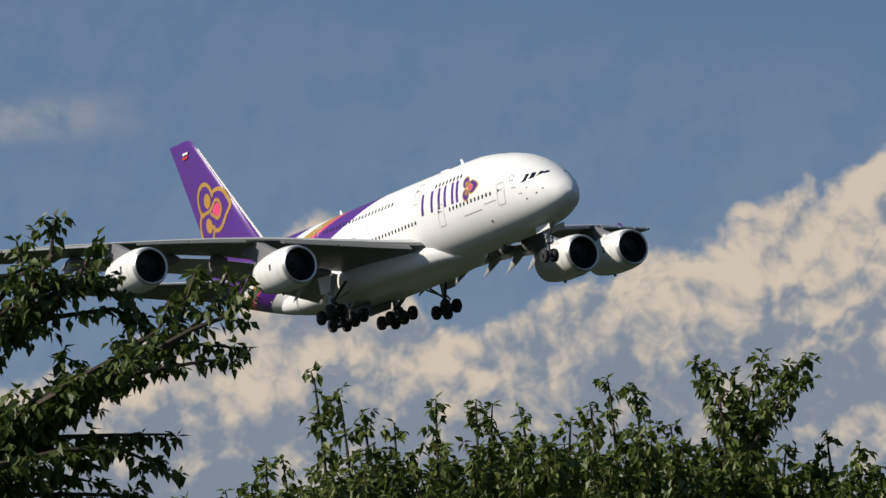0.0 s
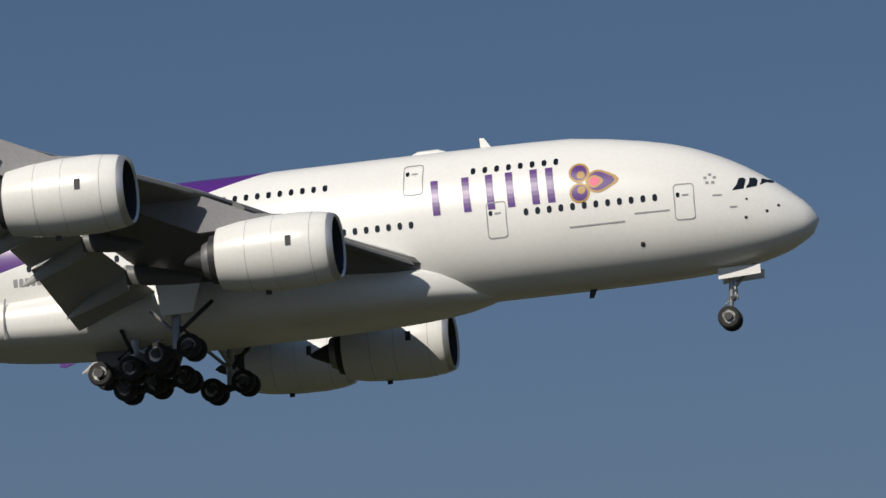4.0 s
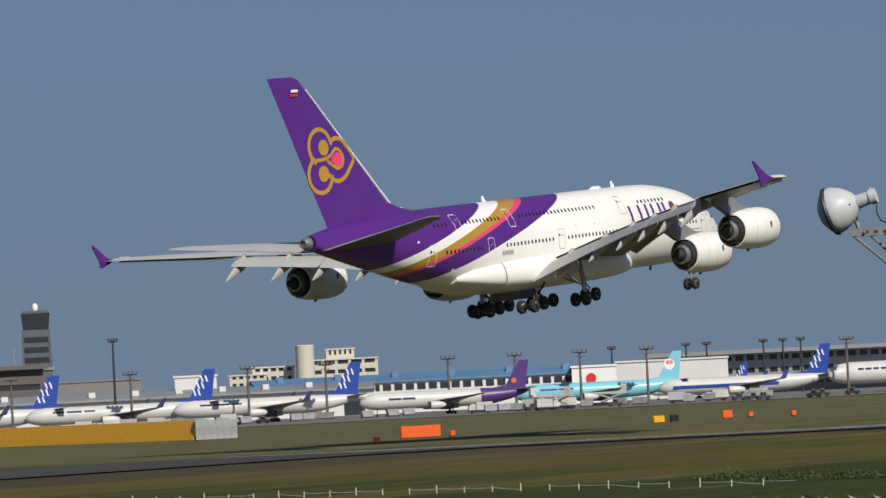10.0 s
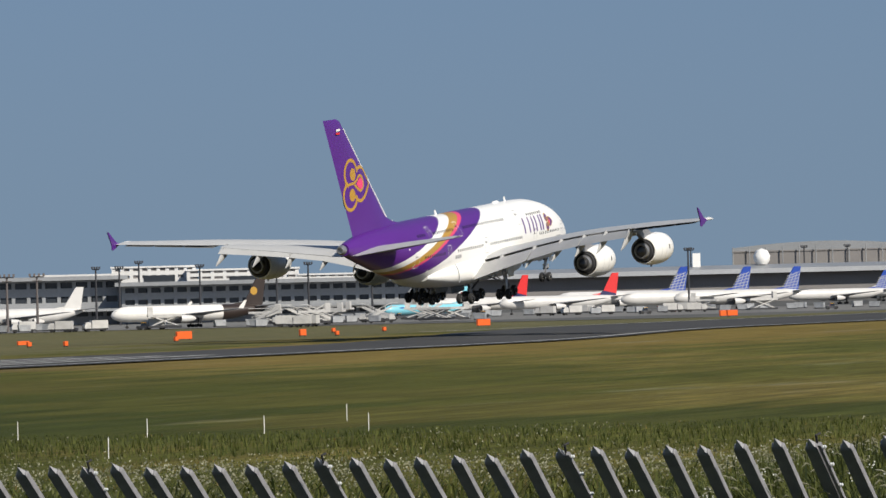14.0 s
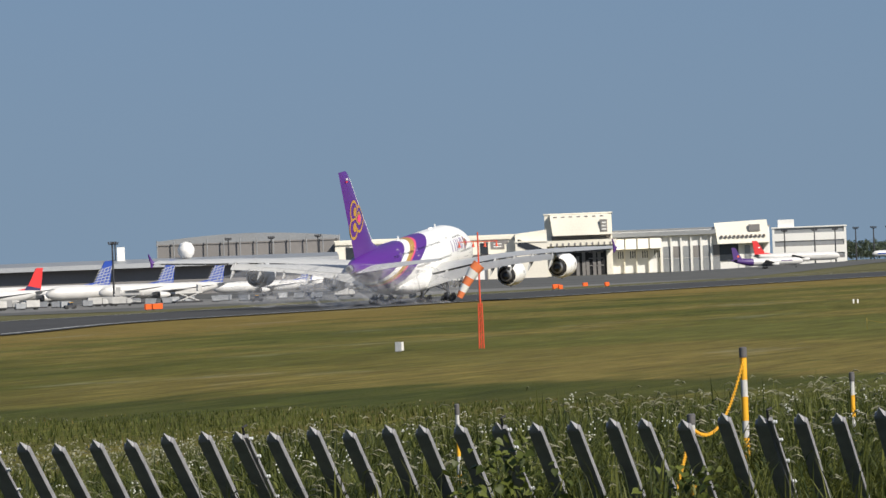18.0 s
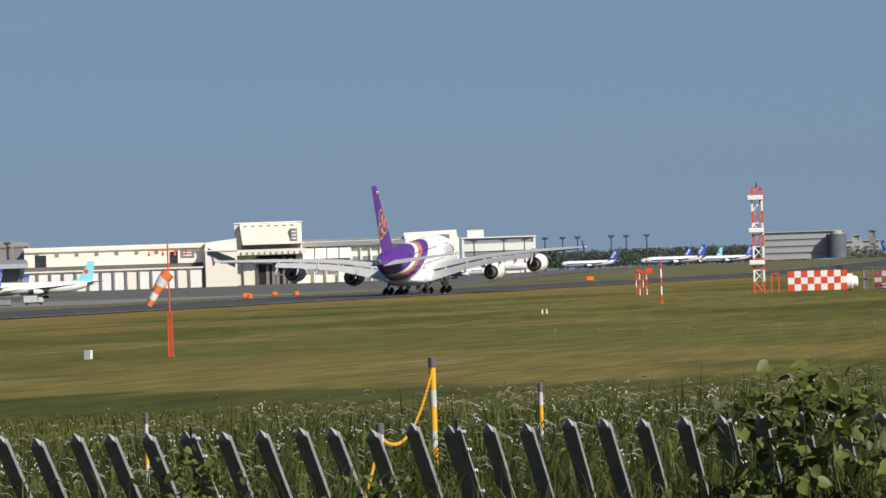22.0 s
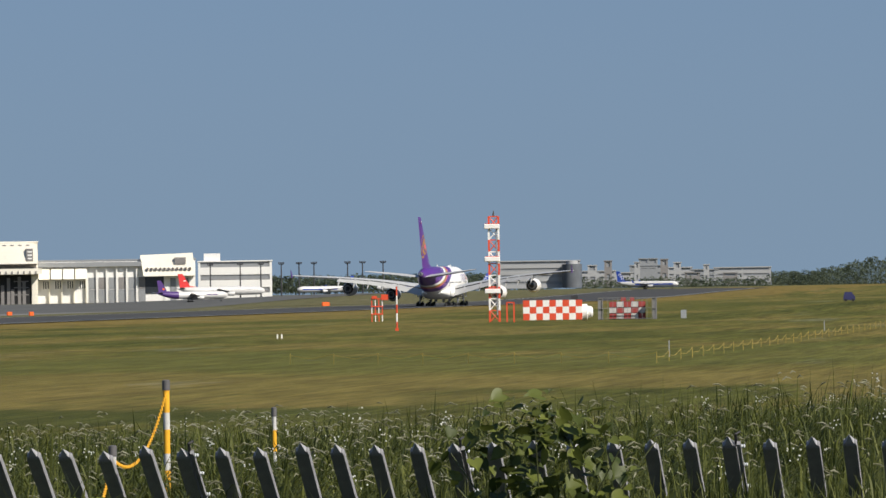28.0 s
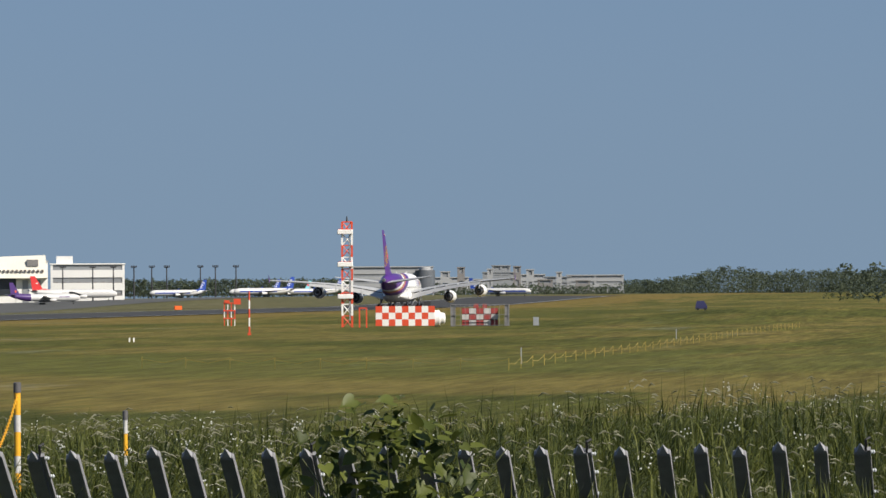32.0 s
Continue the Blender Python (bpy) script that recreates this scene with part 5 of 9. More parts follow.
def jets():
    lab = "white cargo jet with a blue tail fin parked on the apron"
    blue, L1, b1 = build_jet("cargo_jet", 54.9, 2.52, BLUE, JETWHITE, lab, 15.9, winglet=NAVY)
    tail_bars(blue, L1, b1, 15.9, WHITE)
    fuselage_bars(blue, L1, 2.52, ((0.33, 3.2, 0.35), (0.25, 4.2, 0.35), (0.17, 3.0, 0.35)), NAVY)
    pax, L2, b2 = build_jet("passenger_jet", 54.9, 2.52, BLUE, JETWHITE, "white and blue passenger jet with a blue tail fin", 15.9, band=BLUE, winglet=BLUE)
    tail_bars(pax, L2, b2, 15.9, WHITE)
    violet, L3, b3 = build_jet("cargo_jet", 61, 3.0, CARGOVIOLET, JETWHITE, "white cargo jet with a dark violet tail", 17.6, rear_mat=CARGOVIOLET)
    fuselage_bars(violet, L3, 3.0, ((0.3, 4.5, 0.2), (0.22, 4.5, 0.2)), CARGOVIOLET)
    fin_disc(violet, L3, b3, 17.6, ORANGE, 0.28, 0.9)
    sky_jet, L4, b4 = build_jet("cargo_jet", 63, 3.1, SKYBLUE, SKYBLUE, "sky blue cargo jet with a round tail emblem", 18.5)
    fin_disc(sky_jet, L4, b4, 18.5, WHITE, 0.55, 2.0)
    fin_disc(sky_jet, L4, b4 + 0.5, 18.7, RED, 0.58, 1.4, 0.6)
    fuselage_bars(sky_jet, L4, 3.1, ((0.3, 6.5, 0.3), (0.2, 5.5, 0.3)), BLUE)
    yellow, L5, b5 = build_jet("cargo_jet", 70, 3.3, YELLOW, JETWHITE, "white four-engined cargo jet with a yellow tail", 19.4, 4, rear_mat=YELLOW)
    fuselage_bars(yellow, L5, 3.3, ((0.36, 2.2, 0.3), (0.32, 2.2, 0.3), (0.28, 2.0, 0.3), (0.24, 2.0, 0.3)), NAVY)
    brown, L6, b6 = build_jet("cargo_jet", 54.9, 2.6, UPBROWN, TANWHITE, "white cargo jet with a dark brown tail", 16.2, rear_mat=UPBROWN, winglet=TANWHITE)
    fin_disc(brown, L6, b6, 16.2, GOLD, 0.5, 1.25, 1.1)
    plain, L7, b7 = build_jet("cargo_jet", 68, 3.3, JETWHITE, JETWHITE, "plain white cargo jet among service vehicles", 18.0, 4)
    redblue, L8, b8 = build_jet("passenger_jet", 58, 2.8, RED, JETWHITE, "white passenger jet with a red and blue tail fin", 17.0)
    for y in (-0.24, 0.24):
        part("tail_wedge", slab([(-L8 * 0.315, b8 - 0.3), (-L8 * 0.36, b8 + 2.2), (-L8 * 0.46, b8 + 1.0), (-L8 * 0.465, b8 - 0.3)], y - 0.02, y + 0.02), NAVY, redblue, "dark blue lower fin", smooth=False)
    globe, L9, b9 = build_jet("passenger_jet", 63, 3.0, BLUE, JETWHITE, "white passenger jet with a blue tail fin and pale globe", 18.0)
    fin_lattice(globe, L9, b9, 18.0, FLAPGREY)
    maple, L10, b10 = build_jet("passenger_jet", 54.9, 2.6, SKYBLUE, TANWHITE, "pale passenger jet with an ice blue tail and red emblem", 15.9)
    fin_disc(maple, L10, b10, 15.9, RED, 0.5, 1.1)
    redtail, L11, b11 = build_jet("passenger_jet", 63, 3.0, RED, JETWHITE, "white passenger jet with a red tail fin", 17.5)
    fin_disc(redtail, L11, b11, 17.5, WHITE, 0.5, 0.9, 0.4)
    # bearing of the tail, distance, heading against the sight line (90: nose to the observer's left)
    plan = ((blue, 52.45, 1490, 96, 13.8), (blue, 54.12, 1490, 96, 13.0), (blue, 55.69, 1490, 96, 12.9), (violet, 57.5, 1450, 100, 11.0), (sky_jet, 59.15, 1490, 99, 11.5),
            (pax, 60.75, 1490, 98, 11.6), (pax, 59.94, 1640, 120, 8.9), (yellow, 62.68, 1520, 128, 15.4), (violet, 63.76, 1500, 122, 14.0), (plain, 64.75, 1560, 118, 9.5), (brown, 66.69, 1510, 112, 11.2),
            (sky_jet, 69.0, 1700, 128, 10.2), (redblue, 69.52, 1810, 132, 10.7), (redblue, 70.64, 1810, 118, 14.5), (globe, 71.22, 1880, 118, 12.6), (globe, 72.02, 1850, 118, 14.8),
            (globe, 72.55, 1850, 118, 14.4), (globe, 73.48, 1930, 118, 12.2), (globe, 73.75, 1990, 118, 9.7), (maple, 74.36, 1990, 112, 11.8), (violet, 77.81, 2060, -72, 11.2), (redtail, 78.14, 2180, -75, 11.5),
            (pax, 80.01, 2350, 112, 10.3), (pax, 80.95, 2380, 116, 12.6), (pax, 80.8, 2480, 118, 11.5), (maple, 81.15, 2500, 120, 11.5), (pax, 81.46, 2420, 116, 11.4), (pax, 82.79, 2300, -98, 10.4),
            (violet, 48.78, 1500, 150, 12.0), (violet, 51.55, 1560, 150, 12.0), (redblue, 58.2, 1700, 140, 11.0))
    used = set()
    for jet, az, r, turn, tip in plan:
        p = spot(az, r)
        hd = 90 - az + turn        # direction of the nose, counter-clockwise from +x
        L = {blue: L1, pax: L2, violet: L3, sky_jet: L4, yellow: L5, brown: L6, plain: L7, redblue: L8, globe: L9, maple: L10, redtail: L11}[jet]
        top = {blue: 15.9, pax: 15.9, violet: 17.6, sky_jet: 18.5, yellow: 19.4, brown: 16.2, plain: 18.0, redblue: 17.0, globe: 18.0, maple: 15.9, redtail: 17.5}[jet]
        size = min(1.0, max(0.55, (tip - p.z) / top))
        m = pose(p.x, p.y, p.z, 0, 0, hd) @ Matrix.Translation((L * 0.46 * size, 0, 0))
        q = m.translation
        m.translation = (q.x, q.y, ground_z(q.x, q.y) + 0.13)
        m = m @ Matrix.Scale(size, 4)
        if jet in used:
            copy_thing(jet, m)
        else:
            jet.matrix_basis = m
            used.add(jet)


# ---- buildings ----
def banded_block(name, az0, az1, r, z0, z1, mat, label, deep=25, bands=0, band_mat=None, roof=None, parapet=0.6, turn=0.0, sections=1):
    """A block between two bearings with recessed window bands, a parapet and a roof."""
    a, b = spot(az0, r, 0), spot(az1, r, 0)
    w = (b - a).length
    mid = (az0 + az1) / 2
    p = (a + b) / 2
    t = thing(name, pose(p.x, p.y, 0, 0, 0, -mid + turn), label, "building")
    h = z1 - z0
    if bands:
        step = h / bands
        for i in range(bands):
            lo = z0 + i * step
            part("wall_band", box(-w / 2, w / 2, 0, deep, lo, lo + step * 0.58), mat, t, smooth=False)
            for s in range(sections):
                x0 = -w / 2 + w * s / sections
                part("window_band", box(x0 + 0.5, x0 + w / sections - 0.5, 0.5, deep - 0.5, lo + step * 0.58, lo + step), band_mat or WINDOWS, t, smooth=False)
        for s in range(sections + 1):
            x0 = -w / 2 + (w - 1.2) * s / sections
            part("pier", box(x0, x0 + 1.2, -0.003, deep * 0.9, z0, z1), mat, t, smooth=False)
    else:
        part("wall", box(-w / 2, w / 2, 0, deep, z0, z1), mat, t, smooth=False)
    part("roof", box(-w / 2 - 0.4, w / 2 + 0.4, -0.4, deep + 0.4, z1, z1 + parapet), roof or mat, t, smooth=False)
    return t, w


def buildings():
    # stepped offices with an aerial platform
    t, w = banded_block("office_building", 43.1, 44.4, 1700, -2.4, 26.5, CREAM, "cream office block with dark window bands", 30, 6, sections=3)
    pl = part("aerial_platform", join(tube([(w / 2 - 4, 8, 27), (w / 2 - 4, 8, 31)], 1.2, 8), tube([(w / 2 - 4, 8, 31), (w / 2 - 4, 8, 32)], 5.0, 16)), GALV, t, "round aerial platform on the roof")
    for k in range(8):
        x, y = w / 2 - 4 + 4.4 * math.cos(k * 0.785), 8 + 4.4 * math.sin(k * 0.785)
        part("aerial", tube([(x, y, 32), (x, y, 34.5 + 2.0 * (k % 3 == 0) + (k == 2) * 2)], 0.22, 6), SIGNALRED, pl, "red and white aerial")
    banded_block("office_building", 44.4, 45.8, 1700, -2.4, 19, PALE, "pale lower office wing with window bands", 30, 5, sections=4)
    banded_block("service_building", 45.2, 45.65, 1710, 19.6, 20.8, PALE, "small pale plant room on a roof", 10)
    banded_block("cargo_shed", 42.0, 45.8, 1600, -2.4, 3.6, PALE, "long low pale cargo shed", 20, roof=ROOFGREY)
    # radar tower
    rt = thing("radar_tower", facing(46.45, 1500, -2.4), "charcoal radar tower with white gallery and orange antenna", "tower")
    part("shaft", box(-4, 4, 0, 9, 0, 31.5), CHARCOAL, rt, smooth=False)
    part("ladder_strip", box(0.6, 1.2, -0.12, 0.1, 0, 31.5), ROOFGREY, rt, smooth=False)
    part("gallery", box(-5.7, 5.7, -1.6, 10.6, 31.5, 32.9), WHITE, rt, smooth=False)
    for x in (-5.4, -2.5, 2.5, 5.4):
        part("railing_post", box(x - 0.18, x + 0.18, -1.5, -1.2, 32.9, 34.6), WHITE, rt, smooth=False)
    part("mast_foot", tube([(0, 4.5, 32.9), (0, 4.5, 35)], [1.6, 1.0], 10), SIGNALRED, rt)
    ant = new("radar_antenna")
    ant.parent = rt
    ant.location = (0, 4.5, 35)
    dish = [[(x, 1.4 - 0.055 * x * x - 0.3 * (z - 2.2) ** 2 * 0.3, z) for x in (-3.6, -2.4, -1.2, 0, 1.2, 2.4, 3.6)] for z in (0.4, 1.6, 2.8, 4.0)]
    part("reflector", loft(dish, False, False), SIGNALRED, ant, "orange radar reflector")
    part("feed_arm", tube([(0, 1.2, 0.6), (0, -2.2, 1.2), (0, -2.2, 2.2)], 0.25, 8), SIGNALRED, ant)
    part("top_bar", box(-2.6, 2.6, 0.4, 1.2, 4.1, 5.0), SIGNALRED, ant, smooth=False)
    # terminal with a sloping glazed roof
    t, w = banded_block("terminal_building", 47.22, 48.45, 1850, -2, 17.2, GREYWALL, "grey concrete terminal with glazed roof lantern", 60)
    part("opening", box(-w * 0.33, w * 0.12, -0.25, 0.5, 9.0, 13.0), BLACK, t, smooth=False)
    part("opening", box(w * 0.3, w * 0.42, -0.25, 0.5, 11.0, 15.0), BLACK, t, smooth=False)
    part("glazed_lantern", loft([[(-w * 0.36, 1, 17.8), (w * 0.3, 1, 17.8), (w * 0.3, 20, 17.8), (-w * 0.36, 20, 17.8)], [(-w * 0.3, 6, 22), (w * 0.24, 6, 22), (w * 0.24, 18, 22), (-w * 0.3, 18, 22)]]), WINDOWS, t, smooth=False)
    for i in range(10):
        u = -w * 0.35 + w * 0.64 * i / 9
        part("glazing_bar", tube([(u, 0.9, 17.9), (u * 0.86, 5.9, 22)], 0.12, 4), GREYWALL, t)
    banded_block("terminal_wing", 46.62, 47.2, 1860, -2, 14.0, GREYWALL, "low grey terminal wing with plant on top", 30, 2)
    banded_block("plant_room", 46.7, 47.1, 1870, 14.6, 15.9, CHARCOAL, "dark roof plant on a terminal", 10)
    banded_block("hotel_wing", 48.5, 49.6, 1900, -2, 12.5, CREAM, "cream low building behind the cargo sheds", 30)
    banded_block("service_building", 49.6, 50.6, 2000, -2, 12.0, GREYWALL, "grey service building behind the sheds", 20)
    # long cargo hall: white wall, silver vaulted roof with vents
    a, b = spot(45.6, 1640, 0), spot(55.9, 1640, 0)
    w = (b - a).length
    p = (a + b) / 2
    ang = math.degrees(math.atan2(b.y - a.y, b.x - a.x))
    hall = thing("cargo_hall", pose(p.x, p.y, 0, 0, 0, ang), "long white cargo hall with silver roof", "building")
    part("wall", box(-w / 2, w / 2, 0, 40, -2.6, 5.4), PALE, hall, smooth=False)
    part("roof", loft([[(s * w / 2, y, z) for y, z in ((-1.5, 5.4), (-1.5, 6.0), (8, 7.6), (20, 8.1), (40, 6.5), (40, 5.4))] for s in (-1, 1)]), ROOFGREY, hall, smooth=False)
    part("ledge", box(-w / 2, w / 2, -1.2, 0.2, 2.4, 2.9), ROOFGREY, hall, smooth=False)
    for i in range(22):
        u = -w / 2 + w * (i + 0.5) / 22
        part("dock_door", box(u - 3.2, u + 3.2, -0.08, 0.1, -2.5, 1.6), GREYWALL if i % 3 else WINDOWS, hall, smooth=False)
        part("roof_vent", box(u - 1.0, u + 1.0, 3, 5, 6.4, 8.3), PALE, hall, smooth=False)
    banded_block("rooftop_box", 53.75, 54.2, 1650, 7.8, 11.6, PALE, "small white rooftop box with one window", 8)
    # teal canopy before the hall
    a, b = spot(45.6, 1555, 0), spot(50.1, 1470, 0)
    w = (b - a).length
    p = (a + b) / 2
    can = thing("covered_walkway", pose(p.x, p.y, 0, 0, 0, math.degrees(math.atan2(b.y - a.y, b.x - a.x))), "long teal-roofed walkway on posts", "canopy")
    part("roof", loft([[(s * w / 2, y, z) for y, z in ((-4, 0.9), (0, 2.0), (4, 0.9), (4, 0.5), (-4, 0.5))] for s in (-1, 1)]), TEALROOF, can, smooth=False)
    for i in range(26):
        u = -w / 2 + w * (i + 0.5) / 26
        part("post", box(u - 0.2, u + 0.2, -3.7, -3.3, -2.6, 0.6), ROOFGREY, can, smooth=False)
        if i % 2:
            part("roof_cap", box(u - 0.7, u + 0.7, -0.7, 0.7, 1.8, 2.9), TEALROOF, can, smooth=False)
    # control towers
    ct = thing("control_tower", facing(50.79, 2300, -2), "tall grey-brown control tower with round cab", "tower")
    part("shaft", loft([[(-9.2, 0, 0), (9.2, 0, 0), (9.2, 14, 0), (-9.2, 14, 0)], [(-8.5, 0, 64), (8.5, 0, 64), (8.5, 13, 64), (-8.5, 13, 64)]]), BROWN, ct, smooth=False)
    part("recess", loft([[(-2.0, -0.15, 0), (0.8, -0.15, 0), (0.8, 1, 0), (-2.0, 1, 0)], [(-1.5, -0.15, 63), (0.5, -0.15, 63), (0.5, 1, 63), (-1.5, 1, 63)]]), CHARCOAL, ct, smooth=False)
    for z in (46, 51, 56):
        for x in (3.2, 5.0):
            part("window", box(x, x + 1.3, -0.2, 0.6, z, z + 1.8), WINDOWS, ct, smooth=False)
    part("gallery", turned([(64, 6.2), (65.5, 8.3), (67.2, 8.3), (67.6, 6.2)], 20, "z", (0.5, 6, 0)), ROOFGREY, ct)
    part("cab", turned([(67.6, 6.4), (72.5, 7.0), (72.5, 0.1)], 20, "z", (0.5, 6, 0)), WINDOWS, ct)
    part("cab_roof", turned([(72.5, 7.2), (73.4, 7.2), (74.0, 3.0), (75, 2.6), (75.2, 0.1)], 20, "z", (0.5, 6, 0)), ROOFGREY, ct)
    part("radome", turned([(74.8, 1.0), (76.0, 2.2), (77.4, 2.4), (79, 1.5), (79.6, 0.1)], 16, "z", (0.5, 6, 0)), WHITE, ct, "white radome ball")
    st = thing("radio_tower", facing(51.15, 2290, -2), "short dark tower with two white radomes", "tower")
    part("shaft", box(-3.6, 3.6, 0, 8, 0, 34), BROWN, st, smooth=False)
    part("mast", tube([(0, 4, 34), (0, 4, 45)], 0.3, 8), GALV, st)
    for z in (37, 43):
        part("radome", turned([(z - 1.4, 0.1), (z - 0.9, 1.1), (z, 1.45), (z + 0.9, 1.1), (z + 1.4, 0.1)], 14, "z", (0, 4, 0)), WHITE, st)
    rt2 = thing("ramp_tower", facing(52.3, 2100, -2), "dark ramp control tower with flared cab", "tower")
    part("shaft", loft([[(-6.3, 0, 0), (6.3, 0, 0), (6.3, 11, 0), (-6.3, 11, 0)], [(-5.6, 0, 37), (5.6, 0, 37), (5.6, 11, 37), (-5.6, 11, 37)]]), DARKWALL, rt2, smooth=False)
    part("ledge", box(-6.6, 6.6, -0.6, 11.6, 21, 22), ROOFGREY, rt2, smooth=False)
    for z in (24, 28, 32):
        part("window_band", box(-4.8, 4.8, -0.15, 0.6, z, z + 2.2), WINDOWS, rt2, smooth=False)
    part("cab", loft([[(-5.0, 0.4, 37), (5.0, 0.4, 37), (5.0, 10.6, 37), (-5.0, 10.6, 37)], [(-5.7, -0.2, 43.5), (5.7, -0.2, 43.5), (5.7, 11.2, 43.5), (-5.7, 11.2, 43.5)]]), WINDOWS, rt2, smooth=False)
    part("cab_roof", box(-5.2, 5.2, 0, 11, 43.5, 44.6), DARKWALL, rt2, smooth=False)
    part("radome", turned([(44.6, 0.9), (46, 1.3), (47.2, 0.9), (47.6, 0.1)], 14, "z", (0, 5, 0)), WHITE, rt2)
    t, w = banded_block("terminal_office", 51.2, 52.35, 2000, -2, 18.5, BROWN, "brown-grey office with deep ledges", 30, 4, sections=2)
    part("overhang", box(-w / 2 - 1, w / 2 + 2, -3, 6, 18.9, 20.4), BROWN, t, smooth=False)
    for u in (-0.18, 0.24):
        part("roof_mast", tube([(u * w, 8, 20), (u * w, 8, 27)], 0.18, 6), GALV, t, "thin grey mast")
    banded_block("service_building", 52.5, 53.4, 2000, -2, 13.0, GREYWALL, "low grey building with vents", 20)
    # cream cluster with a round tank
    for a0, a1, z1, dr in ((54.35, 54.75, 13.5, 0), (54.6, 55.05, 16.5, 10), (55.2, 55.95, 18.5, 5), (55.4, 55.7, 23.0, 15)):
        banded_block("hotel_building", a0, a1, 2300 + dr, -2, z1, CREAM, "cream hotel block with small dark windows", 20, 5, sections=5)
    tk = thing("round_stair_tower", facing(55.17, 2295, -2), "round cream stair tower", "tower")
    part("drum", turned([(0, 4.0), (27.3, 4.0), (27.6, 3.7)], 24, "z", (0, 4, 0)), CREAM, tk)
    # blue-roofed warehouse
    a, b = spot(54.6, 1645, 0), spot(58.3, 1660, 0)
    w = (b - a).length
    p = (a + b) / 2
    wh = thing("warehouse", pose(p.x, p.y, 0, 0, 0, math.degrees(math.atan2(b.y - a.y, b.x - a.x))), "white warehouse with blue roof and window row", "building")
    part("wall", box(-w / 2, w / 2, 0, 40, -2.6, 7.0), PALE, wh, smooth=False)
    part("roof", loft([[(s * w / 2, y, z) for y, z in ((-0.8, 7.0), (-0.8, 7.5), (12, 9.6), (24, 7.5), (24, 7.0))] for s in (-1, 1)]), BLUEROOF, wh, smooth=False)
    for i in range(30):
        u = -w / 2 + w * (i + 0.5) / 30
        part("window", box(u - 1.3, u + 1.3, -0.1, 0.2, 4.4, 6.4), WINDOWS, wh, smooth=False)
    for i in range(6):
        u = -w / 2 + w * (i + 0.5) / 6
        part("roof_vent", box(u - 1, u + 1, 6, 8, 8.4, 10.2), BLUEROOF, wh, smooth=False)
    t, w = banded_block("maintenance_hall", 58.02, 58.5, 1640, -2.4, 8.6, WHITE, "white hall with a round red sign", 30)
    part("round_sign", turned([(-0.2, 1.6), (-0.1, 1.6)], 20, "y", (-1, 0, 5.2)), RED, t, "plain red disc sign")
    banded_block("cargo_shed", 58.5, 59.7, 1680, -2.4, 9.5, PALE, "pale cargo shed behind parked jets", 30)
    # long terminal with dark glass and white roof bands
    for a0, a1, z1, r in ((58.9, 61.6, 10.3, 1800), (61.6, 65.2, 12.0, 1800), (65.2, 68.3, 9.5, 1790)):
        t, w = banded_block("terminal_pier", a0, a1, r, -2.4, z1, ROOFGREY, "long terminal pier with dark glass", 40, 3, sections=22)
        part("roof_slab", box(-w / 2 - 2, w / 2 + 2, -6, 44, z1 + 0.6, z1 + 1.9), ROOFGREY, t, smooth=False)
        part("canopy", box(-w / 2, w / 2, -9, 0, 2.0, 2.9), ROOFGREY, t, smooth=False)
    for a0, a1, z0, z1, r in ((65.1, 66.0, 9, 16.5, 1850), (65.9, 67.1, 9, 15.0, 1840), (64.3, 65.1, 12, 14.2, 1850), (67.1, 68.0, 9, 12.6, 1840)):
        t, w = banded_block("terminal_block", a0, a1, r, z0, z1, PALE, "pale stacked terminal decks with one dark opening", 25, 3, GREYWALL, roof=PALE, sections=9)
        part("opening", box(-w * 0.12, w * 0.25, -0.2, 0.4, z0 + (z1 - z0) * 0.35, z0 + (z1 - z0) * 0.65), WINDOWS, t, smooth=False)
    t, w = banded_block("terminal_satellite", 67.9, 73.6, 2080, -1.5, 9.6, GREYWALL, "grey terminal satellite with white curved roof", 40)
    part("curved_roof", loft([[(x, y, z) for y, z in ((-5, 10.2), (-4, 12.0), (10, 13.6), (30, 13.0), (40, 10.2))] for x in (-w / 2 - 3, w / 2 + 3)]), ROOFGREY, t)
    part("white_column", box(w * 0.1, w * 0.1 + 3, 6, 9, 13, 18.5), WHITE, t, smooth=False)
    part("radome", turned([(13.5, 2), (15, 3.1), (17, 3.3), (19, 2.2), (19.8, 0.2)], 18, "z", (w * 0.23, 8, 0)), WHITE, t, "white radome ball")
    # grey truss-roofed hangar under scaffold masts
    t, w = banded_block("truss_hangar", 71.75, 73.7, 2500, -1, 21, GREYWALL, "grey hangar with exposed roof trusses", 60)
    part("arched_roof", loft([[(-w / 2 + w * i / 12, y, 21.6 + 4.0 * math.sin(math.pi * (0.12 + 0.76 * i / 12))) for y in (0, 60)] + [(-w / 2 + w * i / 12, y, 21.0) for y in (60, 0)] for i in range(13)]), ROOFGREY, t)
    for i in range(12):
        u = -w / 2 + w * i / 11
        part("truss", tube([(u, -2, 1), (u, -2, 23.5)], 0.3, 6), ROOFGREY, t)
    part("annex", box(w * 0.26, w * 0.48, -14, 0, 0, 13), CREAM, t, smooth=False)
    part("annex", box(-w * 0.02, w * 0.1, -14, 0, 0, 11), CREAM, t, smooth=False)
    # maintenance hangars
    t, w = banded_block("maintenance_hangar", 73.65, 75.58, 2450, -0.6, 19.5, HANGARCREAM, "long cream maintenance hangar with lean-to bays", 70)
    part("eaves_step", box(-w / 2, w / 2, -0.8, 0, 18.0, 19.5), HANGARCREAM, t, smooth=False)
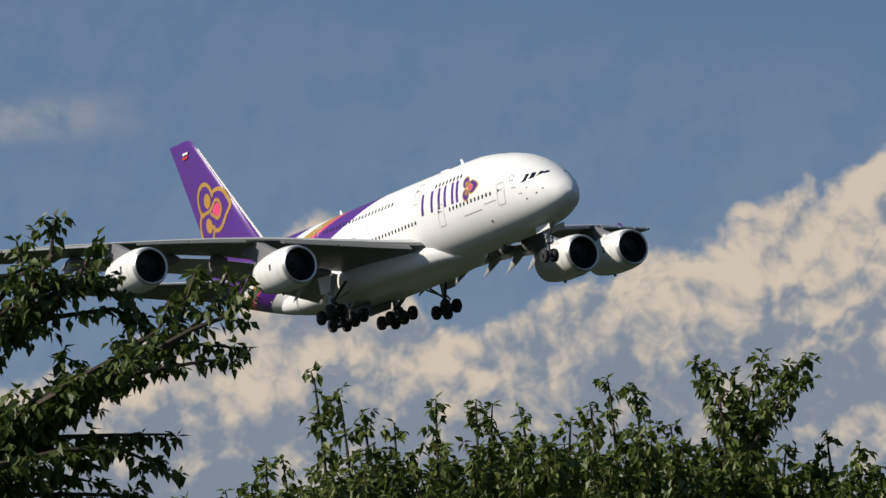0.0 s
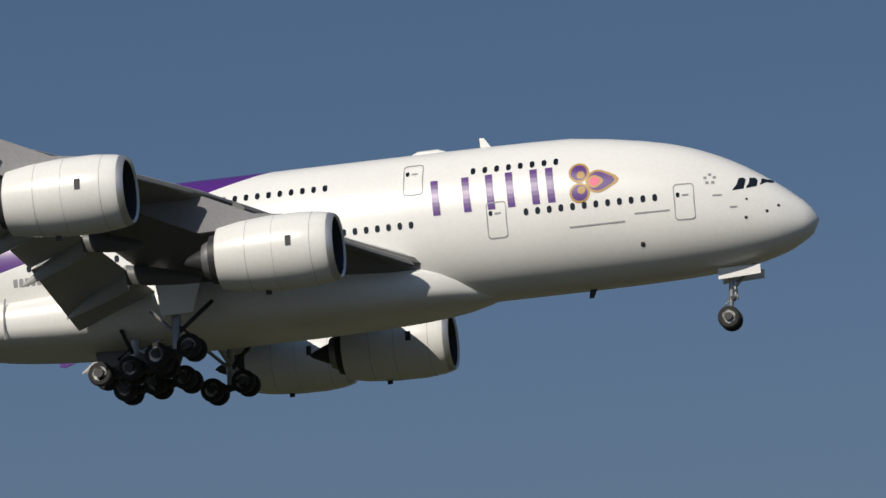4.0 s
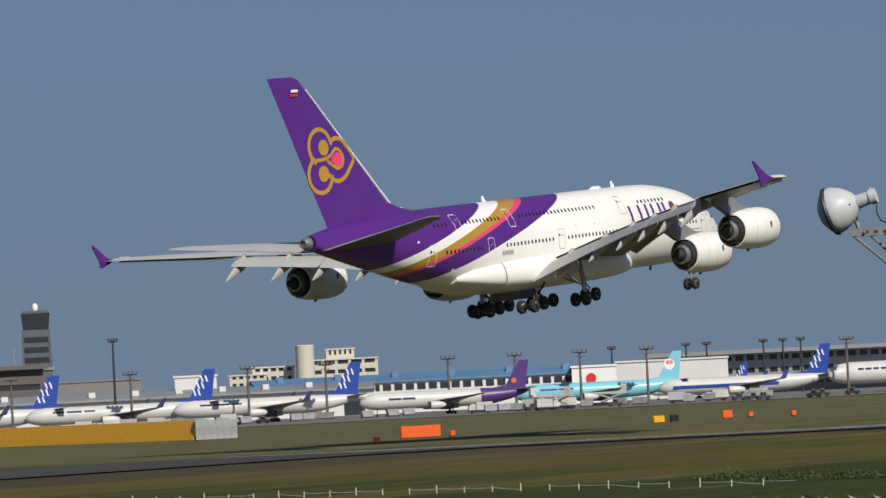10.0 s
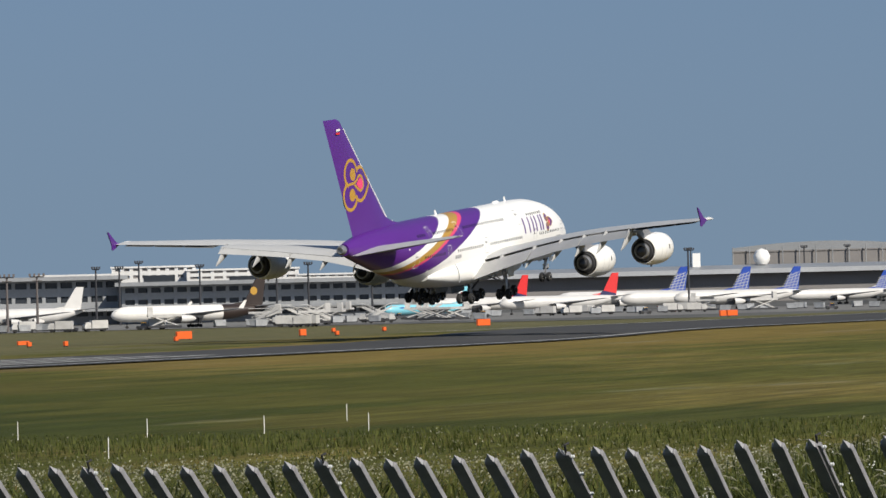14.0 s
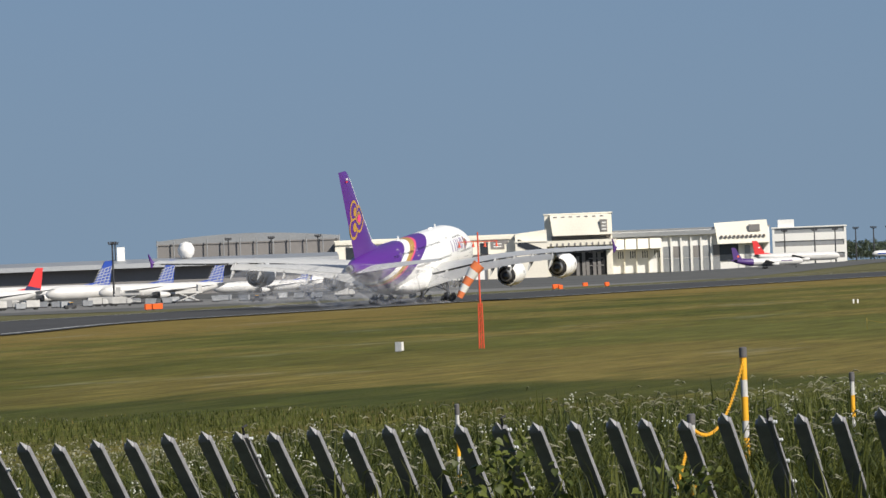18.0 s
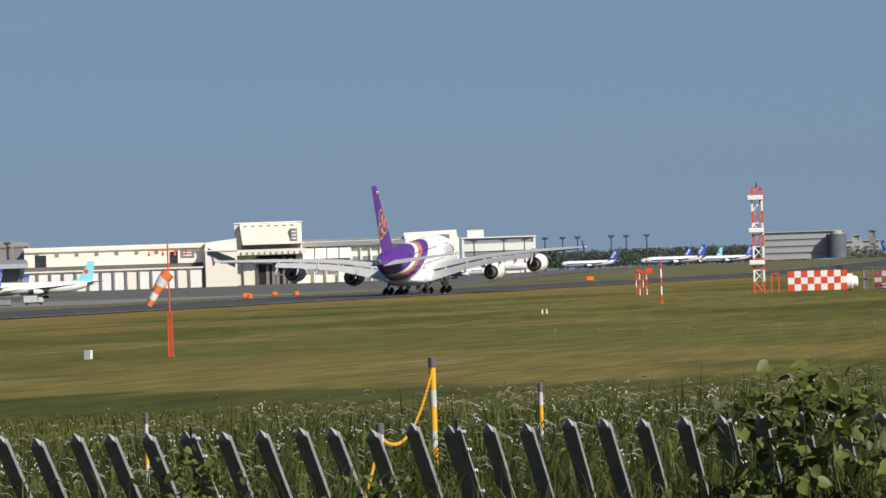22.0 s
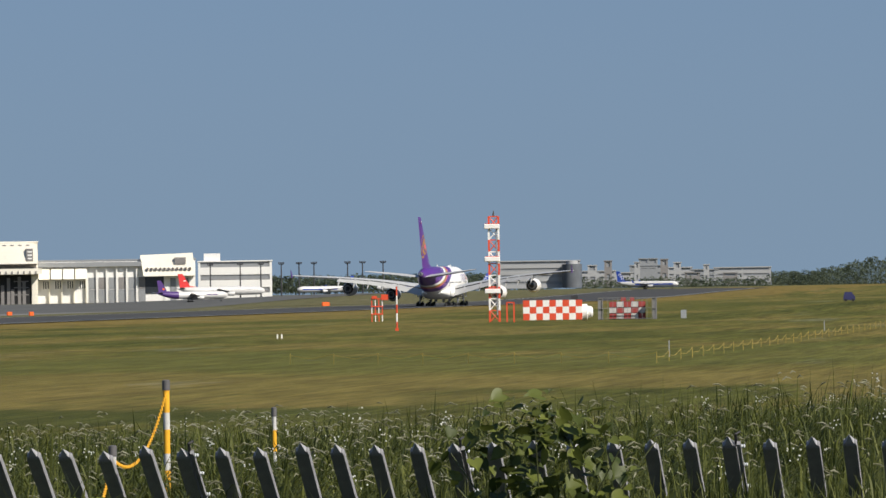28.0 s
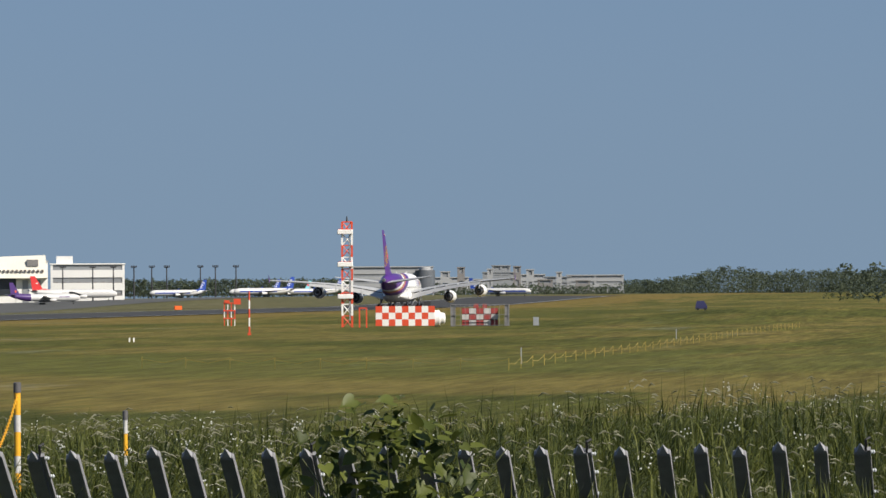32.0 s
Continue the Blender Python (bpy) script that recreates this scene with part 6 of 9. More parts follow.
    # brown strip on the wall stands for the shadow under the ledge
    part("painted_shadow", box(-w / 2, w / 2 - 1, -0.3, 0.5, 9.2, 11.2), BROWN, t, smooth=False)
    part("bay_roof", box(-w / 2, w / 2 - 1, -9, 0, 8.6, 9.3), HANGARCREAM, t, smooth=False)
    for i in range(14):
        x0 = -w / 2 + (w - 2) * i / 14
        part("bay_wall", box(x0 + 0.6, x0 + (w - 2) / 14, -8.2, -7.6, -0.6, 8.6), HANGARPALE if i % 4 else HANGARCREAM, t, smooth=False)
        part("bay_column", box(x0 - 0.3, x0 + 0.4, -8.9, -8.3, -0.6, 8.6), GREYWALL, t, smooth=False)
    for x, z0, z1, wd in ((w * 0.305, 10.9, 16.5, 3.6), (-w * 0.44, 11.2, 16.6, 5.0)):
        part("wall_opening", box(x, x + wd, -0.3, 0.4, z0, z1), WINDOWS, t, smooth=False)
    for i in range(9):
        x0 = -w * 0.44 + w * 0.11 * i
        part("small_window", box(x0, x0 + 1.7, -0.2, 0.4, 15.7, 17.2), GREYWALL, t, smooth=False)
    part("sign_panel", box(w * 0.365, w * 0.44, -0.3, 0.3, 13.6, 17.4), GREYWALL, t, "grey sign panel with pale bars", smooth=False)
    for z in (14.4, 15.6):
        part("sign_bar", box(w * 0.38, w * 0.425, -0.36, -0.28, z, z + 0.5), HANGARPALE, t, smooth=False)
    t, w = banded_block("hangar_wing", 75.58, 75.92, 2440, -0.6, 16.0, HANGARCREAM, "cream gabled hangar wing with a sloping window strip", 40)
    part("gable", slab([(-w / 2, 16.6), (w / 2, 16.6), (w / 2, 21.6), (-w / 2, 20.0)], 6, 40), HANGARCREAM, t, smooth=False)
    part("sloping_window", slab([(-w * 0.42, 14.6), (-w * 0.42, 17.6), (w * 0.44, 12.4), (w * 0.44, 8.6)], -0.25, 0.3), WINDOWS, t, smooth=False)
    t, w = banded_block("tall_hangar", 75.9, 76.62, 2600, -0.6, 29.5, HANGARCREAM, "tall cream hangar with an open door", 60)
    part("fascia_panel", loft([[(-w * 0.38, -7, 19.2), (w / 2, -7, 19.2), (w / 2, 0.2, 19.2), (-w * 0.38, 0.2, 19.2)], [(-w * 0.42, -4.5, 29.3), (w * 0.45, -4.5, 29.3), (w * 0.45, 0.2, 29.3), (-w * 0.42, 0.2, 29.3)]]), HANGARCREAM, t, "sloping cream fascia over the door", smooth=False)
    for i in range(7):
        x0 = -w * 0.36 + w * 0.115 * i
        part("fascia_vent", box(x0, x0 + 1.6, -5.0, -4.4, 28.0, 28.5), GREYWALL, t, smooth=False)
    part("sign_panel", box(w * 0.33, w * 0.43, -6.9, -5.0, 20.5, 26.5), GREYWALL, t, "grey sign panel with pale bars", smooth=False)
    for z in (21.4, 23.0, 24.6):
        part("sign_bar", box(w * 0.35, w * 0.415, -7.0, -6.8, z, z + 0.7), HANGARPALE, t, smooth=False)
    part("recess_band", box(-w * 0.4, w * 0.48, -0.4, 0.4, 17.0, 19.2), GREYWALL, t, smooth=False)
    part("canopy", box(-w / 2, w / 2 + 2, -8, 0, 14.2, 16.9), HANGARCREAM, t, smooth=False)
    for i in range(11):
        x0 = -w * 0.42 + w * 0.088 * i
        part("canopy_bracket", box(x0, x0 + 0.7, -8.3, -8.0, 14.2, 15.6), GREYWALL, t, smooth=False)
    part("open_door", box(-w * 0.16, w * 0.4, -0.4, 0.5, -0.5, 13.8), BLACK, t, smooth=False)
    part("door_leaf", box(-w * 0.38, -w * 0.17, -1.4, -0.5, -0.5, 13.8), HANGARCREAM, t, "sliding door leaf", smooth=False)
    part("door_leaf", box(w * 0.41, w * 0.48, -1.4, -0.5, -0.5, 13.8), HANGARCREAM, t, smooth=False)
    for x0, z1 in ((-0.05, 9.0), (0.04, 12.5), (0.1, 7.0), (0.2, 13.0), (0.27, 11.0)):
        part("dock_stage", box(x0 * w, x0 * w + 1.6, -0.9, -0.3, -0.5, z1), GREYWALL, t, smooth=False)
    for z in (4.0, 7.5, 10.5):
        part("dock_stage", box(w * 0.14, w * 0.36, -0.9, -0.45, z, z + 0.5), GREYWALL, t, smooth=False)
    part("door_post", box(-w * 0.19, -w * 0.17, -2.2, -1.4, -0.5, 17), BROWN, t, smooth=False)
    t, w = banded_block("long_hangar", 76.62, 78.3, 2650, -0.6, 20.5, HANGARPALE, "long pale hangar with awnings, bays and white end", 60, roof=ROOFGREY)
    part("roof_strip", box(-w / 2, w * 0.16, -2.5, 0, 17.6, 19.8), ROOFGREY, t, "blue-grey roof edge", smooth=False)
    for i in range(4):
        x0 = -w / 2 + w * 0.31 * i / 4
        part("awning", loft([[(x0 + 0.4, -7, 11.6), (x0 + w * 0.075, -7, 11.6), (x0 + w * 0.075, -1, 11.4), (x0 + 0.4, -1, 11.4)], [(x0 + 0.4, -1.5, 16.8), (x0 + w * 0.075, -1.5, 16.8), (x0 + w * 0.075, -0.5, 16.8), (x0 + 0.4, -0.5, 16.8)]]), HANGARCREAM, t, "sloping white awning", smooth=False)
        part("window_row", box(x0 + 2, x0 + w * 0.068, -0.3, 0.4, 7.0, 10.6), WINDOWS, t, smooth=False)
        for k in range(4):
            part("mullion", box(x0 + 2 + w * 0.014 * k, x0 + 2.5 + w * 0.014 * k, -0.5, -0.25, 7.0, 10.6), HANGARPALE, t, smooth=False)
        part("pier", box(x0 + w * 0.07, x0 + w * 0.078, -1.6, 0, -0.6, 11.4), HANGARCREAM, t, smooth=False)
    for i in range(6):
        x0 = -w * 0.19 + w * 0.38 * i / 6
        part("hangar_bay", box(x0 + 1, x0 + w * 0.38 / 6 - 0.6, -0.3, 0.4, 6.4, 12.2), GREYWALL if i % 2 else ROOFGREY, t, smooth=False)
        part("hangar_door", box(x0 + 1, x0 + w * 0.38 / 6 - 0.6, -0.35, 0.4, -0.5, 6.2), ROOFGREY, t, smooth=False)
        part("column", box(x0 - 0.3, x0 + 0.3, -1.2, -0.6, -0.6, 18.5), HANGARPALE, t, smooth=False)
    part("white_end", loft([[(w * 0.17, -5, 12.5), (w / 2, -5, 12.5), (w / 2, 0, 12.5), (w * 0.17, 0, 12.5)], [(w * 0.15, -1, 23.0), (w * 0.485, -1, 23.8), (w * 0.485, 0, 23.8), (w * 0.15, 0, 23.0)]]), HANGARCREAM, t, "sloping cream end fascia", smooth=False)
    part("sign_panel", box(w * 0.37, w * 0.44, -3.6, -1.4, 18.4, 21.6), GREYWALL, t, "plain grey sign", smooth=False)
    for i in range(11):
        part("fascia_slot", box(w * 0.19 + w * 0.027 * i, w * 0.19 + w * 0.027 * i + 1.0, -4.9, -3.4, 15.4, 16.6), BROWN, t, smooth=False)
    part("open_bay", box(w * 0.18, w * 0.3, -0.4, 0.4, 4.0, 12.3), WINDOWS, t, smooth=False)
    for i in range(5):
        part("end_panel", box(w * 0.3 + w * 0.04 * i, w * 0.335 + w * 0.04 * i, -0.4, 0.3, 0.0, 11.5), ROOFGREY if i % 2 else HANGARPALE, t, smooth=False)
    t, w = banded_block("office_building", 78.33, 79.12, 2750, -0.3, 19.6, HANGARPALE, "pale office block with thin bands", 30, 3, ROOFGREY, sections=1)
    part("stair_head", box(-w * 0.42, -w * 0.2, 2, 12, 19.6, 24), HANGARPALE, t, smooth=False)
    for i in range(9):
        for z in (4.5, 10.2, 15.9):
            part("office_window", box(-w * 0.46 + w * 0.105 * i, -w * 0.46 + w * 0.105 * i + 2.6, 0.1, 0.6, z - 0.9, z + 0.4), GREYWALL, t, smooth=False)
    # far group on the right of the mast
    t, w = banded_block("far_building", 81.55, 82.42, 3000, 3.5, 18.5, FARWALL, "grey building with ledges behind the runway", 30, 4, ROOFGREY, sections=1)
    part("round_tank", turned([(3.5, 5.6), (16.8, 5.6), (16.8, 0.1)], 18, "z", (w * 0.4, -4, 0)), DARKWALL, t, "dark round tower")
    part("tank_cap", turned([(16.8, 3.4), (18.6, 3.2), (18.8, 0.1)], 18, "z", (w * 0.4, -4, 0)), FARWALL, t)
    for a0, a1, z1, m in ((82.42, 82.8, 13, FARWALL), (82.95, 83.35, 16, ROOFGREY), (83.05, 83.25, 20, ROOFGREY), (83.35, 83.62, 14.5, FARWALL), (83.62, 83.9, 13, ROOFGREY), (83.85, 84.46, 14.0, FARWALL)):
        banded_block("far_building", a0, a1, 3250, 3.5, z1, m, "far pale building beyond the runway", 25, 3, ROOFGREY, sections=2)
    for a0, a1, z1, m in ((82.5, 82.6, 16, FARWALL), (82.68, 82.76, 18.5, GREYWALL), (82.8, 82.98, 11.5, FARWALL), (83.0, 83.06, 17.5, FARWALL), (83.28, 83.36, 19, GREYWALL), (83.42, 83.5, 17, FARWALL), (83.54, 83.7, 11, GREYWALL), (83.74, 83.8, 15.5, FARWALL), (83.95, 84.1, 10.5, GREYWALL)):
        banded_block("far_building", a0, a1, 3130, 3.5, z1, m, "small far building in a cluster beyond the runway", 14, 2, ROOFGREY, sections=1)
    return ant


def mast_field():
    """Apron floodlight masts with their lamp heads."""
    def mast(az, r, top, wide):
        p = spot(az, r)
        t = thing("floodlight_mast", pose(p.x, p.y, p.z, 0, 0, -az), "slim apron floodlight mast with lamp head", "lamp post", "floodlight masts")
        h = top - p.z
        part("shaft", tube([(0, 0, 0), (0, 0, h)], [0.42, 0.26], 8), CHARCOAL if not wide else BROWN, t)
        hw = 1.9 if wide else 1.2
        part("head_frame", box(-hw, hw, -0.5, 0.5, h - 0.4, h - 0.1), CHARCOAL, t, smooth=False)
        for k in range(4):
            x = -hw + 2 * hw * k / 3
            part("lamp", box(x - 0.3, x + 0.3, -0.8, 0.3, h - 0.1, h + 0.7), BROWN if wide else CHARCOAL, t, smooth=False)
        if wide:
            part("lower_ring", box(-hw * 0.7, hw * 0.7, -0.6, 0.6, h - 1.4, h - 1.2), BROWN, t, smooth=False)
    for az, top in ((49.17, 23.0), (51.39, 22.4), (53.1, 22.3)):
        mast(az, 1500, top, False)
    for az in (46.71, 48.17, 49.28, 50.43, 51.99, 53.27, 54.53, 55.37, 56.69, 57.41, 58.11, 58.83, 60.98, 63.98, 64.3):
        mast(az, 1475, 12.7, True)
    for az in (58.46, 59.26, 59.48, 60.09, 60.3, 60.49, 64.93, 65.18, 66.04, 66.86, 67.2, 67.88):
        mast(az, 1750, 14.6 if az < 62 else 16, False)
    for az in (65.39, 71.27):
        mast(az, 1800, 18, False)
    for az in (71.3, 72.51, 72.97, 73.47):
        mast(az, 2300, 21.5, False)
    for az in (78.46, 78.78, 79.0, 79.22, 79.41, 79.57, 79.93, 80.09, 80.31):
        mast(az, 2600, 17.5, False)


def service_vehicles():
    """Ground equipment by the parked jets."""
    def truck():
        t = thing("service_truck", Matrix(), "small white airport service truck", "truck", "service vehicles")
        part("chassis", box(-3.2, 3.2, -1.1, 1.1, 0.5, 0.9), DARK, t, smooth=False)
        part("cab", loft([[(1.4, -1.1, 0.9), (3.2, -1.1, 0.9), (3.2, 1.1, 0.9), (1.4, 1.1, 0.9)], [(1.4, -1.1, 1.7), (3.2, -1.1, 1.6), (3.2, 1.1, 1.6), (1.4, 1.1, 1.7)], [(1.5, -1.0, 2.5), (2.7, -1.0, 2.5), (2.7, 1.0, 2.5), (1.5, 1.0, 2.5)]]), DULLWHITE, t, smooth=False)
        part("windscreen", box(2.72, 2.95, -0.9, 0.9, 1.7, 2.35), GLASS, t, smooth=False)
        part("cargo_box", box(-3.2, 1.2, -1.2, 1.2, 0.9, 3.0), DULLWHITE, t, smooth=False)
        for x in (-2.2, 2.2):
            for y in (-1.05, 1.05):
                part("wheel", turned([(-0.15, 0.45), (0.15, 0.45)], 12, "y", (x, y, 0.45)), RUBBER, t)
        return t

    def stairs():
        t = thing("stair_truck", Matrix(), "white boarding stair truck on the apron", "truck", "service vehicles")
        part("chassis", box(-4, 4, -1.2, 1.2, 0.5, 1.0), DARK, t, smooth=False)
        part("cab", loft([[(2.2, -1.1, 1.0), (4, -1.1, 1.0), (4, 1.1, 1.0), (2.2, 1.1, 1.0)], [(2.2, -1.1, 2.4), (3.6, -1.1, 2.4), (3.6, 1.1, 2.4), (2.2, 1.1, 2.4)]]), DULLWHITE, t, smooth=False)
        part("windscreen", box(3.62, 3.86, -0.95, 0.95, 1.6, 2.2), GLASS, t, smooth=False)
        for y in (-1.2, 1.2):
            part("stringer", loft([[(-4, y - 0.06, 1.0), (-4, y + 0.06, 1.0), (-4, y + 0.06, 1.5), (-4, y - 0.06, 1.5)], [(3, y - 0.06, 4.2), (3, y + 0.06, 4.2), (3, y + 0.06, 4.7), (3, y - 0.06, 4.7)]]), DULLWHITE, t, smooth=False)
            part("handrail", tube([(-4, y, 2.4), (3, y, 5.6), (4.6, y, 5.6)], 0.08, 6), DULLWHITE, t)
            for k in range(5):
                part("baluster", tube([(-3.6 + 1.6 * k, y, 1.5 + 0.73 * k), (-3.6 + 1.6 * k, y, 2.6 + 0.73 * k)], 0.05, 5), DULLWHITE, t)
        for k in range(10):
            part("tread", box(-3.9 + 0.72 * k, -3.5 + 0.72 * k, -1.15, 1.15, 1.2 + 0.33 * k, 1.26 + 0.33 * k), ALLOY, t, smooth=False)
        part("platform", box(3, 4.6, -1.3, 1.3, 4.4, 4.6), DULLWHITE, t, smooth=False)
        for x in (-0.5, 2.6):
            part("strut", tube([(x, 0, 1), (x + 0.3, 0, 3.0)], 0.15, 6), GALV, t)
        for x in (-2.8, 2.8):
            for y in (-1.1, 1.1):
                part("wheel", turned([(-0.15, 0.5), (0.15, 0.5)], 12, "y", (x, y, 0.5)), RUBBER, t)
        return t

    def tug():
        t = thing("tow_tractor", Matrix(), "low dark tow tractor beside the jets", "tractor", "service vehicles")
        part("body", loft([[(-1.9, -0.9, 0.35), (1.9, -0.9, 0.35), (1.9, 0.9, 0.35), (-1.9, 0.9, 0.35)], [(-1.8, -0.85, 1.1), (1.8, -0.85, 1.1), (1.8, 0.85, 1.1), (-1.8, 0.85, 1.1)]]), CHARCOAL, t, smooth=False)
        part("cab", loft([[(-0.6, -0.8, 1.1), (0.7, -0.8, 1.1), (0.7, 0.8, 1.1), (-0.6, 0.8, 1.1)], [(-0.5, -0.7, 1.9), (0.5, -0.7, 1.9), (0.5, 0.7, 1.9), (-0.5, 0.7, 1.9)]]), GLASS, t, smooth=False)
        part("cab_roof", box(-0.55, 0.55, -0.75, 0.75, 1.9, 2.0), YELLOW, t, smooth=False)
        for x in (-1.2, 1.2):
            for y in (-0.85, 0.85):
                part("wheel", turned([(-0.15, 0.42), (0.15, 0.42)], 12, "y", (x, y, 0.42)), RUBBER, t)
        return t

    def container():
        t = thing("cargo_container", Matrix(), "grey airfreight container on a dolly", "container", "airfreight containers")
        part("body", loft([[(-1.6, -0.8, 0.6), (1.3, -0.8, 0.6), (1.3, 0.8, 0.6), (-1.6, 0.8, 0.6)], [(-1.6, -0.8, 2.2), (1.7, -0.8, 2.2), (1.7, 0.8, 2.2), (-1.6, 0.8, 2.2)]]), ALLOY, t, smooth=False)
        part("dolly", box(-1.7, 1.6, -0.85, 0.85, 0.3, 0.6), DARK, t, smooth=False)
        return t

    def loader():
        t = thing("cargo_loader", Matrix(), "pale scissor-lift cargo loader", "loader", "service vehicles")
        part("deck", box(-4.5, 4.5, -1.6, 1.6, 3.4, 4.0), DULLWHITE, t, smooth=False)
        part("base", box(-4.5, 4.5, -1.6, 1.6, 0.5, 1.1), DARK, t, smooth=False)
        for s in (1, -1):
            part("scissor_arm", tube([(-3.5, s * 1.4, 1.0), (3.5, s * 1.4, 3.5)], 0.18, 6), DULLWHITE, t)
            part("scissor_arm", tube([(3.5, s * 1.3, 1.0), (-3.5, s * 1.3, 3.5)], 0.18, 6), DULLWHITE, t)
            part("rail", box(-4.5, 4.5, s * 1.55 - 0.05, s * 1.55 + 0.05, 4.8, 4.95), DULLWHITE, t, smooth=False)
        part("cabin", box(3.0, 4.4, -1.6, -0.3, 4.0, 6.0), DULLWHITE, t, smooth=False)
        return t
    rng = random.Random(7)
    kinds = [truck(), stairs(), container(), loader(), tug()]
    first = [True] * 5
    spread = [(rng.uniform(46.0, 67.6), rng.uniform(1380, 1440)) for _ in range(120)] + [(rng.uniform(67.5, 73.8), rng.uniform(1640, 1740)) for _ in range(60)] + [(rng.uniform(66.6, 69.2), rng.uniform(1470, 1540)) for _ in range(24)] + [(rng.uniform(57.0, 60.0), rng.uniform(1390, 1430)) for _ in range(20)]
    for i, (az, r) in enumerate(spread):
        k = rng.choice((0, 0, 0, 2, 2, 2, 2, 2, 2, 3, 4, 4, 4, 1 if i % 3 == 0 else 2))
        if r > 1460 and az > 66 and r < 1560:
            k = rng.choice((1, 3, 1, 2))
        p = spot(az, r)
        m = pose(p.x, p.y, p.z + 0.12, 0, 0, -az + rng.choice((0, 180)) + rng.uniform(-25, 25))
        if first[k]:
            kinds[k].matrix_basis = m
            first[k] = False
        else:
            copy_thing(kinds[k], m)
    # yellow blast fence
    a, b = spot(51.6, 1055, 0), spot(53.9, 985, 0)
    w = (b - a).length
    p = (a + b) / 2
    bf = thing("blast_fence", pose(p.x, p.y, ground_z(p.x, p.y) + 0.1, 0, 0, math.degrees(math.atan2(b.y - a.y, b.x - a.x))), "long yellow ribbed blast fence", "fence")
    slat = mesh_of("slat", loft([[(-0.5, 0, 0), (0.38, 0, 0), (0.38, 0.15, 0), (-0.5, 0.15, 0)], [(-0.5, 1.0, 3.7), (0.38, 1.0, 3.7), (0.38, 1.15, 3.7), (-0.5, 1.15, 3.7)]]), YELLOW, False)
    for i in range(int(w)):
        part("slat", slat, YELLOW, bf, m=pose(-w / 2 + i + 0.5, 0, 0))
    part("back_frame", box(-w / 2, w / 2, 1.3, 1.9, 0, 0.6), DARK, bf, smooth=False)
    for i in range(6):
        p = spot(53.96 + 0.075 * i, 985)
        q = thing("steel_crate", pose(p.x, p.y, p.z + 0.1, 0, 0, -54), "tall grey wire crate by the fence", "crate", "wire crates")
        part("panel", box(-0.62, 0.62, -0.6, 0.6, 0, 4.0 - 0.2 * (i % 3)), ALLOY, q, smooth=False)


jets()
radar_antenna = buildings()
mast_field()
service_vehicles()


# ---- runway side: markers, windsock, aerial site ----
def markers():
    def sign(x, y, w, mat, h):
        t = thing("runway_marker", pose(x, y, ground_z(x, y), 0, 0, -20), "orange runway marker box in the grass" if mat == ORANGE else "yellow and black taxiway sign", "sign", "runway markers")
        part("panel", box(-w / 2, w / 2, -0.2, 0.2, 0.15, h, 0.04), mat, t, smooth=False)
        for s in (-1, 1):
            part("leg", box(s * w * 0.4 - 0.05, s * w * 0.4 + 0.05, -0.08, 0.08, 0, 0.2), DARK, t, smooth=False)
    for x, y, w in ((495, 330, 5.5), (531, 311, 1.4), (667, 299, 2.9), (685, 289, 1.2), (839, 321, 3.2), (966, 319, 3.0), (998, 331, 3.3), (1151, 286, 1.4), (1460, 364, 3.5), (1437, 350, 2.2), (1212, 290, 1.6), (1605, 292, 4.1), (819, 397, 2.6)):
        sign(x, y, w, ORANGE, 0.9 + 0.1 * w)
    for x, y in ((468, 308), (433, 294), (522, 297), (533, 309), (602, 291), (754, 313), (745, 301), (683, 283), (600, 285), (640, 288), (1161, 290)):
        sign(x, y, 0.6, ORANGE, 0.7)
    sign(572, 345, 1.7, YELLOW, 1.0)
    sign(574.5, 344.2, 1.2, BLACK, 1.0)
    sign(600, 300, 1.4, YELLOW, 1.0)


